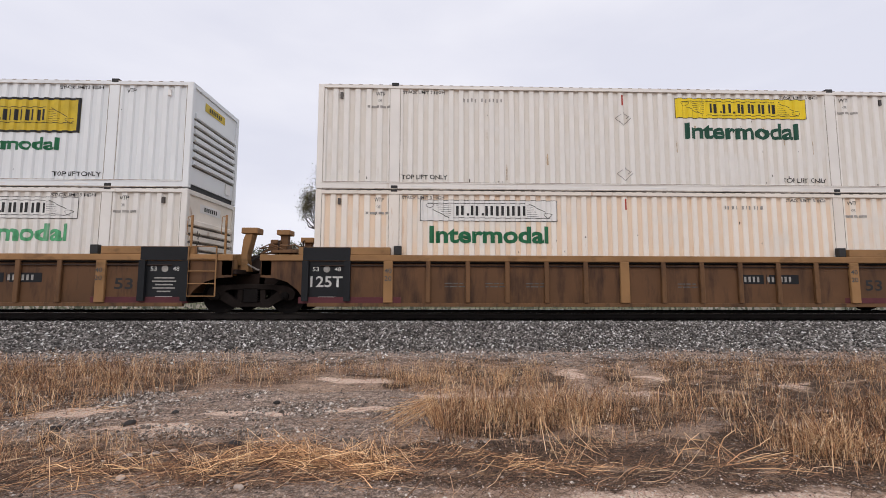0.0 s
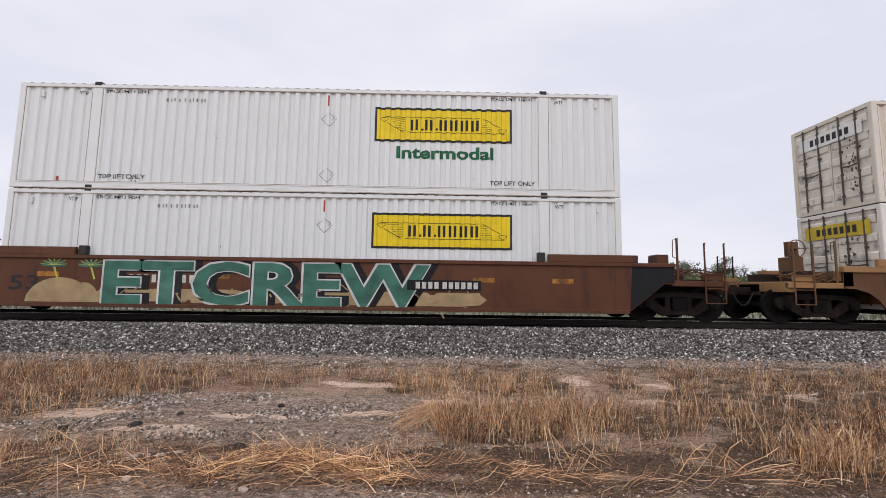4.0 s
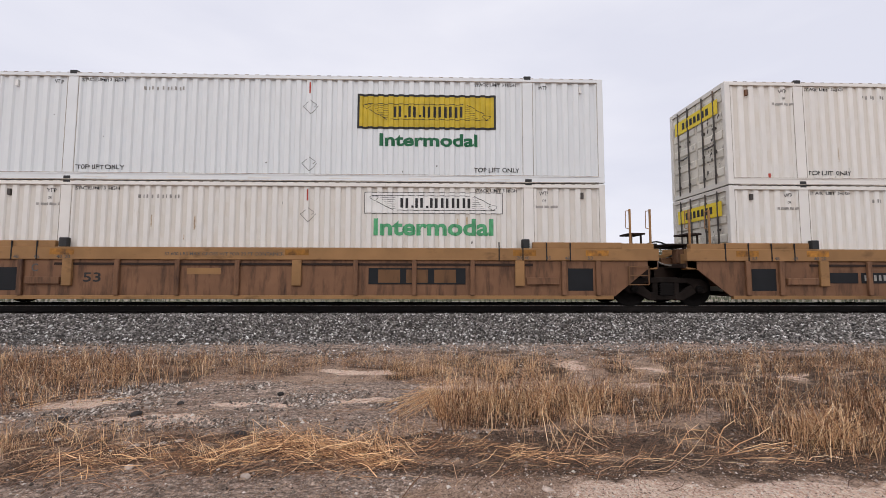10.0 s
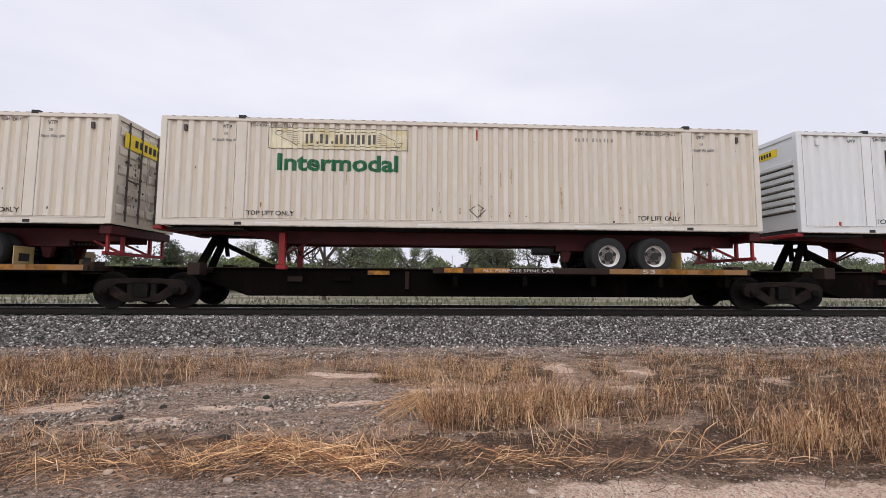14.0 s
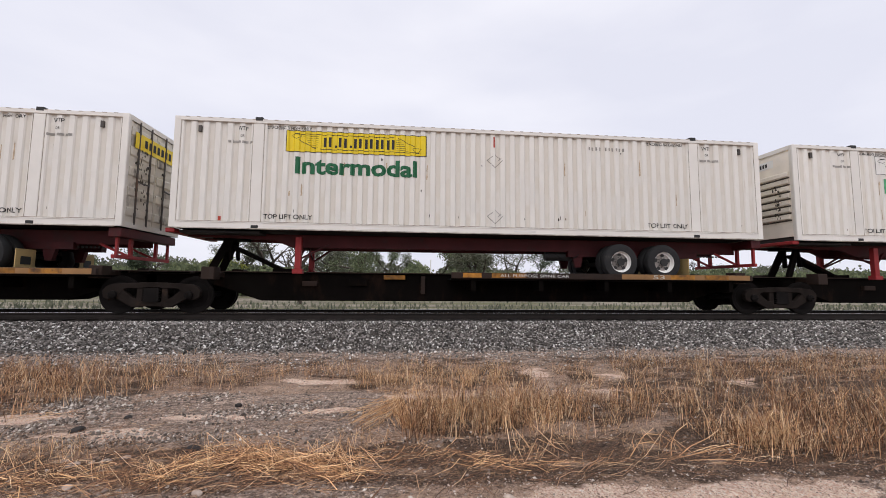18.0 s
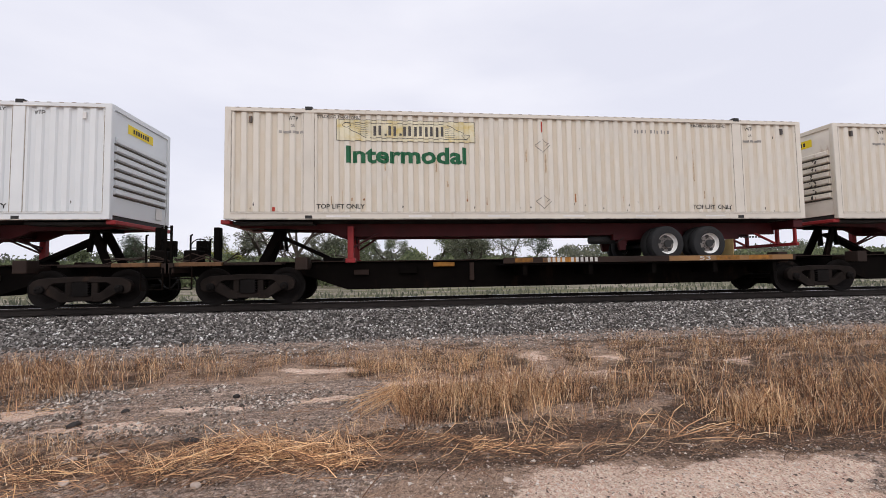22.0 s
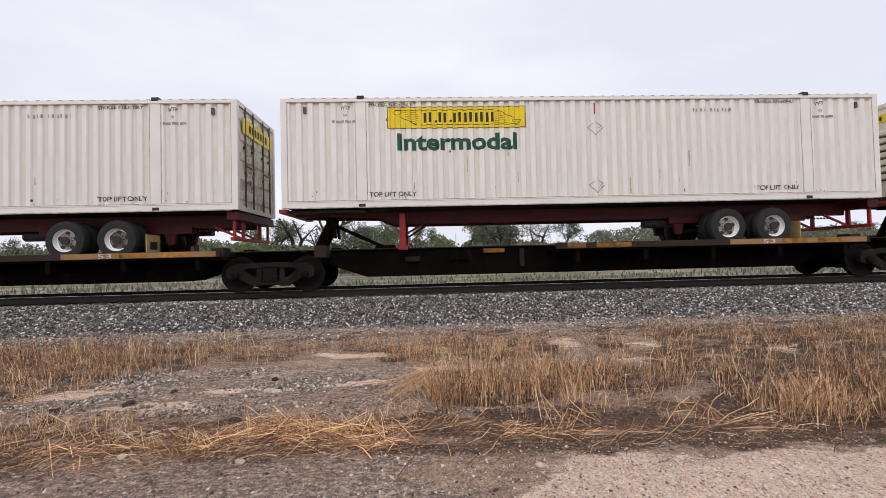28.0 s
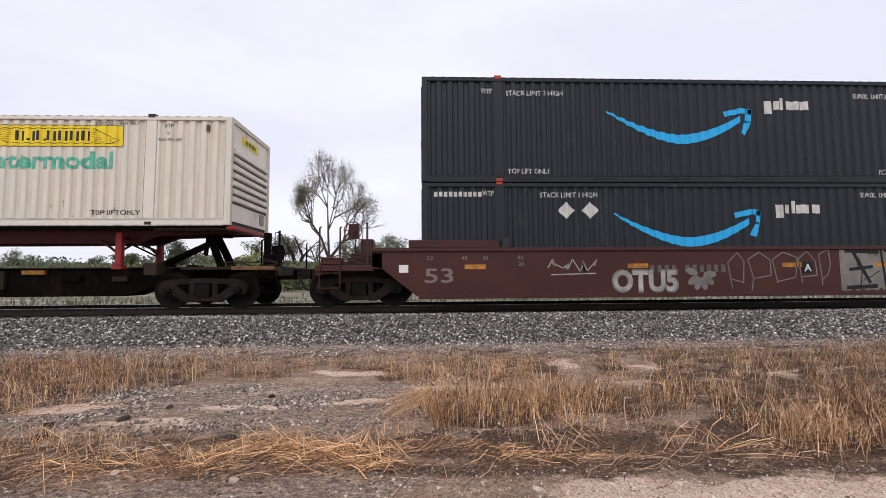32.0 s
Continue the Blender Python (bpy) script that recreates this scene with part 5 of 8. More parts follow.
        part("data_plate", boxes((min(xx, xx + fs * 0.02), max(xx, xx + fs * 0.02), 0.66, 0.94, 0.26, 0.58)), INK_PALE if paint != "clean" else WHITE_SIGN, c, "framed data plate on the front wall")
    if paint not in ("dark", "clean"):
        smear(c, dx + sg * 0.030, sg, rng.uniform(-0.75, -0.35), 0.5, 2.1, 0.12, 34, x0 + z)
        if rng.random() < 0.6:
            smear(c, fx + fs * 0.020, fs, rng.uniform(-0.8, -0.5), 0.7, 1.9, 0.06, 26, x0 + z + 1)
    drape(c)
    return c


def streaks(c, count, x0, x1, z0, z1, tall, mat, seed, label="rust runs in the folds"):
    """Ragged runs of rust in the folds of the near side."""
    rng = random.Random(seed)
    a, b = POSTS[0] + 0.13, POSTS[1] - 0.13
    k = round((b - a) / 0.276)
    p = (b - a) / k
    y = -(FACE - 0.014 - 0.040) - 0.003
    bm = bmesh.new()
    for n in range(count):
        i = rng.randrange(int((x0 - a) / p), max(int((x0 - a) / p) + 1, int((x1 - a) / p)))
        cx, w = a + (i + 0.545) * p + rng.uniform(-0.02, 0.02), rng.uniform(0.006, 0.034)
        base, h = rng.uniform(z0, z1), tall * rng.uniform(0.2, 1.0)
        yy = y - 0.0004 * (n % 9)
        left = [(cx - w * rng.uniform(0.3, 1.0), yy, base + h * f) for f in (0.0, 0.2, 0.4, 0.65, 0.85)]
        right = [(cx + w * rng.uniform(0.3, 1.0), yy, base + h * f) for f in (0.9, 0.7, 0.45, 0.25, 0.05)]
        bm.faces.new([bm.verts.new(q) for q in [*left, (cx, yy, base + h), *right]])
    part("rust_streak", bm, mat, c, label)


# ---- trucks (the bogies under the cars) ----
WHEEL_R, AXLE = 0.457, 0.89


def truck_proto():
    bm = bmesh.new()
    box(bm, -0.22, 0.22, -0.95, 0.95, 0.46, 0.74)
    t = part("truck", bm, TRUCK, None, "greasy dark cast steel truck", bevel=0.02)
    for sign in (-1, 1):
        y0, y1 = sign * 1.06, sign * 0.92
        bm = bmesh.new()
        lo, hi = min(y0, y1), max(y0, y1)
        for s in (-1, 1):
            prism(bm, [(s * a, b) for a, b in ((0.20, 0.77), (0.92, 0.73), (1.08, 0.66), (1.15, 0.56), (1.13, 0.40), (1.03, 0.34), (0.85, 0.34), (0.76, 0.45), (0.68, 0.57), (0.58, 0.62), (0.20, 0.62))], lo, hi)
            prism(bm, [(s * a, b) for a, b in ((0.24, 0.15), (0.46, 0.15), (0.86, 0.38), (0.84, 0.52), (0.70, 0.59), (0.42, 0.37), (0.24, 0.36))], lo + 0.012, hi - 0.012)
            prism(bm, [(s * a, b) for a, b in ((0.22, 0.28), (0.37, 0.28), (0.36, 0.64), (0.22, 0.64))], lo + 0.02, hi - 0.02)
        box(bm, -0.30, 0.30, lo, hi, 0.64, 0.77)
        box(bm, -0.28, 0.28, lo, hi, 0.17, 0.29)
        part("side_frame", bm, TRUCK, t, "cast side frame", bevel=0.012)
        bm = bmesh.new()
        zig = [(0.21 if k % 2 else 0.16, 0.29 + k * 0.031) for k in range(12)]
        prism(bm, [(-x, z) for x, z in zig] + [(x, z) for x, z in zig[::-1]], sign * 1.0 - 0.09, sign * 1.0 + 0.09)
        part("spring_nest", bm, WHEEL, t, "coil spring nest")
    for s in (-1, 1):
        bm = bmesh.new()
        for sign in (-1, 1):
            y = sign * 0.755
            prof = [(0.10, -0.07), (0.12, -0.02), (0.33, -0.015), (0.39, -0.06), (WHEEL_R, -0.06), (WHEEL_R - 0.006, 0.035), (WHEEL_R + 0.022, 0.045), (WHEEL_R + 0.018, 0.075), (0.39, 0.07), (0.33, 0.025), (0.12, 0.02), (0.10, 0.07)]
            lathe(bm, [(r, sign * d) for r, d in prof], (0, y, 0), 32)
            lathe(bm, [(0.085, -0.12), (0.10, 0.0), (0.10, 0.12), (0.07, 0.14)] if sign > 0 else [(0.07, -0.14), (0.10, -0.12), (0.10, 0.0), (0.085, 0.12)], (0, sign * 1.0, 0), 16)
            for k in range(3):
                a = 2 * math.pi * k / 3
                box(bm, 0.05 * math.cos(a) - 0.014, 0.05 * math.cos(a) + 0.014, sign * 1.15 - 0.012, sign * 1.15 + 0.012, 0.05 * math.sin(a) - 0.014, 0.05 * math.sin(a) + 0.014)
        rod(bm, (0, -0.98, 0), (0, 0.98, 0), 0.075, 12)
        w = part("wheelset", bm, WHEEL, t, "steel wheels on an axle", smooth=True)
        w.matrix_parent_inverse = Matrix.Translation((s * AXLE, 0, WHEEL_R))
    return t


TRUCK_PROTO = truck_proto()


def truck(car, x):
    t = copy_thing(TRUCK_PROTO, pose(x, 0, 0))
    t.parent = car
    SPINNING.extend(o for o in t.children if o.name.startswith("wheelset"))
    return t


def coupler(car, x, sign):
    bm = bmesh.new()
    box(bm, min(x, x + sign * 0.55), max(x, x + sign * 0.55), -0.09, 0.09, 0.78, 0.96)
    box(bm, min(x + sign * 0.45, x + sign * 0.72), max(x + sign * 0.45, x + sign * 0.72), -0.16, 0.16, 0.72, 1.02)
    part("coupler", bm, TRUCK, car, "dark knuckle coupler", bevel=0.015)
    bm = bmesh.new()
    last = None
    for i in range(9):
        a = i / 8
        p = (x + sign * (0.1 + 0.62 * a), -0.30, 0.80 - 0.38 * math.sin(math.pi * a))
        if last:
            rod(bm, last, p, 0.022, 6)
        last = p
    part("air_hose", bm, RUBBER, car, "black hanging air hose")


def ladder(car, x0, x1, y, z0, z1, steps, mat, above=0.0):
    bm = bmesh.new()
    for x in (x0, x1):
        rod(bm, (x, y, z0), (x, y, z1 + above), 0.018, 6)
    for i in range(steps):
        z = z0 + (z1 - z0) * i / (steps - 1)
        rod(bm, (x0, y, z), (x1, y, z), 0.014, 6)
    part("ladder", bm, mat, car, "steel ladder")


def grab_posts(car, xs, y, z0, z1, mat):
    for x in xs:
        bm = bmesh.new()
        rod(bm, (x, y, z0), (x, y, z1), 0.022, 6)
        rod(bm, (x, y, z1), (x + 0.04, y + 0.02, z1 + 0.02), 0.02, 6)
        part("grab_post", bm, mat, car, "upright grab post")


def loop_post(car, x, y, z0, z1, mat):
    """A flat bar post with a thin wire loop beside it."""
    bm = boxes((x - 0.025, x + 0.025, y - 0.015, y + 0.015, z0, z1))
    for p, q in (((x - 0.02, z1 - 0.04), (x - 0.11, z1 - 0.05)), ((x - 0.11, z1 - 0.05), (x - 0.12, z1 - 0.50)), ((x - 0.12, z1 - 0.50), (x - 0.02, z1 - 0.53))):
        rod(bm, (p[0], y, p[1]), (q[0], y, q[1]), 0.010, 5)
    part("grab_post", bm, mat, car, "upright grab post with a wire loop")


def pipes(car, x0, x1, y, z, mat, n):
    """Brake pipes that run and bend across an end."""
    rng = random.Random(round(x0 * 10 + z))
    for k in range(n):
        bm = bmesh.new()
        p = (x0, y - 0.06 * k, z + rng.uniform(-0.08, 0.10))
        for i in range(1, 5):
            q = (x0 + (x1 - x0) * i / 4, y - 0.06 * k + rng.uniform(-0.05, 0.05), z + rng.uniform(-0.10, 0.22))
            rod(bm, p, q, 0.016, 6)
            p = q
        part("brake_pipe", bm, mat, car, "bent brake pipe")


HOSE_PALE = surface("dusty hose", (0.22, 0.20, 0.18), 0.7, var=0.3, scale=6, bump=0.05)


def hoses(car, x0, x1, y, z, n):
    """Slack hoses between two units."""
    for k in range(n):
        bm = bmesh.new()
        last = None
        for i in range(9):
            f = i / 8
            p = (x0 + (x1 - x0) * f, y + 0.22 * k, z + 0.10 * k + (0.22 if k % 2 else -0.20) * math.sin(math.pi * f))
            if last:
                rod(bm, last, p, 0.024, 6)
            last = p
        part("hose", bm, RUBBER if k % 2 else HOSE_PALE, car, "slack brake hose")


def brake_wheel(car, x, y, z, mat):
    bm = bmesh.new()
    n = 16
    ring = [(x + 0.24 * math.cos(2 * math.pi * i / n), y, z + 0.24 * math.sin(2 * math.pi * i / n)) for i in range(n)]
    for i in range(n):
        rod(bm, ring[i], ring[(i + 1) % n], 0.015, 5)
    for i in range(0, n, 4):
        rod(bm, (x, y, z), ring[i], 0.012, 5)
    rod(bm, (x, y - 0.03, z), (x, y + 0.15, z), 0.04, 8)
    box(bm, x - 0.14, x + 0.14, y + 0.10, y + 0.26, z - 0.22, z + 0.20)
    part("brake_wheel", bm, mat, car, "hand brake wheel and gearbox")


# ---- well cars: heights from the rail ----
SILL, CHORD = 0.28, 1.52
CAR_Y = 1.40


def well_car(kind, left_end, right_end, label):
    """A well car unit, x from the left end of its box. left_end, right_end: 'joint' or 'coupler'."""
    body, top = {"ribbed": (TAN, TAN_TOP), "boxed": (TAN_DEEP, TAN_TOP), "smooth": (BROWN, BROWN), "maroon": (MAROON, MAROON)}[kind]
    car = thing("well_car", label, "railcar", "cars of the train")
    L = C_LEN
    chord = {"ribbed": 0.16, "boxed": 0.32, "smooth": 0.10, "maroon": 0.10}[kind]
    slope = {"ribbed": 0.0, "boxed": 0.55, "smooth": 0.85, "maroon": 0.85}[kind]
    for sign in (-1, 1):
        y0, y1 = sorted((sign * CAR_Y, sign * (CAR_Y - 0.05)))
        # the side sheet, cut away over the trucks
        if kind == "ribbed":
            cut = [(-0.15, SILL), (-0.22, SILL + 0.14), (-0.36, SILL + 0.34), (-0.62, SILL + 0.54), (-0.95, SILL + 0.64), (-1.30, SILL + 0.66)]
        else:
            cut = [(-0.15, SILL), (-1.05, SILL + 0.72), (-1.30, SILL + 0.76)]
        flip = [(L - x, z) for x, z in cut]
        outline = [(-1.30, CHORD - 0.06)] + cut[::-1] + flip + [(L + 1.30, CHORD - 0.06)]
        bm = bmesh.new()
        prism(bm, outline, y0, y1)
        part("side_sheet", bm, TAN_SHEET if kind == "ribbed" else body, car)
        yc0, yc1 = sorted((sign * (CAR_Y + 0.05), sign * (CAR_Y - 0.10)))
        part("top_chord", boxes((-1.32, L + 1.32, yc0, yc1, CHORD - chord, CHORD)), top, car, "lighter top chord", bevel=0.012)
        # on boxed cars, lighter chord paint stands in for the flange's lit edge
        part("sill_flange", boxes((-0.1, L + 0.1, min(sign * (CAR_Y + 0.03), sign * (CAR_Y - 0.08)), max(sign * (CAR_Y + 0.03), sign * (CAR_Y - 0.08)), SILL - 0.08, SILL + 0.015)), top if kind == "boxed" else body, car, bevel=0.006)
        # raised guides at both ends
        for a, b in ((-0.35, 2.0), (L - 2.0, L + 0.35)):
            h = 0.20 if kind != "boxed" else 0.16
            part("end_guide", boxes((a, b, yc0 + 0.02, yc1 - 0.02, CHORD, CHORD + h)), top, car, "raised guide on the chord", bevel=0.012)
        for x in (2.18, L - 2.18):
            part("corner_guide", boxes((x - 0.10, x + 0.10, min(sign * (CAR_Y + 0.03), sign * (CAR_Y - 0.10)), max(sign * (CAR_Y + 0.03), sign * (CAR_Y - 0.10)), CHORD, CHORD + 0.24)), BLACK_STEEL, car, "dark corner guide", bevel=0.015)
        # ribs
        yr0, yr1 = sorted((sign * CAR_Y, sign * (CAR_Y + 0.075)))
        if kind in ("ribbed", "boxed"):
            if kind == "ribbed":
                xs = [1.95 + 1.022 * i for i in range(13)]
                wide = (0, 6, 12)
            else:
                xs = [0.3, 1.2, 2.35] + [L / 2 + 1.5 * i for i in range(-3, 4)] + [L - 2.35, L - 1.2, L - 0.3]
                wide = (2, 6, 10)
            for i, x in enumerate(xs):
                w = 0.12 if i in wide else 0.06
                z0 = SILL + 0.02 if not (kind == "boxed" and i in wide) else SILL + 0.26
                bm = boxes((x - w, x + w, yr0, yr1, z0, CHORD - chord))
                part("rib", bm, body if i not in wide else top, car, bevel=0.012)
        if kind == "boxed":
            for x in (1.76, L - 1.76):
                part("step_box", boxes((x - 0.42, x + 0.42, yr0, yr1 + 0.0, SILL + 0.30, SILL + 0.48)), body, car, "projecting box", bevel=0.012)
            bm = boxes((2.0, L - 2.0, min(sign * CAR_Y, sign * (CAR_Y + 0.02)), max(sign * CAR_Y, sign * (CAR_Y + 0.02)), CHORD - chord - 0.14, CHORD - chord - 0.08))
            part("pipe_run", bm, SPINE_RUST, car, "pipe under the chord")
        elif kind == "ribbed":
            bm = bmesh.new()
            rod(bm, (0.2, sign * (CAR_Y + 0.03), CHORD - chord - 0.12), (L - 0.2, sign * (CAR_Y + 0.03), CHORD - chord - 0.12), 0.018, 6)
            part("pipe_run", bm, SPINE_RUST, car, "pipe under the chord")
            if sign > 0:
                continue
            bm = bmesh.new()
            rod(bm, (0.9, sign * (CAR_Y + 0.025), CHORD - chord - 0.04), (L - 0.9, sign * (CAR_Y + 0.025), CHORD - chord - 0.04), 0.026, 6)
            part("pipe_run", bm, SPINE, car, "dark pipe under the chord")
    # the well floor and end bulkheads
    bm = boxes((0.0, L, -CAR_Y + 0.05, CAR_Y - 0.05, SILL - 0.02, SILL + 0.03))
    for i in range(7):
        box(bm, 0.2 + i * 2.55, 0.45 + i * 2.55, -CAR_Y + 0.05, CAR_Y - 0.05, SILL + 0.03, SILL + 0.085)
    part("well_floor", bm, SPINE_RUST, car, "rusty floor beams")
    for x, s in ((-0.10, -1), (L + 0.10, 1)):
        part("bulkhead", boxes((min(x, x + s * 0.06), max(x, x + s * 0.06), -CAR_Y + 0.05, CAR_Y - 0.05, SILL + 0.25, CHORD - 0.05)), body, car)
    # ends over the trucks
    for x, s, end in ((0.0, -1, left_end), (L, 1, right_end)):
        lo = lambda a, b: (min(x + s * a, x + s * b), max(x + s * a, x + s * b))
        part("end_platform", boxes((*lo(0.15, 1.36), -CAR_Y + 0.05, CAR_Y - 0.05, 1.02, 1.14)), SPINE_RUST, car, "end platform above the truck", bevel=0.01)
        bm = boxes((*lo(0.2, 1.75 if end == "joint" else 2.75), -0.42, 0.42, 0.72, 1.06))
        part("draft_sill", bm, SPINE_RUST if kind != "smooth" else TRUCK, car, "stub centre sill", bevel=0.02)
        for sign in (-1, 1):
            bm = boxes((*lo(1.02, 1.30), min(sign * CAR_Y, sign * (CAR_Y - 0.28)), max(sign * CAR_Y, sign * (CAR_Y - 0.28)), 0.98, 1.40))
            part("corner_block", bm, top, car, "jacking block at the corner", bevel=0.015)
        if end == "joint":
            if kind == "ribbed":
                if s > 0:
                    bm = bmesh.new()
                    prism(bm, [(x + 1.20, 1.10), (x + 1.42, 1.10), (x + 1.36, 1.55), (x + 1.46, 1.98), (x + 1.50, 2.14), (x + 1.30, 2.14), (x + 1.24, 1.98), (x + 1.20, 1.60)], -0.75, -0.45)
                    part("end_post", bm, TAN_TOP, car, "ochre goose-neck post", bevel=0.012)
                    part("post_cap", boxes((x + 1.20, x + 1.64, -0.80, -0.40, 2.14, 2.30)), TAN_TOP, car, "flat ochre cap", bevel=0.015)
                    bm = bmesh.new()
                    prism(bm, [(x + 1.15, 1.10), (x + 1.75, 1.10), (x + 1.70, 1.40), (x + 1.50, 1.58), (x + 1.30, 1.52)], -0.5, 0.5)
                    part("draft_housing", bm, SPINE_RUST, car, "dark rounded coupling housing", bevel=0.03)
                else:
                    for a, h0, h1, w in ((1.04, 1.95, 2.26, 0.36), (0.38, 1.80, 2.05, 0.34)):
                        part("post_cap", boxes((x - a - w / 2, x - a + w / 2, -0.65, -0.25, h1 - 0.14, h1)), TAN_TOP, car, "flat ochre cap", bevel=0.012)
                        part("end_post", boxes((x - a - 0.10, x - a + 0.10, -0.55, -0.35, 1.1, h1 - 0.14)), TAN, car, "ochre post", bevel=0.01)
                    part("valve_body", boxes((x - 1.35, x - 0.85, -0.85, -0.45, 1.66, 1.84), (x - 1.28, x - 1.08, -0.9, -0.6, 1.84, 1.96)), TAN, car, "cluster of brake valves", bevel=0.02)
                    part("end_shelf", boxes((x - 1.15, x - 0.05, -1.2, -0.2, 1.58, 1.66)), TAN, car, "ochre shelf behind the end", bevel=0.01)
                    pipes(car, x - 1.5, x - 0.3, -0.85, 1.62, TAN, 5)
            else:
                bm = boxes((*lo(0.5, 1.5), -0.55, 0.55, 1.14, 1.32))
                box(bm, *lo(0.9, 1.25), -0.9, -0.65, 1.14, 1.55)
                part("end_post", bm, body, car, "raised end housing", bevel=0.02)
                part("walkway", boxes((*lo(0.4, 1.55), -0.95, 0.85, 1.66, 1.70)), SPINE_RUST, car, "grated crossover platform")
                for yy in (-0.9, 0.8):
                    part("walkway_post", boxes((*lo(1.0, 1.07), yy - 0.03, yy + 0.03, 1.14, 1.66)), SPINE_RUST, car)
            if s > 0:
                if kind == "ribbed":
                    ladder(car, x + 0.22, x + 0.92, -CAR_Y - 0.07, 0.46, 1.72, 5, TAN_TOP)
                    loop_post(car, x + 0.27, -CAR_Y - 0.07, 1.7, 2.52, TAN_TOP)
                    loop_post(car, x + 0.97, -CAR_Y + 0.25, 1.4, 2.58, TAN_TOP)
                elif kind == "boxed":
                    ladder(car, x + 0.50, x + 1.02, -CAR_Y - 0.07, 0.58, 1.05, 3, TAN)
                else:
                    ladder(car, x + 0.55, x + 1.20, -CAR_Y - 0.07, 0.52, 1.60, 5, PATCH)
                    loop_post(car, x + 0.58, -CAR_Y - 0.05, 1.6, 2.58, PATCH)
                    loop_post(car, x + 1.18, -CAR_Y - 0.05, 1.6, 2.58, PATCH)
            if kind == "boxed":
                part("side_ledge", boxes((*lo(0.08, 1.20), -CAR_Y - 0.02, -CAR_Y + 0.14, 1.50, 1.66)), TAN_TOP, car, "ochre ledge beside the joint", bevel=0.012)
                for a in (0.62, 1.16):
                    loop_post(car, x + s * a, -CAR_Y + 0.06, 1.62, 2.58, TAN_TOP)
                part("crossover_step", boxes((*lo(0.70, 1.12), -1.15, -0.55, 1.92, 1.97), (*lo(0.76, 0.80), -1.1, -1.05, 1.66, 1.92), (*lo(1.02, 1.06), -1.1, -1.05, 1.66, 1.92)), SPINE_RUST, car, "dark grated step", bevel=0.006)
            if s < 0:
                hoses(car, x - 1.9, x - 0.9, -0.8, 1.30, 4)
            if kind != "boxed":
                grab_posts(car, [x + s * 1.0, x + s * 0.35], -CAR_Y + 0.35 if s < 0 else CAR_Y - 0.2, 1.3, 1.9, SPINE_RUST)
        else:
            pipes(car, x + s * 2.7, x + s * 0.3, -0.95, 1.20, SPINE_RUST if kind == "boxed" else body, 4)
            iron = SPINE_RUST if kind == "boxed" else body
            loop_post(car, x + s * 1.42, -CAR_Y + 0.04, 1.06, 2.20, iron)
            part("end_sill", boxes((*lo(2.55, 2.75), -CAR_Y + 0.05, CAR_Y - 0.05, 0.82, 1.10)), top, car, "end sill beam", bevel=0.015)
            for sign in (-1, 1):
                bm = boxes((*lo(1.25, 2.75), min(sign * CAR_Y, sign * (CAR_Y - 0.12)), max(sign * CAR_Y, sign * (CAR_Y - 0.12)), 0.93, 1.08))
                box(bm, *lo(2.05, 2.60), min(sign * CAR_Y, sign * (CAR_Y - 0.10)), max(sign * CAR_Y, sign * (CAR_Y - 0.10)), 1.10, 1.26)
                part("side_step", bm, top, car, "lower side beam at the end", bevel=0.012)
            bm = boxes((*lo(1.3, 2.7), -0.85, 0.85, 1.08, 1.13))
            box(bm, *lo(1.45, 1.95), -0.75, -0.25, 1.13, 1.42)
            box(bm, *lo(1.55, 2.2), 0.2, 0.75, 1.13, 1.36)
            part("end_deck", bm, SPINE_RUST, car, "end deck with valve boxes", bevel=0.015)
            part("end_post", boxes((*lo(1.40, 1.75), -0.40, 0.10, 1.13, 1.85)), body, car, "box post on the end deck", bevel=0.02)
            ladder(car, x + s * 2.10, x + s * 2.62, -CAR_Y - 0.03, 0.50, 1.26, 3, iron)
            grab_posts(car, [x + s * 2.10, x + s * 2.62], -CAR_Y - 0.03, 1.26, 2.05, iron)
            grab_posts(car, [x + s * 2.2, x + s * 2.7], CAR_Y - 0.05, 1.1, 1.95, SPINE_RUST)
            coupler(car, x + s * 2.75, s)
            if s < 0 or kind == "boxed":
                brake_wheel(car, x + s * 1.9, -0.75, 2.05, iron)
    truck(car, -1.67)
    if right_end == "coupler":
        truck(car, L + 1.60)
    return car


def block_mark(car, x, z, h, mat):
    """A company mark as three plain blocks."""
    y = -CAR_Y - 0.009
    for k in range(3):
        bm = bmesh.new()
        plate(bm, x + k * 0.72, x + k * 0.72 + 0.56, z, z + h, y)
        part("block_mark", bm, mat, car, "plain painted block")


STENCIL = surface("dim white stencil", (0.19, 0.165, 0.15), 0.6, var=0.3, scale=10, bump=0.0)


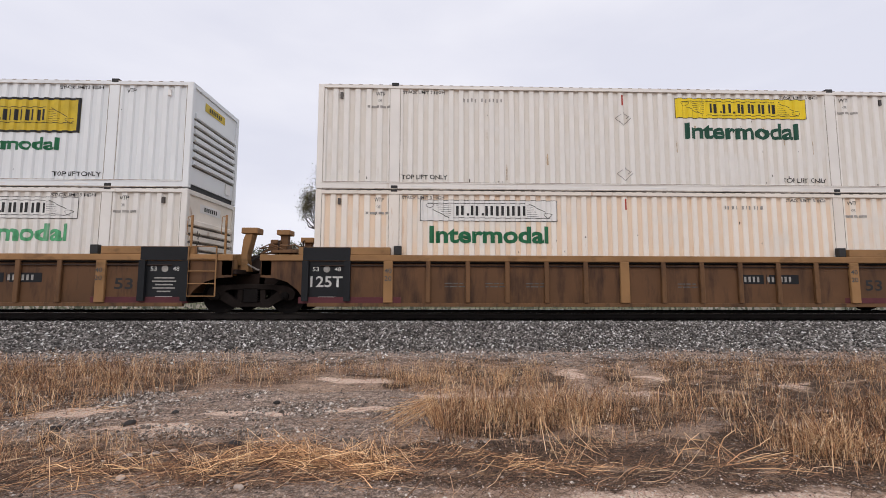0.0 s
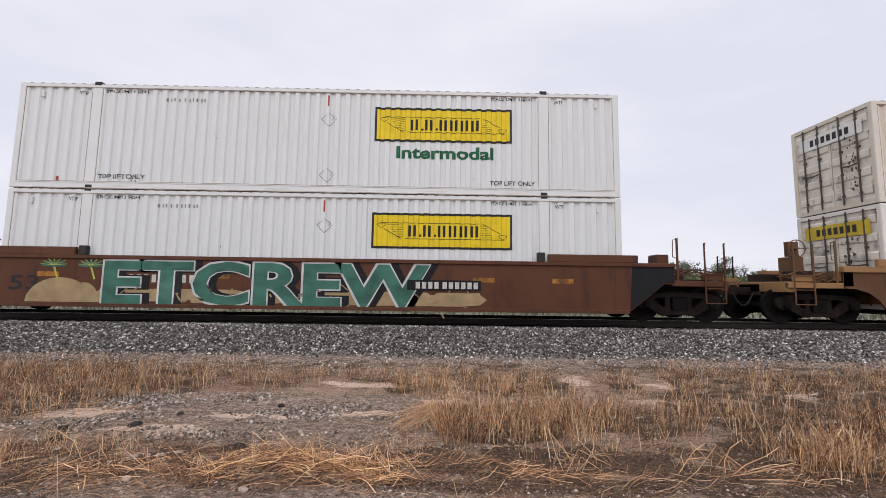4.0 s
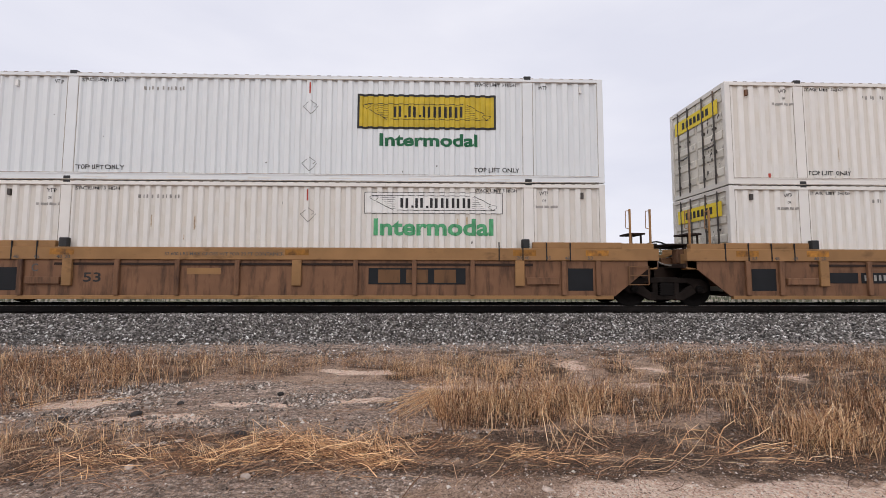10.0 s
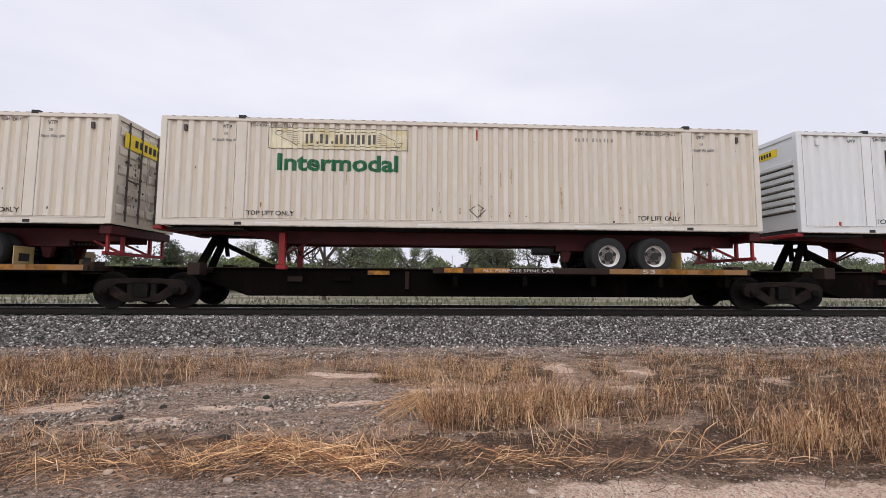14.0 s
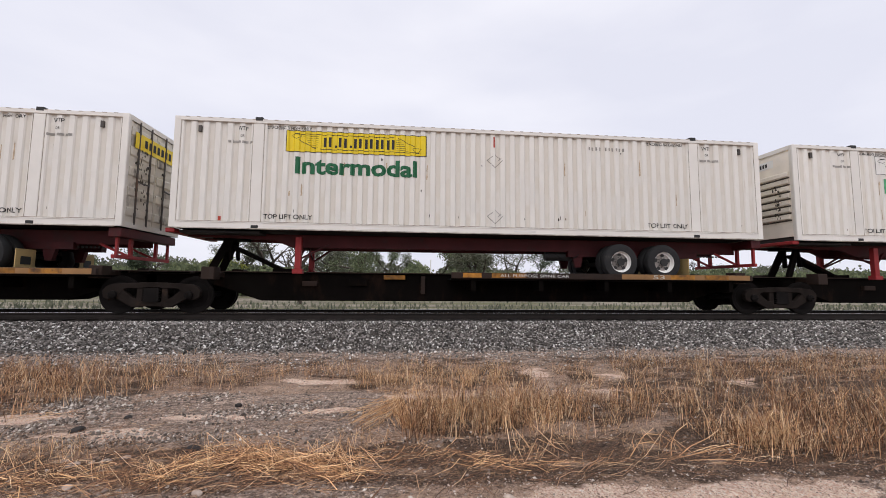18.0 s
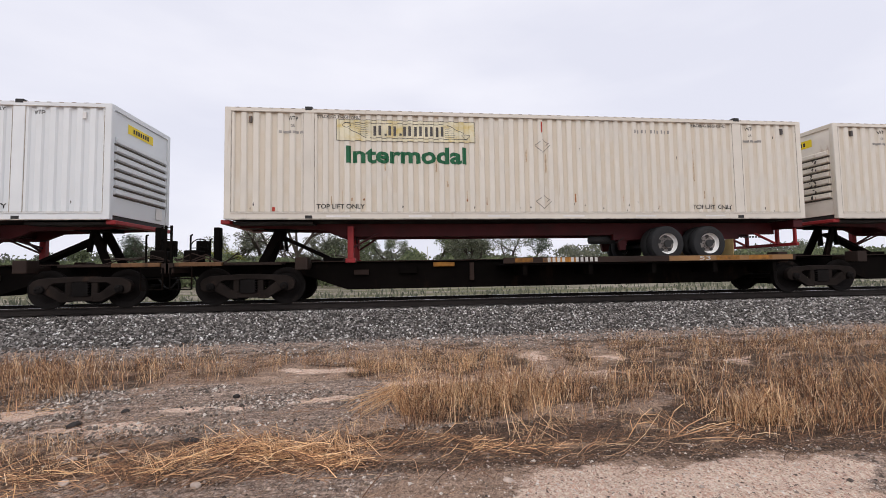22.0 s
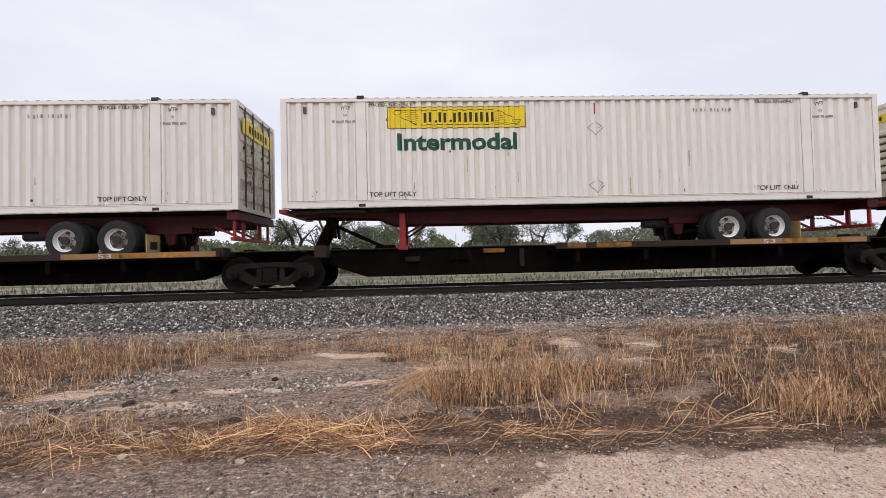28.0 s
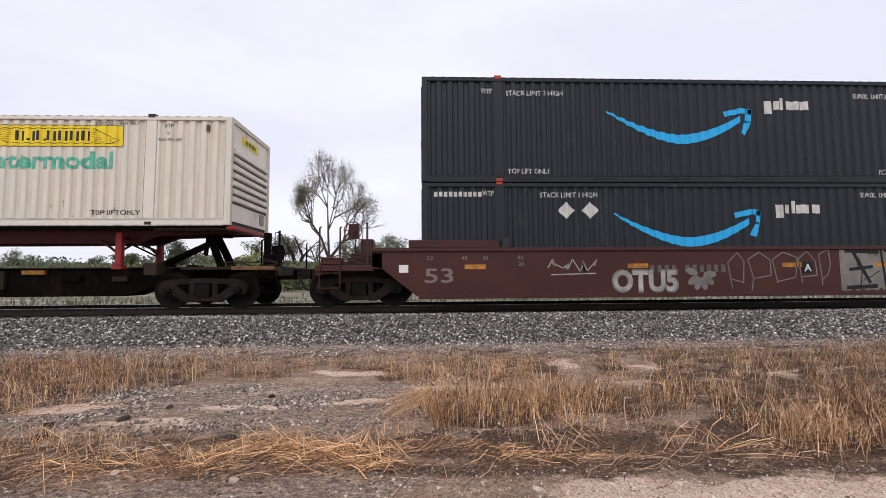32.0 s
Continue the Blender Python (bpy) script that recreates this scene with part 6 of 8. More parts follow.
def well_markings(car, kind, first, joints):
    y = -CAR_Y - 0.004
    L = C_LEN
    if kind == "ribbed":
        ends = ([(-0.22, 0.98)] if joints[0] == "joint" else []) + ([(L - 0.98, L + 0.22)] if joints[1] == "joint" else [])
        for a, b in ends:
            bm = bmesh.new()
            box(bm, a, b, y - 0.008, y + 0.01, SILL + 0.06, CHORD - 0.17)
            part("black_panel", bm, PATCH, car, "black painted panel")
            bm = bmesh.new()
            box(bm, a, b, -CAR_Y - 0.057, -CAR_Y - 0.045, CHORD - 0.15, CHORD + 0.19)
            part("black_panel", bm, PATCH, car, "black painted chord")
            for k in (0.07, 1.13):
                bm = bmesh.new()
                box(bm, a + k - 0.08, a + k + 0.08, y - 0.09, y - 0.01, SILL + 0.06, CHORD - 0.16)
                part("black_rib", bm, PATCH, car, "black painted rib")
            for w, x in (("53", a + 0.24), ("48", a + 0.80)):
                write(w, WHITE_INK, car, x, y - 0.012, CHORD - 0.42, 0.16, 0.11, 0.01)
            bars(car, WHITE_INK, a + 0.40, y - 0.012, SILL + 0.12, (0.42,), 0.05, 0.03, label="pale bars")
            bm = bmesh.new()
            bm.faces.new([bm.verts.new((a + 0.60 + 0.085 * math.cos(k), y - 0.012, CHORD - 0.37 + 0.085 * math.sin(k))) for k in (2 * math.pi * i / 16 for i in range(16))])
            part("round_notice", bm, INK_PALE, car, "pale round notice")
            if a > 2:
                for k, w in enumerate((0.50, 0.60, 0.44, 0.56, 0.34)):
                    bars(car, INK_PALE, a + 0.60 - w / 2, y - 0.012, SILL + 0.62 - k * 0.085, (w,), 0.035, 0.03, label="pale bar")
            bm = bmesh.new()
            box(bm, a - 0.1 if a < 2 else a - 1.2, b + 1.3 if a < 2 else b, y - 0.02, y + 0.02, SILL + 0.0, SILL + 0.16)
            part("maroon_strip", bm, MAROON_STRIP, car, "dull maroon strip")
        if joints[1] == "coupler":
            for x, word in ((L - 1.0, "45"), (L - 0.45, "48"), (L + 0.1, "53")):
                write(word, INK_FADED, car, x, y - 0.004, CHORD - 0.42, 0.16, 0.11, 0.01)
            bars(car, PATCH, L - 0.62, y - 0.004, SILL + 0.42, (0.40,), 0.30, 0.03, label="dark notice panel")
            bars(car, MAROON_STRIP, L - 2.2, y - 0.004, SILL + 0.02, (2.2,), 0.14, 0.03, label="dull maroon strip")
        if joints[0] == "joint":
            write("125T", WHITE_INK, car, -0.03, y - 0.014, SILL + 0.42, 0.82, 0.28, 0.02)
        write("53", INK, car, L - 1.62, y - 0.004, SILL + 0.36, 0.46, 0.28, 0.02)
        for x in (1.86, L - 2.06):
            write("40", INK_FADED, car, x, y - 0.08, CHORD - 0.46, 0.18, 0.12, 0.01)
            write("20", INK_FADED, car, x, y - 0.08, CHORD - 0.66, 0.18, 0.12, 0.01)
        bars(car, PATCH, L - 4.95, y - 0.002, SILL + 0.52, (0.60, 0.02, 0.80), 0.24, 0.06, label="black number plates of plain bars")
        bars(car, INK_PALE, L - 4.88, y - 0.004, SILL + 0.57, (0.06, 0.06, 0.06, 0.06, 0.0, 0.0, 0.0, 0.06, 0.06, 0.06, 0.06, 0.06, 0.06), 0.14, 0.055, label="pale number bars")
        for x in (3.4, 4.45, 5.5, 9.5):
            bars(car, INK_FADED, x, y, SILL + 0.42, (0.10, 0.2, 0.16), 0.03, 0.03)
            bars(car, INK_FADED, x, y, SILL + 0.50, (0.2, 0.12, 0.1), 0.03, 0.03)
    elif kind == "boxed":
        write("53", INK, car, L / 2 + 0.85 if not first else 2.72, y - 0.002, SILL + 0.36, 0.44, 0.24, 0.02)
        for x in (0.0, 1.9, L - 1.9 - 0.62, L - 0.62, L / 2 - 0.3):
            bm = bmesh.new()
            box(bm, x, x + 0.6, -CAR_Y - 0.054, -CAR_Y - 0.045, CHORD - 0.20, CHORD - 0.05)
            part("reflector", bm, AMBER, car, "amber reflector")
        write("52,600 LBS MAX GROSS WT FOR 20 FT CONTAINER", INK_FADED, car, 4.75, -CAR_Y - 0.054, CHORD - 0.21, 3.0, 0.085, 0.008)
        for a, word in ((0.42, "53"), (1.02, "48"), (1.52, "45"), (2.08, "40"), (2.28, "20")):
            for x in (a, L - a - 0.15):
                write(word, INK_FADED, car, x, -CAR_Y - 0.058, CHORD - 0.29, 0.13, 0.085, 0.008)
        if first:
            write("C", INK_FADED, car, 1.52, y - 0.09, SILL + 0.62, 0.16, 0.20, 0.02)
            bars(car, PATCH, 9.9, y - 0.003, SILL + 0.30, (2.5,), 0.42, 0.08, label="black panel with worn marks")
            block_mark(car, 10.15, SILL + 0.34, 0.34, TAN)
        else:
            bars(car, PATCH, 2.3, y, SILL + 0.34, (1.0, 1.0), 0.28, 0.08, label="dark panels for numbers")
            bars(car, INK_PALE, 3.47, y - 0.003, SILL + 0.41, (0.07,) * 6, 0.15, 0.06, label="pale number bars")
        bars(car, TAN_TOP, 5.3, y, SILL + 0.55, (0.85,), 0.16, 0.05, label="ochre notice panel")
        for x in ([0.42] if joints[0] == "joint" else []) + ([L - 1.08] if joints[1] == "joint" else []):
            bm = bmesh.new()
            plate(bm, x, x + 0.66, SILL + 0.14, SILL + 0.72, y)
            part("black_panel", bm, PATCH, car, "dark painted panel")
        for x in (1.0, L - 1.6):
            for k in range(4):
                bm = bmesh.new()
                box(bm, x - 1.3 + k * 0.62, x - 1.27 + k * 0.62, -CAR_Y - 0.056, -CAR_Y - 0.04, CHORD - 0.32, CHORD + 0.15)
                part("chord_seam", bm, PATCH, car)
    else:
        write("53", INK if kind == "smooth" else STENCIL, car, 0.42 if kind == "smooth" else 0.06, y - 0.002, SILL + 0.34, 0.74, 0.38, 0.02)
        for x in (1.1, L - 1.9, 5.4, 9.6, 12.2):
            bm = bmesh.new()
            plate(bm, x, x + 0.55, SILL + 0.68, SILL + 0.80, y - 0.004)
            part("reflector", bm, AMBER, car, "amber reflector")
        bars(car, WHITE_INK if kind == "smooth" else INK_FADED, 3.4 if kind == "smooth" else 6.0, y - 0.003, SILL + 0.56, (0.11, 0.11, 0.11, 0.11, 0.0, 0.0, 0.11, 0.11, 0.11, 0.11, 0.11, 0.11), 0.20, 0.085, label="pale number bars")
        bm = bmesh.new()
        plate(bm, -0.6, -0.36, SILL + 0.60, SILL + 0.80, y - 0.003)
        part("notice", bm, WHITE_SIGN, car, "small pale notice")
        if kind == "smooth":
            for pts in ([(-0.12, SILL), (-1.06, SILL + 0.74), (-1.30, SILL + 0.78), (-1.30, CHORD - 0.08), (-0.2, CHORD - 0.08)], [(L + 0.12, SILL), (L + 1.06, SILL + 0.74), (L + 1.30, SILL + 0.78), (L + 1.30, CHORD - 0.08), (L + 0.2, CHORD - 0.08)]):
                if first and pts[0][0] < 0:
                    continue
                bm = bmesh.new()
                bm.faces.new([bm.verts.new((x, y, z)) for x, z in pts])
                part("black_panel", bm, PATCH, car, "black painted end")
            write("125 T", WHITE_INK, car, -0.98, y - 0.004, CHORD - 0.32, 0.5, 0.15, 0.01)


def graffiti(car, x0, x1, fill, edge, glint, seed, z0=SILL + 0.05, z1=CHORD - 0.08, n=7, label="painted graffiti in swollen overlapping shapes"):
    """Spray paint on a side sheet: swollen shapes without words, edged and glinting."""
    rng = random.Random(seed)
    y = -CAR_Y - 0.004
    step = (x1 - x0) / n
    back, front, lines = bmesh.new(), bmesh.new(), bmesh.new()

    def blob(bm, cx, cz, w, h, y, grow, seed2):
        r = random.Random(seed2)
        pts = []
        for i in range(14):
            a = 2 * math.pi * i / 14
            k = r.uniform(0.72, 1.12)
            sx = abs(math.cos(a)) ** 0.6 * (1 if math.cos(a) > 0 else -1)
            sz = abs(math.sin(a)) ** 0.6 * (1 if math.sin(a) > 0 else -1)
            pts.append((cx + (w * k + grow) * sx + 0.12 * sz, y, min(z1, max(z0, cz + (h * k + grow) * sz))))
        bm.faces.new([bm.verts.new(p) for p in pts])
    for i in range(n):
        cx, cz, s2 = x0 + step * (i + 0.5), (z0 + z1) / 2 + rng.uniform(-0.06, 0.06), rng.random()
        blob(back, cx, cz, step * 0.55, (z1 - z0) * 0.46, y - 0.0005 * i, 0.07, s2)
        blob(front, cx, cz, step * 0.50, (z1 - z0) * 0.42, y - 0.006 - 0.0005 * i, 0.0, s2)
        for _ in range(5):
            p = (cx + rng.uniform(-0.4, 0.4) * step, cz + rng.uniform(-0.3, 0.3))
            q = (p[0] + rng.uniform(-0.25, 0.25), p[1] + rng.uniform(-0.25, 0.25))
            stroke(lines, p, q, rng.uniform(0.02, 0.05), y - 0.014)
    g = part("graffiti", back, edge, car, label)
    part("graffiti_fill", front, fill, g)
    part("graffiti_lines", lines, glint, g)


PAINT_GREEN = surface("sea green spray paint", (0.05, 0.16, 0.12), 0.5, var=0.4, scale=3, bump=0.0)
PAINT_PINK = surface("pale pink spray paint", (0.52, 0.44, 0.46), 0.5, var=0.2, scale=3, bump=0.0)
PAINT_TAN = surface("sand spray paint", (0.38, 0.28, 0.15), 0.5, var=0.25, scale=3, bump=0.0)
PAINT_WHITE = surface("white spray paint", (0.62, 0.62, 0.62), 0.5, var=0.2, scale=3, bump=0.0)
PAINT_RED = surface("crimson spray paint", (0.26, 0.03, 0.035), 0.5, var=0.4, scale=3, bump=0.0)
PAINT_SILVER = surface("silver spray paint", (0.34, 0.33, 0.31), 0.45, var=0.35, scale=2, bump=0.0)


PAINT_SLATE = surface("dark slate spray paint", (0.035, 0.042, 0.06), 0.5, var=0.3, scale=3, bump=0.0)
PAINT_VIOLET = surface("thin violet spray paint", (0.07, 0.045, 0.085), 0.6, var=0.5, scale=3, bump=0.0)
PAINT_DIM = surface("dull silver spray paint", (0.19, 0.175, 0.16), 0.55, var=0.35, scale=2, bump=0.0)
PAINT_LIME = surface("yellow-green spray paint", (0.42, 0.46, 0.10), 0.5, var=0.3, scale=3, bump=0.0)


def spray_word(car, words, x, width, z, height, fill, edge, shade=None):
    """A sprayed word: heavy letters on a wider outline, over a dark block shadow."""
    y = -CAR_Y - 0.018
    if shade:
        write(words, shade, car, x + 0.02, y + 0.005, z - 0.02, width + 0.24, height + 0.04, 0.11, "graffiti", "dark block shadow of a sprayed word")
    back = write(words, edge, car, x - 0.05, y, z - 0.02, width + 0.1, height + 0.04, 0.075, "graffiti", "sprayed word with an outline")
    write(words, fill, car, x, y - 0.005, z, width, height, 0.045, "graffiti", "sprayed letters")


def zigzag(bm, rng, x, z, reach, w, y, lo, hi, turns=4):
    """A broken line that wanders across a sheet."""
    p, a = (x, z), rng.uniform(0, 6.3)
    for _ in range(turns):
        a += rng.uniform(-1.2, 1.2)
        q = (p[0] + reach * math.cos(a), min(hi, max(lo, p[1] + reach * math.sin(a))))
        if abs(q[0] - p[0]) + abs(q[1] - p[1]) > 0.02:
            stroke(bm, p, q, w, y)
        p = q


def wild_style(car, x0, x1, fill, edge, glint, seed):
    """A wide sprayed piece: a ragged field, heavy dark letter-like bars without words, thin bright cracks."""
    rng = random.Random(seed)
    lo, hi, y = SILL + 0.04, CHORD - 0.07, -CAR_Y - 0.006
    k = 40
    bm = bmesh.new()
    tops = [hi - (0.22 * rng.random() if rng.random() < 0.3 else 0.0) for _ in range(k + 1)]
    feet = [lo + (0.15 * rng.random() if rng.random() < 0.25 else 0.0) for _ in range(k + 1)]
    for i in range(k):
        xa, xb = x0 + (x1 - x0) * i / k, x0 + (x1 - x0) * (i + 1) / k
        bm.faces.new([bm.verts.new(p) for p in ((xa, y, feet[i]), (xb, y, feet[i + 1]), (xb, y, tops[i + 1]), (xa, y, tops[i]))])
    g = part("graffiti", bm, fill, car, "wide sprayed piece of dark bars and bright cracks")
    dark, crack = bmesh.new(), bmesh.new()
    x, n = x0 + 0.15, 0
    while x < x1 - 0.4:
        wide = rng.uniform(0.55, 1.0)
        lean = rng.uniform(-0.12, 0.12)
        for p, q in rng.sample((((x, lo), (x + lean, hi)), ((x, hi - 0.06), (x + wide, hi - 0.10)), ((x + 0.1, (lo + hi) / 2), (x + wide * 0.8, (lo + hi) / 2 + lean)), ((x + wide, lo), (x + wide - lean, (lo + hi) / 2)), ((x, lo + 0.08), (x + wide * 0.9, lo + 0.12)), ((x + wide * 0.2, hi), (x + wide * 0.7, lo + 0.2))), 4):
            n += 1
            stroke(dark, p, q, rng.uniform(0.06, 0.12), y - 0.003 - 0.0002 * (n % 12))
        for _ in range(2):
            zigzag(crack, rng, x + rng.uniform(0, wide), rng.uniform(lo + 0.2, hi - 0.2), rng.uniform(0.14, 0.26), 0.024, y - 0.009, lo, hi)
        x += wide + rng.uniform(0.08, 0.2)
    part("graffiti_bar", dark, edge, g)
    part("graffiti_line", crack, glint, g)


def outline_style(car, x0, x1, paint, seed):
    """Open letter-like outlines in a thin spray line."""
    rng = random.Random(seed)
    bm = bmesh.new()
    lo, hi, y = SILL + 0.06, CHORD - 0.08, -CAR_Y - 0.008
    x = x0
    while x < x1 - 0.3:
        w = rng.uniform(0.4, 0.7)
        ring = [(x + w * (0.5 + 0.5 * math.cos(a)) * rng.uniform(0.7, 1.2), min(hi, (lo + hi) / 2 + 0.12 + (hi - lo) * 0.42 * math.sin(a) * rng.uniform(0.6, 1.15))) for a in (2 * math.pi * (i + 0.5 * rng.random()) / 5 for i in range(5))]
        for p, q in zip(ring, ring[1:] + ring[:1]):
            stroke(bm, p, q, 0.028, y)
        stroke(bm, ring[3], (x + 0.1, lo + rng.uniform(0, 0.25)), 0.028, y)
        x += w + 0.02
    part("graffiti", bm, paint, car, "open sprayed outlines")


def tag_scrawl(car, x0, x1, z, tall, paint, seed):
    """A quick scrawl in a thin spray line that cannot be read."""
    rng = random.Random(seed)
    bm = bmesh.new()
    n = 16
    pts = [(x0 + (x1 - x0) * i / n + rng.uniform(-0.12, 0.12), z + tall * (rng.uniform(0.5, 1.0) if i % 2 else rng.uniform(0.0, 0.45))) for i in range(n + 1)]
    for p, q in zip(pts, pts[1:]):
        stroke(bm, p, q, 0.032, -CAR_Y - 0.010)
    stroke(bm, (x0 + 0.1, z - 0.06), (x1, z - 0.03), 0.03, -CAR_Y - 0.010)
    part("graffiti", bm, paint, car, "thin pale sprayed scrawl")


def petals(car, x, z, size):
    bm = bmesh.new()
    for i in range(6):
        a = math.pi * (1.0 + i / 5) if i else math.pi * 0.9
        cx, cz = x + size * 0.6 * math.cos(a), z + 0.16 + size * 0.6 * math.sin(a)
        u, v = Vector((math.cos(a), math.sin(a))), Vector((-math.sin(a), math.cos(a)))
        ring = [Vector((cx, cz)) + u * size * 0.42 * math.cos(k) + v * size * 0.22 * math.sin(k) for k in (2 * math.pi * j / 12 for j in range(12))]
        bm.faces.new([bm.verts.new((p.x, -CAR_Y - 0.008 - 0.0005 * i, p.y)) for p in ring])
    part("graffiti", bm, PAINT_DIM, car, "sprayed flower with dull silver petals")


def palms(car):
    """Two sprayed palms behind sand-coloured mounds."""
    y = -CAR_Y - 0.010
    bm = bmesh.new()
    for cx, w, h in ((1.7, 0.85, 0.62), (2.3, 0.4, 0.5)):
        bm.faces.new([bm.verts.new((cx + w * math.cos(math.pi * i / 12), y - cx * 0.0005, SILL + 0.04 + h * math.sin(math.pi * i / 12))) for i in range(13)])
    part("graffiti", bm, PAINT_TAN, car, "sprayed sand-coloured mounds")
    for cx in (1.5, 2.43):
        bm = bmesh.new()
        for i in range(7):
            a = math.pi * (0.02 + 0.16 * i)
            tip = (cx + 0.30 * math.cos(a), SILL + 0.96 + 0.17 * math.sin(a))
            stroke(bm, (cx, SILL + 0.95), tip, 0.06, y - 0.003 - 0.0004 * i)
        part("graffiti", bm, PAINT_GREEN, car, "sprayed palm leaves")
        bm = bmesh.new()
        stroke(bm, (cx, SILL + 0.95), (cx + 0.12, SILL + 0.62), 0.05, y - 0.002)
        for i in range(7):
            a = math.pi * (0.02 + 0.16 * i)
            stroke(bm, (cx, SILL + 0.97), (cx + 0.33 * math.cos(a), SILL + 0.99 + 0.18 * math.sin(a)), 0.014, y - 0.007 - 0.0004 * i)
        part("graffiti", bm, PAINT_LIME, car, "sprayed palm outline")


def stand_well(x0, kind, ends, label, first=False):
    car = well_car(kind, *ends, label)
    well_markings(car, kind, first, ends)
    ROLLING.append((car, x0, RAIL))
    return car


I_GREEN, I_DARK, I_FADED, I_TEAL = (GREEN, 0), (GREEN_DARK, 0), (GREEN_FADED, 0), (TEAL_FADED, 0)
AT_R, AT_L = 9.74, 2.75
TAN_CAR = "tan ribbed double-stack well car with black end panels"
stand_well(-22.55, "ribbed", ("joint", "joint"), TAN_CAR)
stand_well(-3.08, "ribbed", ("joint", "coupler"), TAN_CAR)
b_car = stand_well(20.31, "smooth", ("coupler", "joint"), "red-brown smooth-sided well car with green graffiti", True)
c_car = stand_well(39.76, "smooth", ("joint", "joint"), "red-brown smooth-sided well car with grey and red graffiti")
d_car = stand_well(59.21, "smooth", ("joint", "coupler"), "red-brown smooth-sided well car with green and sand graffiti")
stand_well(82.44, "ribbed", ("coupler", "joint"), TAN_CAR)
h_car = stand_well(101.92, "ribbed", ("joint", "joint"), TAN_CAR)
stand_well(121.39, "ribbed", ("joint", "coupler"), TAN_CAR)
stand_well(144.76, "boxed", ("coupler", "joint"), "rust-stained tan well car with a deep ochre top chord")
stand_well(164.29, "boxed", ("joint", "joint"), "rust-stained tan well car with a deep ochre top chord", True)
stand_well(183.82, "boxed", ("joint", "coupler"), "rust-stained tan well car with a deep ochre top chord")
m_car = stand_well(561.57, "maroon", ("coupler", "joint"), "maroon smooth-sided well car with silver graffiti")
block_mark(h_car, 9.3, SILL + 0.45, 0.40, MAROON_STRIP)
wild_style(b_car, 6.7, 14.3, PAINT_GREEN, PATCH, PAINT_PINK, 5)
graffiti(b_car, 14.5, 17.0, TAN_TOP, PATCH, PATCH, 6, n=3)
tag_scrawl(b_car, 5.0, 6.5, SILL + 0.72, 0.40, PAINT_WHITE, 3)
write("TAKE OVER", PAINT_WHITE, c_car, 0.95, -CAR_Y - 0.012, SILL + 0.66, 1.05, 0.20, 0.01, "graffiti", "thin white sprayed words")
graffiti(c_car, 1.9, 7.3, PAINT_VIOLET, PAINT_VIOLET, PAINT_VIOLET, 7, n=5, z1=SILL + 0.50)
bars(c_car, TAN_TOP, 6.75, -CAR_Y - 0.003, SILL + 0.22, (2.6,), 0.92, 0.1, name="tan_patch", label="plain tan repainted patch")
block_mark(c_car, 7.10, SILL + 0.42, 0.50, PAINT_RED)
spray_word(c_car, "FLAIR", 2.55, 4.65, SILL + 0.08, 1.04, PAINT_SLATE, PAINT_WHITE)
wild_style(c_car, 9.5, 14.2, PAINT_RED, PATCH, PAINT_WHITE, 8)
palms(d_car)
graffiti(d_car, 2.6, 12.4, PAINT_TAN, PAINT_TAN, PAINT_TAN, 13, z1=SILL + 0.40, n=8)
spray_word(d_car, "ETCREW", 2.78, 8.3, SILL + 0.06, 1.06, PAINT_GREEN, PAINT_WHITE, PATCH)
bars(d_car, PATCH, 10.5, -CAR_Y - 0.034, SILL + 0.46, (1.9,), 0.26, 0.08, label="black number panel")
bars(d_car, WHITE_INK, 10.72, -CAR_Y - 0.038, SILL + 0.50, (0.11, 0.11, 0.11, 0.11, 0.0, 0.11, 0.11, 0.11, 0.11, 0.11, 0.11), 0.17, 0.05, label="white number bars")
tag_scrawl(m_car, 3.25, 4.55, SILL + 0.58, 0.36, PAINT_SILVER, 5)
spray_word(m_car, "OTU5", 5.0, 1.7, SILL + 0.10, 0.52, PAINT_SILVER, PAINT_DIM)
petals(m_car, 7.35, SILL + 0.34, 0.42)
outline_style(m_car, 8.1, 10.9, PAINT_DIM, 16)
wild_style(m_car, 11.2, 14.6, PAINT_DIM, PATCH, PATCH, 11)
bars(m_car, PATCH, 10.15, -CAR_Y - 0.020, SILL + 0.52, (0.28,), 0.30, 0.1, label="small black square")
write("A", PAINT_WHITE, m_car, 10.19, -CAR_Y - 0.024, SILL + 0.57, 0.20, 0.20, 0.03)
for a, word in ((0.12, "53"), (1.02, "48"), (1.56, "45"), (2.48, "40"), (2.50, "20")):
    write(word, STENCIL, m_car, a, -CAR_Y - 0.010, CHORD - 0.32 - (0.16 if word == "20" else 0), 0.15, 0.11, 0.01)

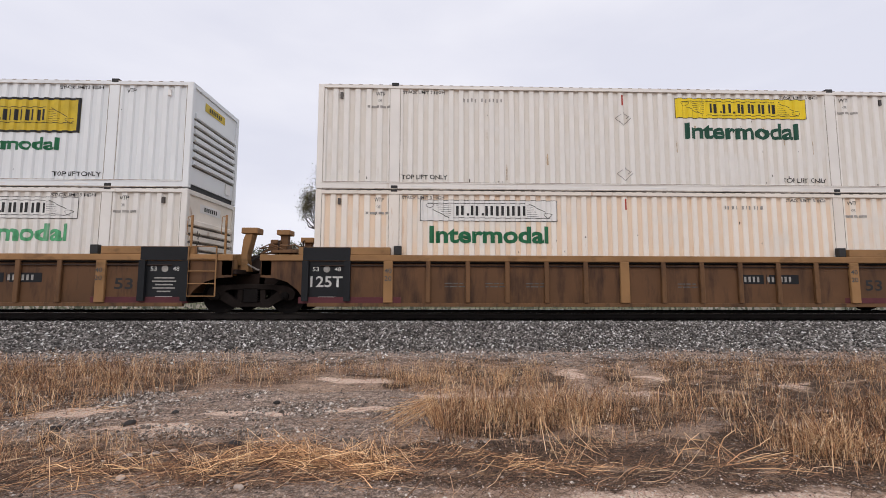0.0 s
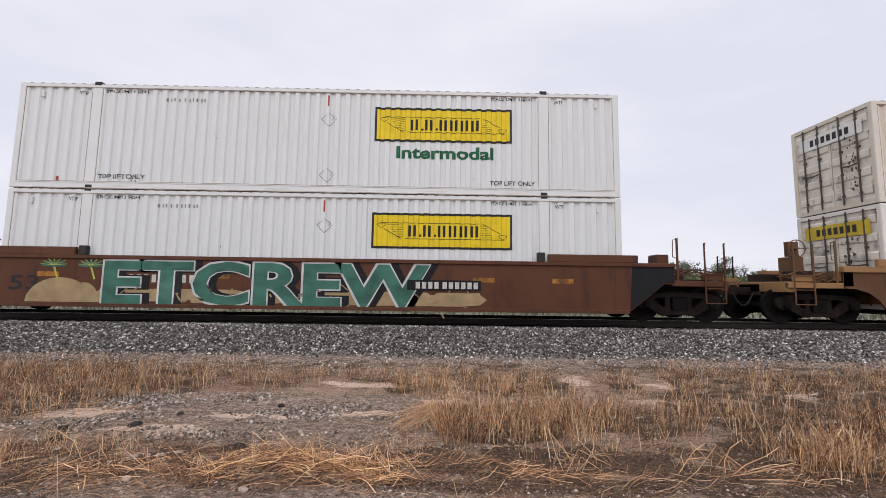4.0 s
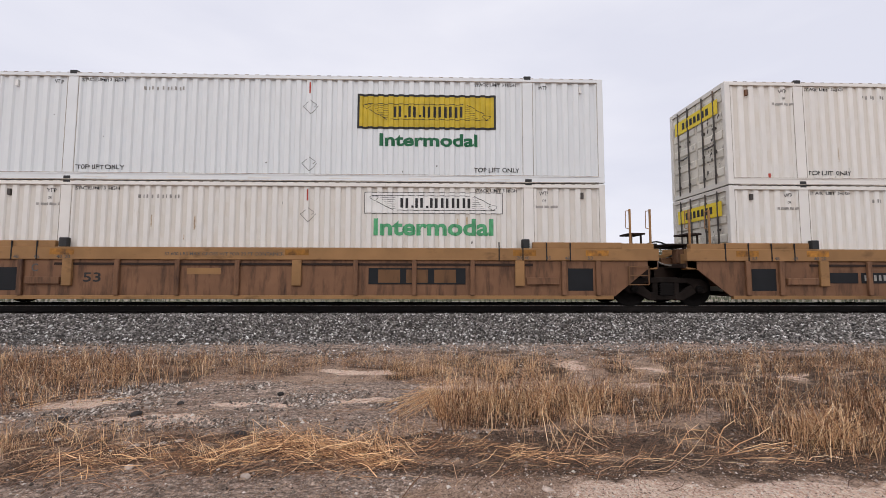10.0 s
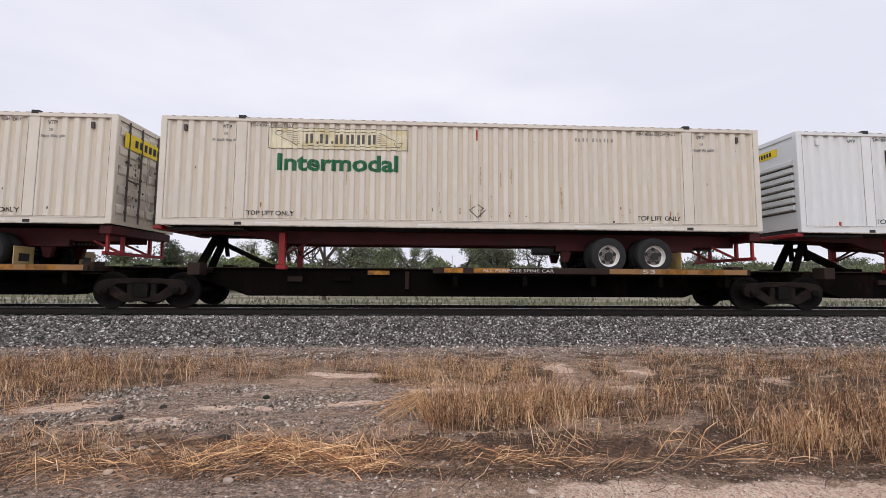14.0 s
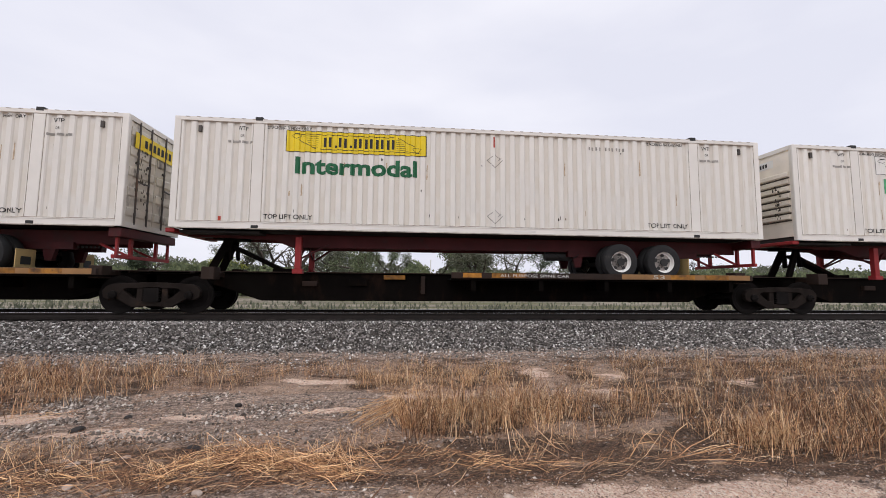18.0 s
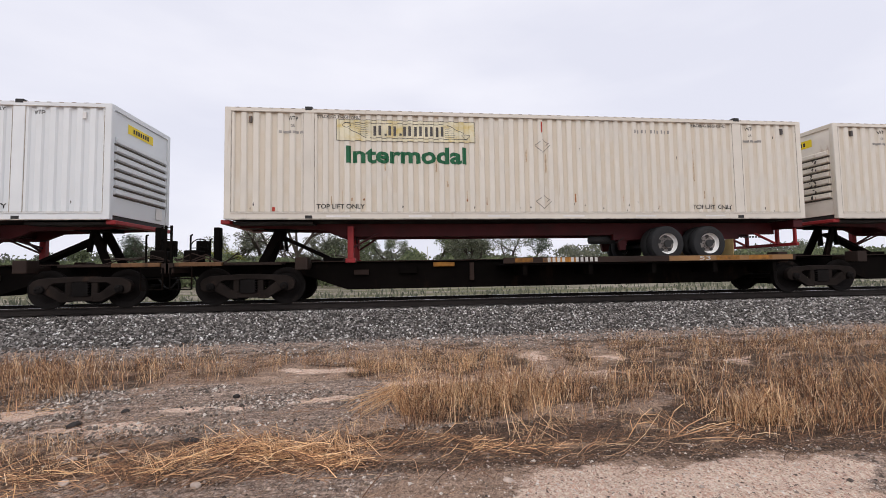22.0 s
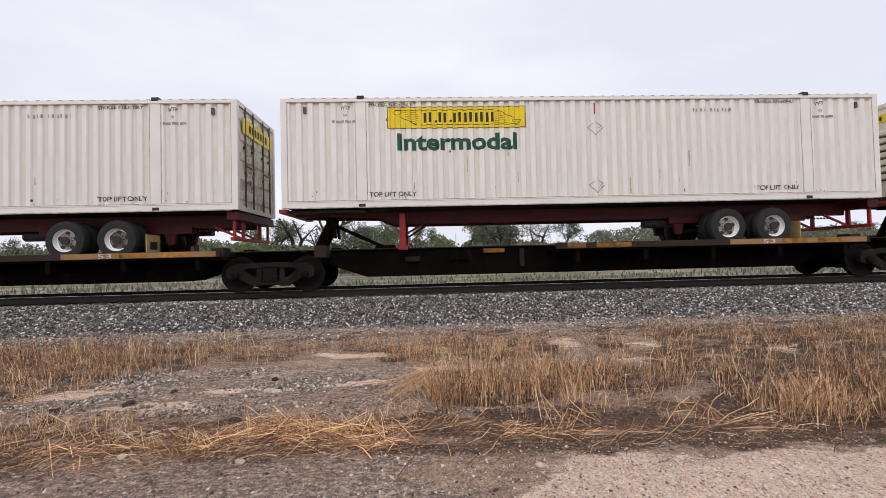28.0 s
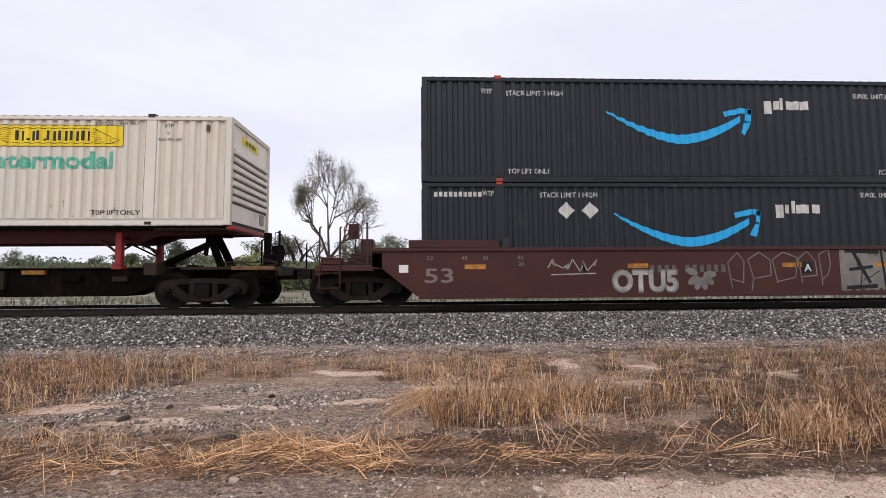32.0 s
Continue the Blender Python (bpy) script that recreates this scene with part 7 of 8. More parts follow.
# stacked boxes: place along the train, then for upper and lower paint, doors, sign, word
STACKS = (
    (-22.55, ("clean", "L", "framed_gold", I_GREEN), ("plain", "L", "white", I_FADED)),
    (-3.08, ("plain", "L", "yellow", I_DARK), ("rusty", "R", "white", I_GREEN)),
    (20.31, ("worn", "L", "faded", I_GREEN), ("clean", "L", "framed", None)),
    (39.76, ("plain", "L", "yellow", I_DARK), ("rusty", "L", "yellow", I_DARK)),
    (59.21, ("clean", "L", "framed", I_GREEN), ("clean", "L", "framed", None)),
    (82.44, ("cream", "L", "part", I_FADED), ("plain", "L", "gold", I_DARK)),
    (101.92, ("worn", "L", "faded", I_DARK), ("cream", "L", "part", I_TEAL)),
    (121.39, ("clean", "L", "framed", I_GREEN), ("plain", "L", "white", I_GREEN)),
    (144.76, ("plain", "L", "yellow", I_DARK), ("clean", "L", "framed", None)),
    (164.29, ("clean", "L", "framed_gold", I_GREEN), ("plain", "L", "white", I_FADED)),
    (183.82, ("plain", "L", "yellow", I_GREEN), ("plain", "L", "yellow", I_GREEN)),
)
SAY = {"clean": "clean white", "plain": "off-white", "cream": "cream-white", "worn": "dingy scraped white", "rusty": "rust-streaked white"}
SAYS = {"framed": "black-framed yellow panel", "framed_gold": "black-framed golden panel", "yellow": "yellow panel", "gold": "golden panel", "faded": "bleached yellow panel", "part": "half-peeled pale panel", "white": "white outlined panel"}
for x0, upper, lower in STACKS:
    for z, (paint, doors, sign, word), where in ((HIGH, upper, "stacked on another"), (LOW, lower, "in a well car")):
        at = AT_L if (x0 == -3.08 and z == LOW) else AT_R
        place_container(x0, z, paint, doors, sign, at, word, f"{SAY[paint]} container with {SAYS[sign]}, {where}")


# ---- spine cars with containers on road chassis ----
def spine_car(ends, platform_at, label):
    """A spine car unit, x from the left end of its box; platform_at: 'R' or 'L', where the trailer's wheels stand."""
    car = thing("spine_car", label, "railcar", "cars of the train")
    L = C_LEN
    a = -0.95 if ends[0] == "joint" else -1.35
    b = L + 0.40 if ends[1] == "joint" else L + 1.35
    ta = -0.40 if ends[0] == "joint" else 0.52
    tb = L + 0.69 if ends[1] == "joint" else L - 0.75
    za, zb = 0.30, 1.06
    outline = [(a, 0.72), (ta + 1.25, 0.70), (ta + 2.4, za), (tb - 2.4, za), (tb - 1.25, 0.70), (b, 0.72), (b, zb - 0.04), (tb - 1.0, zb), (ta + 1.0, zb), (a, zb - 0.04)]
    bm = bmesh.new()
    prism(bm, outline, -0.36, 0.36)
    part("spine", bm, SPINE, car, "deep sooty centre sill", bevel=0.02)
    part("spine_flange", boxes((a + 0.2, b - 0.2, -0.46, 0.46, zb, zb + 0.03)), SPINE_RUST, car, "top flange of the sill", bevel=0.006)
    lo, hi = (7.1, 15.7) if platform_at == "R" else (L - 15.7, L - 7.1)
    part("wheel_platform", boxes((lo, hi, -1.28, -0.40, 0.90, 0.94), (lo, hi, 0.40, 1.28, 0.90, 0.94)), SPINE, car, "deck for trailer wheels")
    for sign in (-1, 1):
        y0, y1 = sorted((sign * 1.34, sign * 1.26))
        beam_ = part("edge_beam", boxes((lo, hi, y0, y1, 0.94, 1.10)), SPINE_RUST, car, "dark edge beam with amber strips", bevel=0.008)
        rng = random.Random(round(lo * 7 + sign))
        if sign < 0:
            x = lo + 0.3
            while x < hi - 0.7:
                w = rng.uniform(0.45, 1.1)
                if rng.random() < 0.55:
                    part("reflector", boxes((x, x + w, y0 - 0.006, y0 + 0.004, 0.965, 1.085)), AMBER, beam_, "amber reflector")
                x += w + rng.uniform(0.2, 0.9)
            far_end = (hi - 3.9, hi - 0.1) if platform_at == "R" else (lo + 0.1, lo + 3.9)
            part("ochre_panel", boxes((far_end[0], far_end[1], y0 - 0.003, y0 + 0.004, 0.955, 1.092)), TAN_TOP, beam_, "ochre painted stretch")
        for k in range(5):
            x = lo + 0.6 + k * (hi - lo - 1.2) / 4
            bm = bmesh.new()
            prism(bm, [(x - 0.06, 0.92), (x + 0.06, 0.92), (x + 0.06, 0.62), (x - 0.06, 0.62)], sign * 0.36, sign * 1.25)
            part("outrigger", bm, SPINE, car, "cross arm")
    # small fittings along the sill
    for x, w, z0, z1, mat in ((3.3, 0.4, 0.70, 0.84, SPINE_RUST), (4.6, 0.5, 0.72, 0.90, SPINE), (5.6, 0.6, 0.90, 1.02, AMBER), (6.4, 0.12, 0.5, 1.0, SPINE_RUST)):
        x = x if platform_at == "R" else L - x
        part("sill_fitting", boxes((x - w / 2, x + w / 2, -0.46, -0.36, z0, z1)), mat, car, "small fitting on the sill", bevel=0.008)
    # hitch stand under the king pin
    s = 1 if platform_at == "R" else -1
    hx = 1.05 if platform_at == "R" else L - 1.05
    bm = bmesh.new()
    for yy in (-0.32, 0.32):
        beam(bm, (hx - s * 0.42, yy, zb), (hx, yy * 0.7, 1.98), 0.09, 0.20)
        beam(bm, (hx + s * 0.08, yy * 0.8, zb + 0.35), (hx + s * 0.02, yy * 0.7, 1.95), 0.07, 0.14)
    beam(bm, (hx + s * 0.05, 0, 1.78), (hx + s * 1.45, 0, zb + 0.06), 0.34, 0.10)
    box(bm, hx - 0.34, hx + 0.34, -0.46, 0.46, 1.96, 2.07)
    box(bm, min(hx + s * 1.2, hx + s * 1.75), max(hx + s * 1.2, hx + s * 1.75), -0.3, 0.3, zb, zb + 0.12)
    part("hitch_stand", bm, SPINE, car, "black folding hitch stand", bevel=0.01)
    # corner blocks beside the trucks
    for x, e in ((ta, ends[0]), (tb, ends[1])):
        inward = 1 if x < L / 2 else -1
        for sign in (-1, 1):
            xx = x + inward * 1.32
            bm = boxes((xx - 0.16, xx + 0.16, min(sign * 0.75, sign * 1.12), max(sign * 0.75, sign * 1.12), 0.86, 1.18))
            box(bm, xx - 0.12, xx + 0.12, min(sign * 0.3, sign * 0.8), max(sign * 0.3, sign * 0.8), 0.92, 1.05)
            part("jacking_pad", bm, SPINE_RUST, car, "rusty block beside the truck", bevel=0.015)
        part("end_deck", boxes((x - 0.75, x + 0.75, -0.78, 0.78, 1.00, 1.06)), SPINE_RUST, car, "narrow deck over the truck", bevel=0.01)
    for x, s2, e in ((a, -1, ends[0]), (b, 1, ends[1])):
        if e == "coupler":
            coupler(car, x, s2)
            part("end_sill", boxes((min(x, x - s2 * 0.18), max(x, x - s2 * 0.18), -1.25, 1.25, 0.82, 1.06)), SPINE_RUST, car, "end sill", bevel=0.012)
            loop_post(car, x - s2 * 0.10, -1.2, 0.95, 2.0, SPINE)
            grab_posts(car, [x - s2 * 0.55], -1.2, 0.95, 1.75, SPINE)
            grab_posts(car, [x - s2 * 0.10], 1.2, 0.95, 1.85, SPINE)
            brake_wheel(car, x - s2 * 0.45, -0.5, 1.48, SPINE)
            ladder(car, x - s2 * 0.62, x - s2 * 0.12, -1.27, 0.42, 0.95, 3, SPINE)
            part("valve_box", boxes((min(x - s2 * 0.25, x - s2 * 0.62), max(x - s2 * 0.25, x - s2 * 0.62), -0.95, -0.55, 1.06, 1.40)), SPINE, car, "dark valve box", bevel=0.03)
            part("retainer_post", boxes((min(x - s2 * 0.70, x - s2 * 0.86), max(x - s2 * 0.70, x - s2 * 0.86), -0.30, -0.10, 1.06, 2.05)), SPINE, car, "thick dark upright", bevel=0.02)
            pipes(car, x - s2 * 0.1, x - s2 * 1.6, -0.95, 1.12, SPINE_RUST, 3)
            part("side_ledge", boxes((min(x - s2 * 0.2, x - s2 * 1.3), max(x - s2 * 0.2, x - s2 * 1.3), -1.26, -1.12, 0.98, 1.08)), TAN, car, "worn ochre ledge", bevel=0.01)
    truck(car, ta)
    if ends[1] == "coupler":
        truck(car, tb)
    return car


def spine_writing(car, platform_at, style):
    y = -1.348
    lo = 7.1 if platform_at == "R" else C_LEN - 15.7
    write("53", WHITE_INK, car, lo + 5.6, y, 0.97, 0.34, 0.11, 0.01)
    if style == "number":
        bars(car, WHITE_INK, lo + 1.2, y, 0.965, (0.08, 0.08, 0.08, 0.08, 0.0, 0.0, 0.08, 0.08, 0.08, 0.08, 0.08, 0.08), 0.12, 0.055, label="pale number bars")
    elif style == "words":
        write("ALL PURPOSE SPINE CAR", WHITE_INK, car, lo + 1.3, y, 0.985, 1.9, 0.08, 0.005)


# chassis: heights from the box's base down to the tyres' foot at -1.15
def chassis_proto():
    c = thing("chassis", "dark red tandem-axle container chassis under a container", "trailer", "chassis on the spine cars")
    foot = RAIL + 0.94 - 2.905
    for y in (-0.46, 0.46):
        bm = bmesh.new()
        prism(bm, [(0.1, -0.02), (0.1, -0.12), (2.3, -0.18), (2.8, -0.38), (15.9, -0.38), (15.9, -0.02)], y - 0.05, y + 0.05)
        part("frame_rail", bm, CHASSIS_RED, c, bevel=0.01)
    bm = boxes((-0.10, 0.12, -1.22, 1.22, -0.095, 0.01))
    part("front_bolster", bm, CHASSIS_BRIGHT, c, "bright red front bolster", bevel=0.015)
    bm = boxes((15.82, 16.12, -1.22, 1.22, -0.24, -0.01))
    part("rear_bolster", bm, CHASSIS_RED, c, "red rear bolster", bevel=0.015)
    for x in (3.0, 5.0, 7.0, 9.0, 11.0):
        part("cross_member", boxes((x - 0.05, x + 0.05, -0.42, 0.42, -0.30, -0.08)), CHASSIS_RED, c)
    bm = boxes((0.12, 2.1, -1.0, 1.0, -0.075, -0.005))
    part("kingpin_plate", bm, BLACK_STEEL, c, "dark king pin plate", bevel=0.008)
    for y in (-0.82, 0.82):
        bm = bmesh.new()
        box(bm, 2.98, 3.14, y - 0.07, y + 0.07, -0.98, -0.12)
        box(bm, 2.93, 3.19, y - 0.11, y + 0.11, -1.10, -0.98)
        part("landing_leg", bm, CHASSIS_BRIGHT, c, "bright red landing leg", bevel=0.01)
    bm = bmesh.new()
    beam(bm, (3.06, -0.8, -0.55), (3.06, 0.8, -0.22), 0.05, 0.05)
    for y in (-0.8, 0.8):
        beam(bm, (3.1, y, -0.70), (3.85, y * 0.6, -0.25), 0.04, 0.05)
        beam(bm, (3.1, y, -0.66), (3.1, y * 0.2, -0.30), 0.04, 0.05)
    part("leg_brace", bm, CHASSIS_RED, c)
    # slider frame, hangers
    bm = boxes((10.6, 14.6, -0.60, -0.40, -0.52, -0.34), (10.6, 14.6, 0.40, 0.60, -0.52, -0.34))
    for x in (10.9, 12.45, 14.0):
        for y in (-0.5, 0.5):
            prism(bm, [(x - 0.16, -0.5), (x + 0.16, -0.5), (x + 0.08, -0.82), (x - 0.08, -0.82)], y - 0.06, y + 0.06)
    part("slider", bm, CHASSIS_RED, c, "suspension slider and hangers")
    bm = bmesh.new()
    for k in range(16):
        box(bm, 14.0 + k * 0.10, 14.05 + k * 0.10, -0.47, -0.45, -0.48, -0.43)
    part("slider_rack", bm, BLACK_STEEL, c, "row of slider pin holes")
    for x in (11.83, 13.10):
        bm = bmesh.new()
        rod(bm, (x, -1.05, foot + 0.5), (x, 1.05, foot + 0.5), 0.07, 10)
        axle = part("axle", bm, BLACK_STEEL, c, "black axle")
        for sign in (-1, 1):
            for y in (1.14, 0.82):
                bm = bmesh.new()
                lathe(bm, [(0.29, -0.13), (0.40, -0.14), (0.475, -0.12), (0.50, -0.07), (0.50, 0.07), (0.475, 0.12), (0.40, 0.14), (0.29, 0.13)], (x, sign * y, foot + 0.5), 36, capped=False)
                part("tyre", bm, RUBBER, axle, "worn black tyre", smooth=True)
            bm = bmesh.new()
            yy = sign * 1.14
            lathe(bm, [(r, sign * d) for r, d in ((0.295, 0.13), (0.285, 0.10), (0.265, 0.04), (0.232, 0.03))], (x, yy, foot + 0.5), 32, capped=False)
            part("rim", bm, RIM, axle, "dirty white steel rim", smooth=True)
            bm = bmesh.new()
            lathe(bm, [(r, sign * d) for r, d in ((0.234, 0.030), (0.20, 0.02), (0.12, 0.045), (0.11, 0.08), (0.05, 0.09))], (x, yy, foot + 0.5), 32, capped=False)
            part("wheel_disc", bm, RIM_DARK, axle, "grimy wheel centre", smooth=True)
            bm = bmesh.new()
            for k in range(5):
                ang = 2 * math.pi * k / 5 + 0.3
                lathe(bm, [(0.056, -0.002), (0.056, 0.006)], (x + 0.20 * math.cos(ang), yy + sign * 0.031, foot + 0.5 + 0.20 * math.sin(ang)), 12)
            for k in range(10):
                ang = 2 * math.pi * k / 10
                rod(bm, (x + 0.135 * math.cos(ang), yy + sign * 0.035, foot + 0.5 + 0.135 * math.sin(ang)), (x + 0.135 * math.cos(ang), yy + sign * 0.065, foot + 0.5 + 0.135 * math.sin(ang)), 0.014, 6)
            rod(bm, (x, yy + sign * 0.05, foot + 0.5), (x, yy + sign * 0.13, foot + 0.5), 0.105, 14)
            part("hub", bm, BLACK_STEEL, axle, "dark hub, nuts and hand holes")
    for sign in (-1, 1):
        bm = bmesh.new()
        box(bm, 13.82, 13.84, min(sign * 0.72, sign * 1.26), max(sign * 0.72, sign * 1.26), foot + 0.10, foot + 0.62)
        part("mud_flap", bm, FLAP, c, "buff mud flap")
        bm = bmesh.new()
        plate_y = sorted((sign * 0.85, sign * 1.13))
        box(bm, 13.842, 13.846, plate_y[0], plate_y[1], foot + 0.24, foot + 0.44)
        part("flap_mark", bm, INK, c)
    bm = bmesh.new()
    for y in (-0.55, 0.55):
        beam(bm, (15.95, y, -0.22), (15.95, y, -0.72), 0.07, 0.10)
        beam(bm, (15.2, y, -0.36), (15.9, y, -0.68), 0.05, 0.06)
    beam(bm, (15.95, -1.2, -0.72), (15.95, 1.2, -0.72), 0.09, 0.09)
    for y in (-1.1, 1.1):
        beam(bm, (15.97, y, -0.24), (15.97, y, -0.70), 0.06, 0.08)
    part("rear_guard", bm, CHASSIS_BRIGHT, c, "red rear guard bar", bevel=0.006)
    bm = bmesh.new()
    rod(bm, (10.0, -0.30, -0.50), (10.75, -0.30, -0.50), 0.13, 14)
    part("air_tank", bm, BLACK_STEEL, c, "black air tank", smooth=True)
    bm = bmesh.new()
    last = None
    for i in range(8):
        p = (10.2 + 0.1 * i, -0.62, -0.45 - 0.18 * math.sin(math.pi * i / 7))
        if last:
            rod(bm, last, p, 0.012, 5)
        last = p
    part("brake_hose", bm, RUBBER, c, "hanging brake hose")
    c.matrix_basis = pose(0, -60, 0)
    return c


CHASSIS = chassis_proto()
# place along the train, paint, sign, word, how the car is marked; a trailing True: the trailer faces the other way
SPINES = (
    (204.74, "cream", "faded", I_DARK, "number", 0, "L"), (221.97, "cream", "yellow", I_DARK, "", 0, ""), (239.21, "cream", "faded", I_GREEN, "words", 0, ""), (256.47, "clean", "framed", I_GREEN, "", 0, ""), (274.55, "plain", "yellow", I_GREEN, "number", 1, "R"),
    (293.37, "plain", "yellow", I_GREEN, "", 0, "L"), (310.60, "plain", "yellow", I_GREEN, "words", 0, ""), (327.84, "plain", "white", I_FADED, "", 0, ""), (345.06, "plain", "yellow", I_DARK, "", 0, ""), (363.19, "clean", "framed", I_GREEN, "number", 1, "R"),
    (381.97, "cream", "part", I_GREEN, "number", 0, "L"), (399.21, "cream", "yellow", I_DARK, "", 0, ""), (416.45, "cream", "yellow", I_DARK, "words", 0, ""), (433.71, "worn", "gold", I_DARK, "", 0, ""), (451.84, "cream", "yellow", I_GREEN, "number", 1, "R"),
    (470.58, "plain", "yellow", I_DARK, "number", 0, "L"), (487.83, "plain", "yellow", I_DARK, "", 0, ""), (505.08, "plain", "yellow", I_DARK, "words", 0, ""), (522.30, "plain", "yellow", I_DARK, "", 0, ""), (540.45, "cream", "yellow", I_TEAL, "number", 1, "R"),
)
for x0, paint, sign, word, style, turned, end in SPINES:
    car = spine_car(("coupler" if end == "L" else "joint", "coupler" if end == "R" else "joint"), "L" if turned else "R", "sooty dark spine car with a wheel platform edged in amber")
    spine_writing(car, "L" if turned else "R", style)
    ROLLING.append((car, x0, RAIL))
    trailer = copy_thing(CHASSIS, pose(0, 0, 0))
    ROLLING.append((trailer, x0 + (C_LEN if turned else 0), TOFC_Z, turned))
    place_container(x0, TOFC_Z, paint, "L" if turned else "R", sign, AT_R if turned else AT_L, word, f"{SAY[paint]} container with {SAYS[sign]}, on a chassis")


# ---- the two dark boxes at the end of the clip ----
def swoosh(c, x, z, wide):
    """A curved stroke that swells towards its middle and ends in an arrow head, as a plain shape."""
    bm = bmesh.new()
    n = 24
    y = PAINTED - 0.004
    up, down = [], []
    for i in range(n + 1):
        f = i / n
        px, pz = x + wide * f, z + (0.78 * ((0.55 - f) / 0.55) ** 1.6 if f < 0.55 else 0.58 * ((f - 0.55) / 0.45) ** 1.8)
        t = 0.025 + 0.105 * math.sin(math.pi * 0.80 * f)
        up.append(bm.verts.new((px, y, pz + t)))
        down.append(bm.verts.new((px, y, pz - t)))
    for i in range(n):
        bm.faces.new((down[i], down[i + 1], up[i + 1], up[i]))
    ex, ez = x + wide, z + 0.58
    for p, q in (((ex - 0.43, ez + 0.14), (ex + 0.10, ez + 0.25)), ((ex + 0.08, ez + 0.25), (ex + 0.32, ez + 0.19)), ((ex + 0.26, ez + 0.27), (ex + 0.22, ez - 0.10)), ((ex + 0.23, ez - 0.06), (ex + 0.07, ez - 0.42))):
        stroke(bm, p, q, 0.15, y - 0.002)
    part("curved_mark", bm, BLUE_INK, c, "sky blue curved arrow shape")


for z, dx, where, sx in ((HIGH, 0.0, "stacked on another", 6.6), (LOW, 0.0, "in a well car", 6.6)):
    c = copy_thing(container("dark", "L"), pose(0, 0, 0))
    tagged(c, f"dark slate container with blue curved mark, {where}")
    ROLLING.append((c, 561.57, z))
    y = PAINTED - 0.003
    write("TOP LIFT ONLY", WHITE_INK, c, 2.30, y, 0.24, 1.15, 0.14, 0.012)
    write("TOP LIFT ONLY", WHITE_INK, c, C_LEN - 3.5, y, 0.24, 1.15, 0.14, 0.012)
    x = 2.28 if z == HIGH else 3.15
    write("STACK LIMIT 3 HIGH", WHITE_INK, c, x, y, C_HIGH - 0.50 if z == HIGH else C_HIGH - 0.40, 1.55, 0.14, 0.012)
    write("STACK LIMIT 3 HIGH", WHITE_INK, c, 12.05, y, C_HIGH - 0.50 if z == HIGH else C_HIGH - 0.40, 1.45, 0.14, 0.012)
    write("WTP", WHITE_INK, c, 1.60, y, C_HIGH - 0.46 if z == HIGH else C_HIGH - 0.36, 0.30, 0.15, 0.012)
    if z == LOW:
        bars(c, WHITE_INK, 0.32, y, C_HIGH - 0.38, (0.09,) * 10, 0.13, 0.04, label="white number bars")
        diamond(c, 3.85, C_HIGH - 0.75, WHITE_INK, 0.23)
        diamond(c, 4.50, C_HIGH - 0.75, WHITE_INK, 0.23)
    else:
        diamond(c, 13.4, C_HIGH - 0.85, WHITE_INK, 0.30)
    swoosh(c, 5.02 if z == HIGH else 5.14, 1.20 if z == HIGH else 1.28, 3.75)
    bx = 9.5 if z == HIGH else 9.62
    for k, (w, h, drop) in enumerate(((0.22, 0.36, 0.12), (0.14, 0.24, 0), (0.09, 0.34, 0), (0.38, 0.24, 0), (0.24, 0.24, 0))):
        bars(c, WHITE_INK, bx, y, C_HIGH - 0.84 - drop, (w,), h, 0.03, name="bar", label="white bar")
        bx += w + 0.05
    # end wall marks
    bm = bmesh.new()
    for y0, y1, z0, z1 in ((-0.1, 0.75, 2.25, 2.42), (0.55, 0.85, 1.65, 1.85), (0.10, 0.40, 1.65, 1.85), (-0.95, -0.70, 1.15, 1.40)):
        bm.faces.new([bm.verts.new(p) for p in ((-0.008, y1, z0), (-0.008, y0, z0), (-0.008, y0, z1), (-0.008, y1, z1))])
    part("end_marking", bm, WHITE_INK, c, "white bars on the end wall")
    drape(c)
for proto in list(PROTO.values()) + [CHASSIS]:
    for o in (*proto.children_recursive, proto):
        bpy.data.objects.remove(o)
for o in (*TRUCK_PROTO.children_recursive, TRUCK_PROTO):
    bpy.data.objects.remove(o)


# ---- trees beyond the track ----
BARK = surface("grey bark", (0.075, 0.06, 0.05), 0.9, var=0.3, scale=6, bump=0.5)


def leaf_surface(name, a, b):
    return island_surface(name, ((0.0, a), (1.0, b)), 0.7, 3)


LEAVES = {
    "olive": leaf_surface("olive leaves", (0.055, 0.075, 0.034), (0.20, 0.23, 0.11)),
    "dull": leaf_surface("dull grey-green leaves", (0.070, 0.080, 0.054), (0.23, 0.235, 0.16)),
    "lime": leaf_surface("yellow-green leaves", (0.13, 0.16, 0.03), (0.40, 0.40, 0.08)),
    "dark": leaf_surface("dark evergreen needles", (0.024, 0.040, 0.022), (0.085, 0.11, 0.055)),
    "thin": leaf_surface("last autumn leaves", (0.08, 0.075, 0.03), (0.20, 0.17, 0.07)),
}


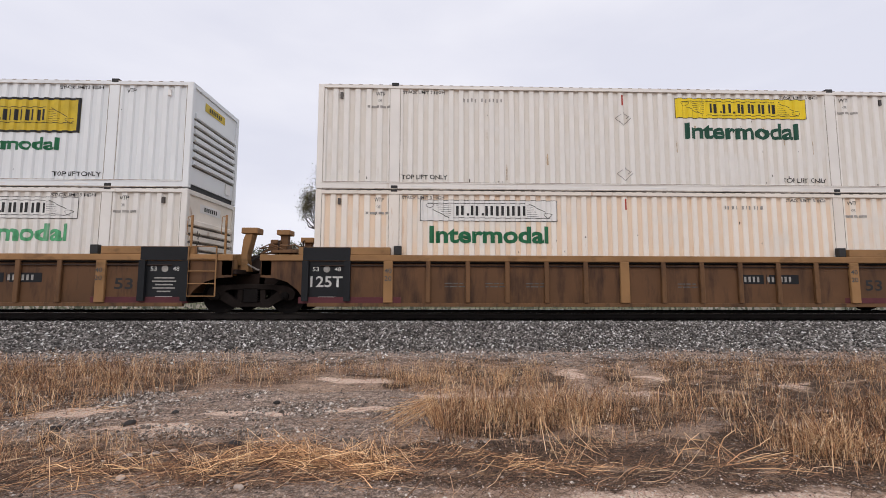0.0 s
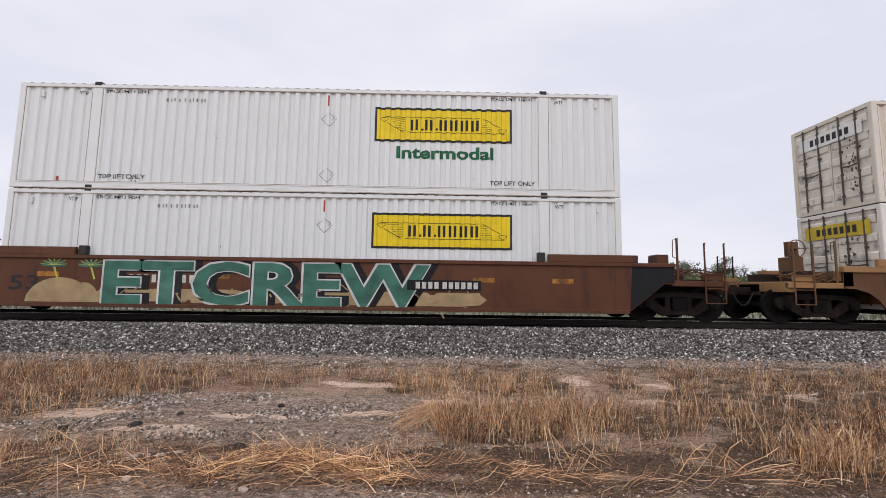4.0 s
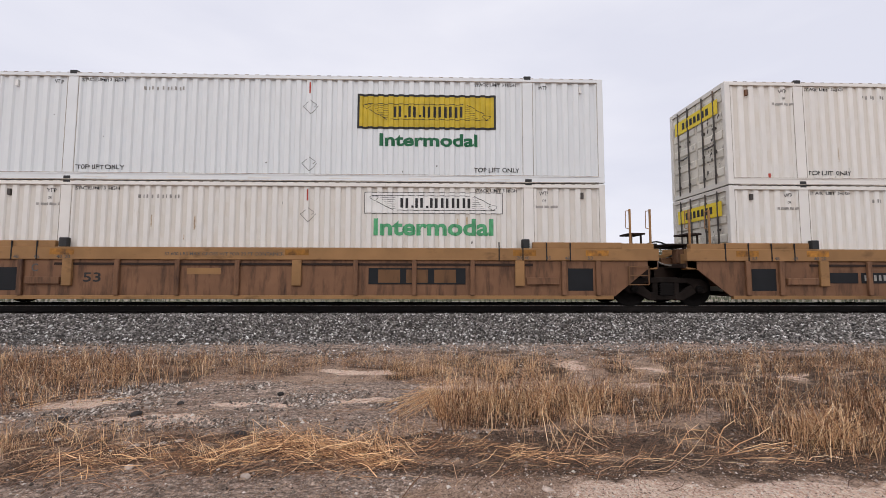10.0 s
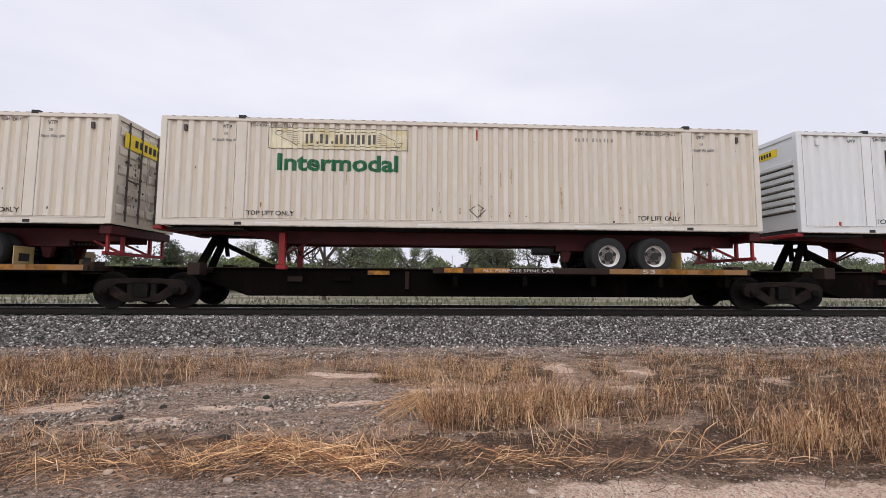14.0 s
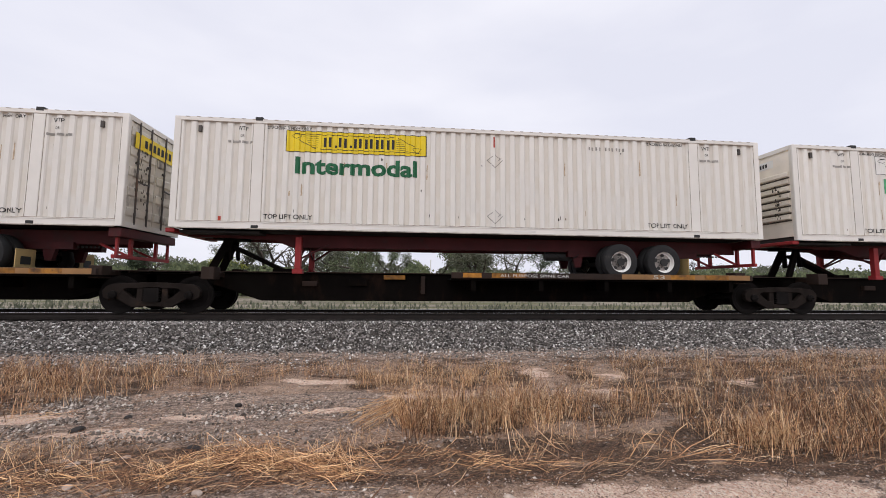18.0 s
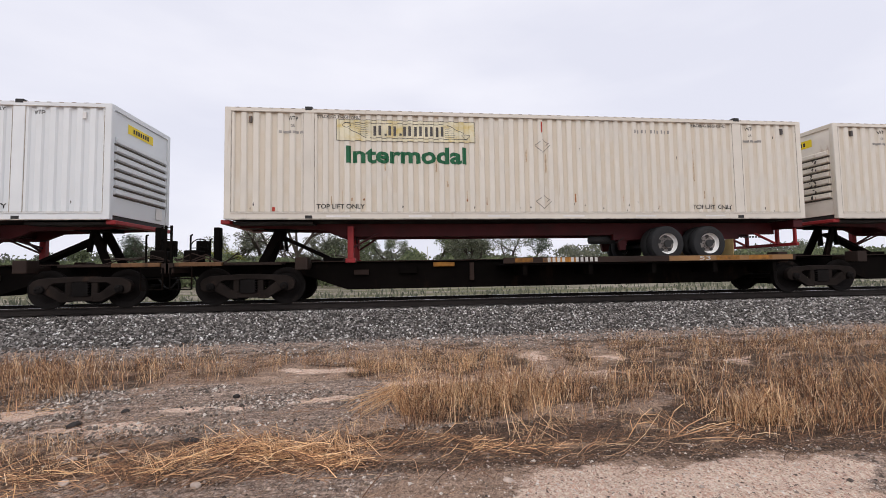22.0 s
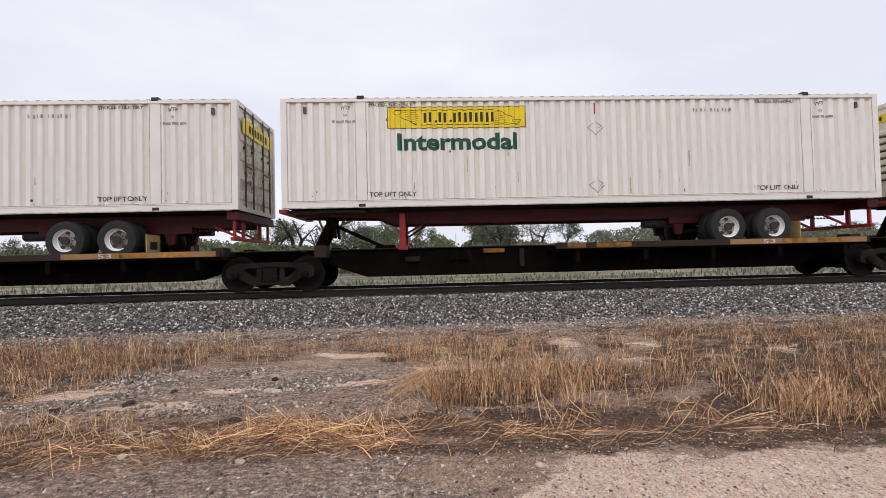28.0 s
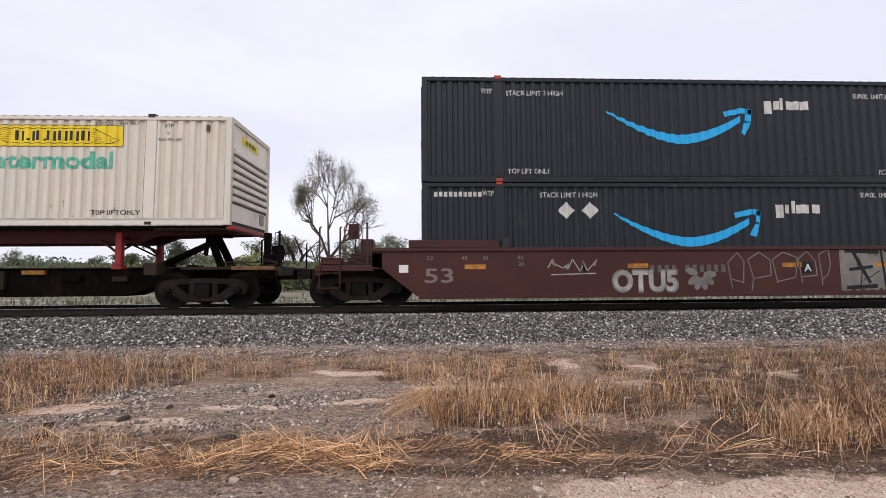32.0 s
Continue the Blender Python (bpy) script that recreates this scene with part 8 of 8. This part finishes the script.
def tree(x, y, high, wide, tone, label, bare=0.0, seed=1, trunk=0.22, fine=1.0, leaf=1.0, levels=None):
    """A tapered trunk that forks into limbs and twigs, and a crown of many small leaves in loose clumps."""
    rng = random.Random(seed)
    t = thing("tree" if high > 3.2 else "bush", label, "tree" if high > 3.2 else "bush", "trees beyond the track")
    bm = bmesh.new()
    tips = []

    def grow(p, d, length, r, depth):
        q = p + d * length
        rod(bm, p, q, r, 6 if depth < 2 else 4, r * 0.68)
        if depth >= (levels or (5 if bare > 0.5 else 3)):
            tips.append(q)
            return
        if depth >= 2:
            tips.append(q)
        for _ in range(rng.choice((2, 3, 3))):
            side = Vector((rng.gauss(0, 1), rng.gauss(0, 1), rng.gauss(0.25, 0.6)))
            nd = (d * 0.9 + side * 0.52 * wide / high * 1.5).normalized()
            nd.z = max(nd.z, -0.1)
            grow(q, nd, length * rng.uniform(0.62, 0.86), r * 0.60, depth + 1)
    grow(Vector((0, 0, -0.1)), Vector((rng.uniform(-0.08, 0.08), 0, 1)), high * 0.24, trunk * high / 9, 0)
    top = max(v.z for v in tips)
    k = high / top
    span = max(abs(v.x) for v in tips)
    kx = wide / 2 / span
    for v in bm.verts:
        v.co = Vector((v.co.x * kx, v.co.y * kx, v.co.z * k))
    tips = [Vector((v.x * kx, v.y * kx, v.z * k)) for v in tips]
    part("trunk", bm, BARK, t, "grey trunk and limbs")
    if tone:
        verts, faces = [], []
        per = int((110 if bare < 0.3 else 14) * fine)
        size = (0.07 + 0.008 * high) * leaf
        low = [Vector((p.x * 1.05, p.y * 1.05, p.z * rng.uniform(0.15, 0.7))) for p in tips] if bare < 0.3 else []
        for p in tips + low:
            n = int(per * rng.uniform(0.3, 1.5))
            s = high * (0.13 if bare < 0.3 else 0.04)
            for _ in range(n):
                c = p + Vector((rng.uniform(-1, 1), rng.uniform(-1, 1), rng.uniform(-0.8, 0.8))).normalized() * s * rng.random() ** 0.5
                if c.z < 0.15:
                    continue
                a, e = rng.uniform(0, 6.3), rng.uniform(-0.9, 0.9)
                u = Vector((math.cos(a), math.sin(a), e)).normalized() * size * rng.uniform(0.5, 1.1)
                w = u.cross(Vector((rng.gauss(0, 1), rng.gauss(0, 1), 1))).normalized() * size * 0.5
                i = len(verts)
                verts += [tuple(c - u), tuple(c + w), tuple(c + u), tuple(c - w)]
                faces.append((i, i + 1, i + 2, i + 3))
        me = bpy.data.meshes.new("crown")
        me.from_pydata(verts, [], faces)
        me.materials.append(LEAVES[tone])
        part("crown", me, None, t)
    t.location = (x, y, 0.0)
    return t


def at_bearing(degrees, far):
    return far * math.tan(radians(degrees)), far


# bearing from the camera, distance, height, width, tone, bareness
ROW = (
    (-44, 62, 5.4, 7, "olive", 0), (-38.5, 58, 4.4, 5, "dull", 0), (-35, 60, 4.8, 5, "olive", 0), (-31.5, 56, 6.2, 4.2, "dark", 0), (-29.2, 50, 5.5, 4, None, 1),
    (-26.8, 55, 4.0, 4.4, "olive", 0), (-23.2, 52, 5.4, 6.2, "lime", 0), (-20.2, 56, 6.6, 6.0, "dull", 0.2), (-17.2, 54, 6.8, 5.2, "dull", 0.4), (-14.5, 60, 6.8, 6.0, "thin", 0.4),
    (-10.2, 58, 6.6, 6.0, "dull", 0.1), (-7.2, 60, 6.2, 5.5, "olive", 0.1), (-4.3, 54, 4.4, 5.0, "olive", 0), (-1.2, 60, 6.6, 6.5, "olive", 0), (3.0, 57, 4.6, 5.5, "dull", 0),
    (5.6, 56, 6.9, 6.2, "olive", 0.05), (9.4, 60, 6.9, 6.0, "dull", 0.15), (12.6, 57, 6.4, 5.6, "olive", 0), (15.6, 62, 6.6, 5.2, "dull", 0), (18.8, 66, 7.4, 4.8, "dark", 0),
    (23.5, 70, 5.4, 6.0, "dark", 0), (28.5, 75, 4.4, 6, "dull", 0), (33.6, 60, 6.2, 7.0, "dull", 0.1), (37.2, 62, 6.0, 5, None, 1), (39.6, 62, 5.0, 4.4, "olive", 0.2), (43.5, 66, 4.6, 5, "dull", 0), (48, 64, 5.6, 7, "olive", 0),
)
for i, (deg, far, high, wide, tone, bare) in enumerate(ROW):
    words = {"olive": "olive-green leafy tree beyond the track", "dull": "grey-green thinning tree beyond the track", "lime": "yellow-green round bush beyond the track", "dark": "dark evergreen tree beyond the track", "thin": "half-bare autumn tree beyond the track", None: "bare leafless tree beyond the track"}[tone]
    tree(*at_bearing(deg, far), high, wide, tone, words, bare, seed=100 + i, fine=1.6 if bare < 0.3 else 1.0)
tree(*at_bearing(-13.4, 30), 10.6, 7.8, "thin", "tall bare-branched tree with few leaves", 0.75, seed=64, trunk=0.22, fine=0.32, leaf=0.42, levels=7)
tree(*at_bearing(-8.0, 44), 5.6, 6.5, "olive", "bushy olive-green tree behind the track", 0, seed=62, fine=1.6)
tree(*at_bearing(10.5, 46), 5.4, 5.5, "dull", "bushy grey-green tree behind the track", 0, seed=63, fine=1.6)


def far_woods(label, tone, count, far, spread, tall, seed):
    """A low hedge line, in one loose mass of leaves."""
    rng = random.Random(seed)
    verts, faces = [], []
    for _ in range(count):
        x = rng.uniform(-1.6, 1.7) * far
        y = rng.gauss(far, spread)
        hmax = tall * (1 + 0.8 * noise.noise((x * 0.07, seed, 2)) + 0.6 * noise.noise((x * 0.31, 5, seed)))
        z = rng.random() ** 0.7 * max(0.15 * tall, hmax)
        s, a = rng.uniform(0.12, 0.26) * min(1, 0.35 + 0.3 * tall), rng.uniform(0, 6.3)
        i = len(verts)
        u, w = (math.cos(a) * s, math.sin(a) * s, rng.uniform(-0.3, 0.3)), rng.uniform(0.10, 0.22)
        verts += [(x - u[0], y - u[1], z), (x, y, z + w), (x + u[0], y + u[1], z + u[2]), (x, y, z - w)]
        faces.append((i, i + 1, i + 2, i + 3))
    me = bpy.data.meshes.new("hedge")
    me.from_pydata(verts, [], faces)
    me.materials.append(LEAVES[tone])
    tagged(new("hedge", me), label, "hedge", kind="stuff")


far_woods("distant low grey-green hedge line", "dull", 34000, 98, 7, 3.4, 9)
far_woods("tall grey-green scrub behind the trees", "dull", 60000, 64, 3.0, 4.3, 29)
far_woods("low olive-green scrub beyond the track", "olive", 80000, 53, 3.5, 3.0, 19)
far_woods("ankle-high dull weeds on the far verge", "dull", 2600, 25, 4.0, 0.22, 39)


def dry_verge(rng):
    x, y = rng.uniform(-45, 50), 16 + 26 * rng.random() ** 1.4
    return x, y, ground_height(x, y), rng.uniform(0.14, 0.36), rng.uniform(0, 6.3)


scatter("dry_grass", "pale dry grass on the far verge of the track", "grass", 2500, dry_verge, stalk, VERGE)
pole = thing("marker_post", "thin white marker post beyond the track", "post")
part("post", boxes((-0.05, 0.05, -0.05, 0.05, 0.0, 4.2)), WHITE_SIGN, pole, bevel=0.01)
pole.location = (*at_bearing(4.1, 44), 0.0)


# ---- what moves ----
def motions():
    for thing_, x0, z, *turned in ROLLING:
        turn = 180 if turned and turned[0] else 0
        walk(thing_, [(t, pose(x0 - s, TRACK_Y, z, 0, 0, turn)) for t, s in TRAVEL])
    # all wheelsets turn alike: one set of keys, shared
    spin = 17.55 / WHEEL_R / FPS
    lead = SPINNING[0]
    walk(lead, [(i / FPS, pose(0, 0, 0, 0, -math.degrees(spin * i), 0)) for i in range(32 * FPS + 1)])
    for w in SPINNING[1:]:
        w.rotation_mode = "QUATERNION"
        w.animation_data_create()
        w.animation_data.action = lead.animation_data.action
        w.animation_data.action_slot = lead.animation_data.action_slot


motions()
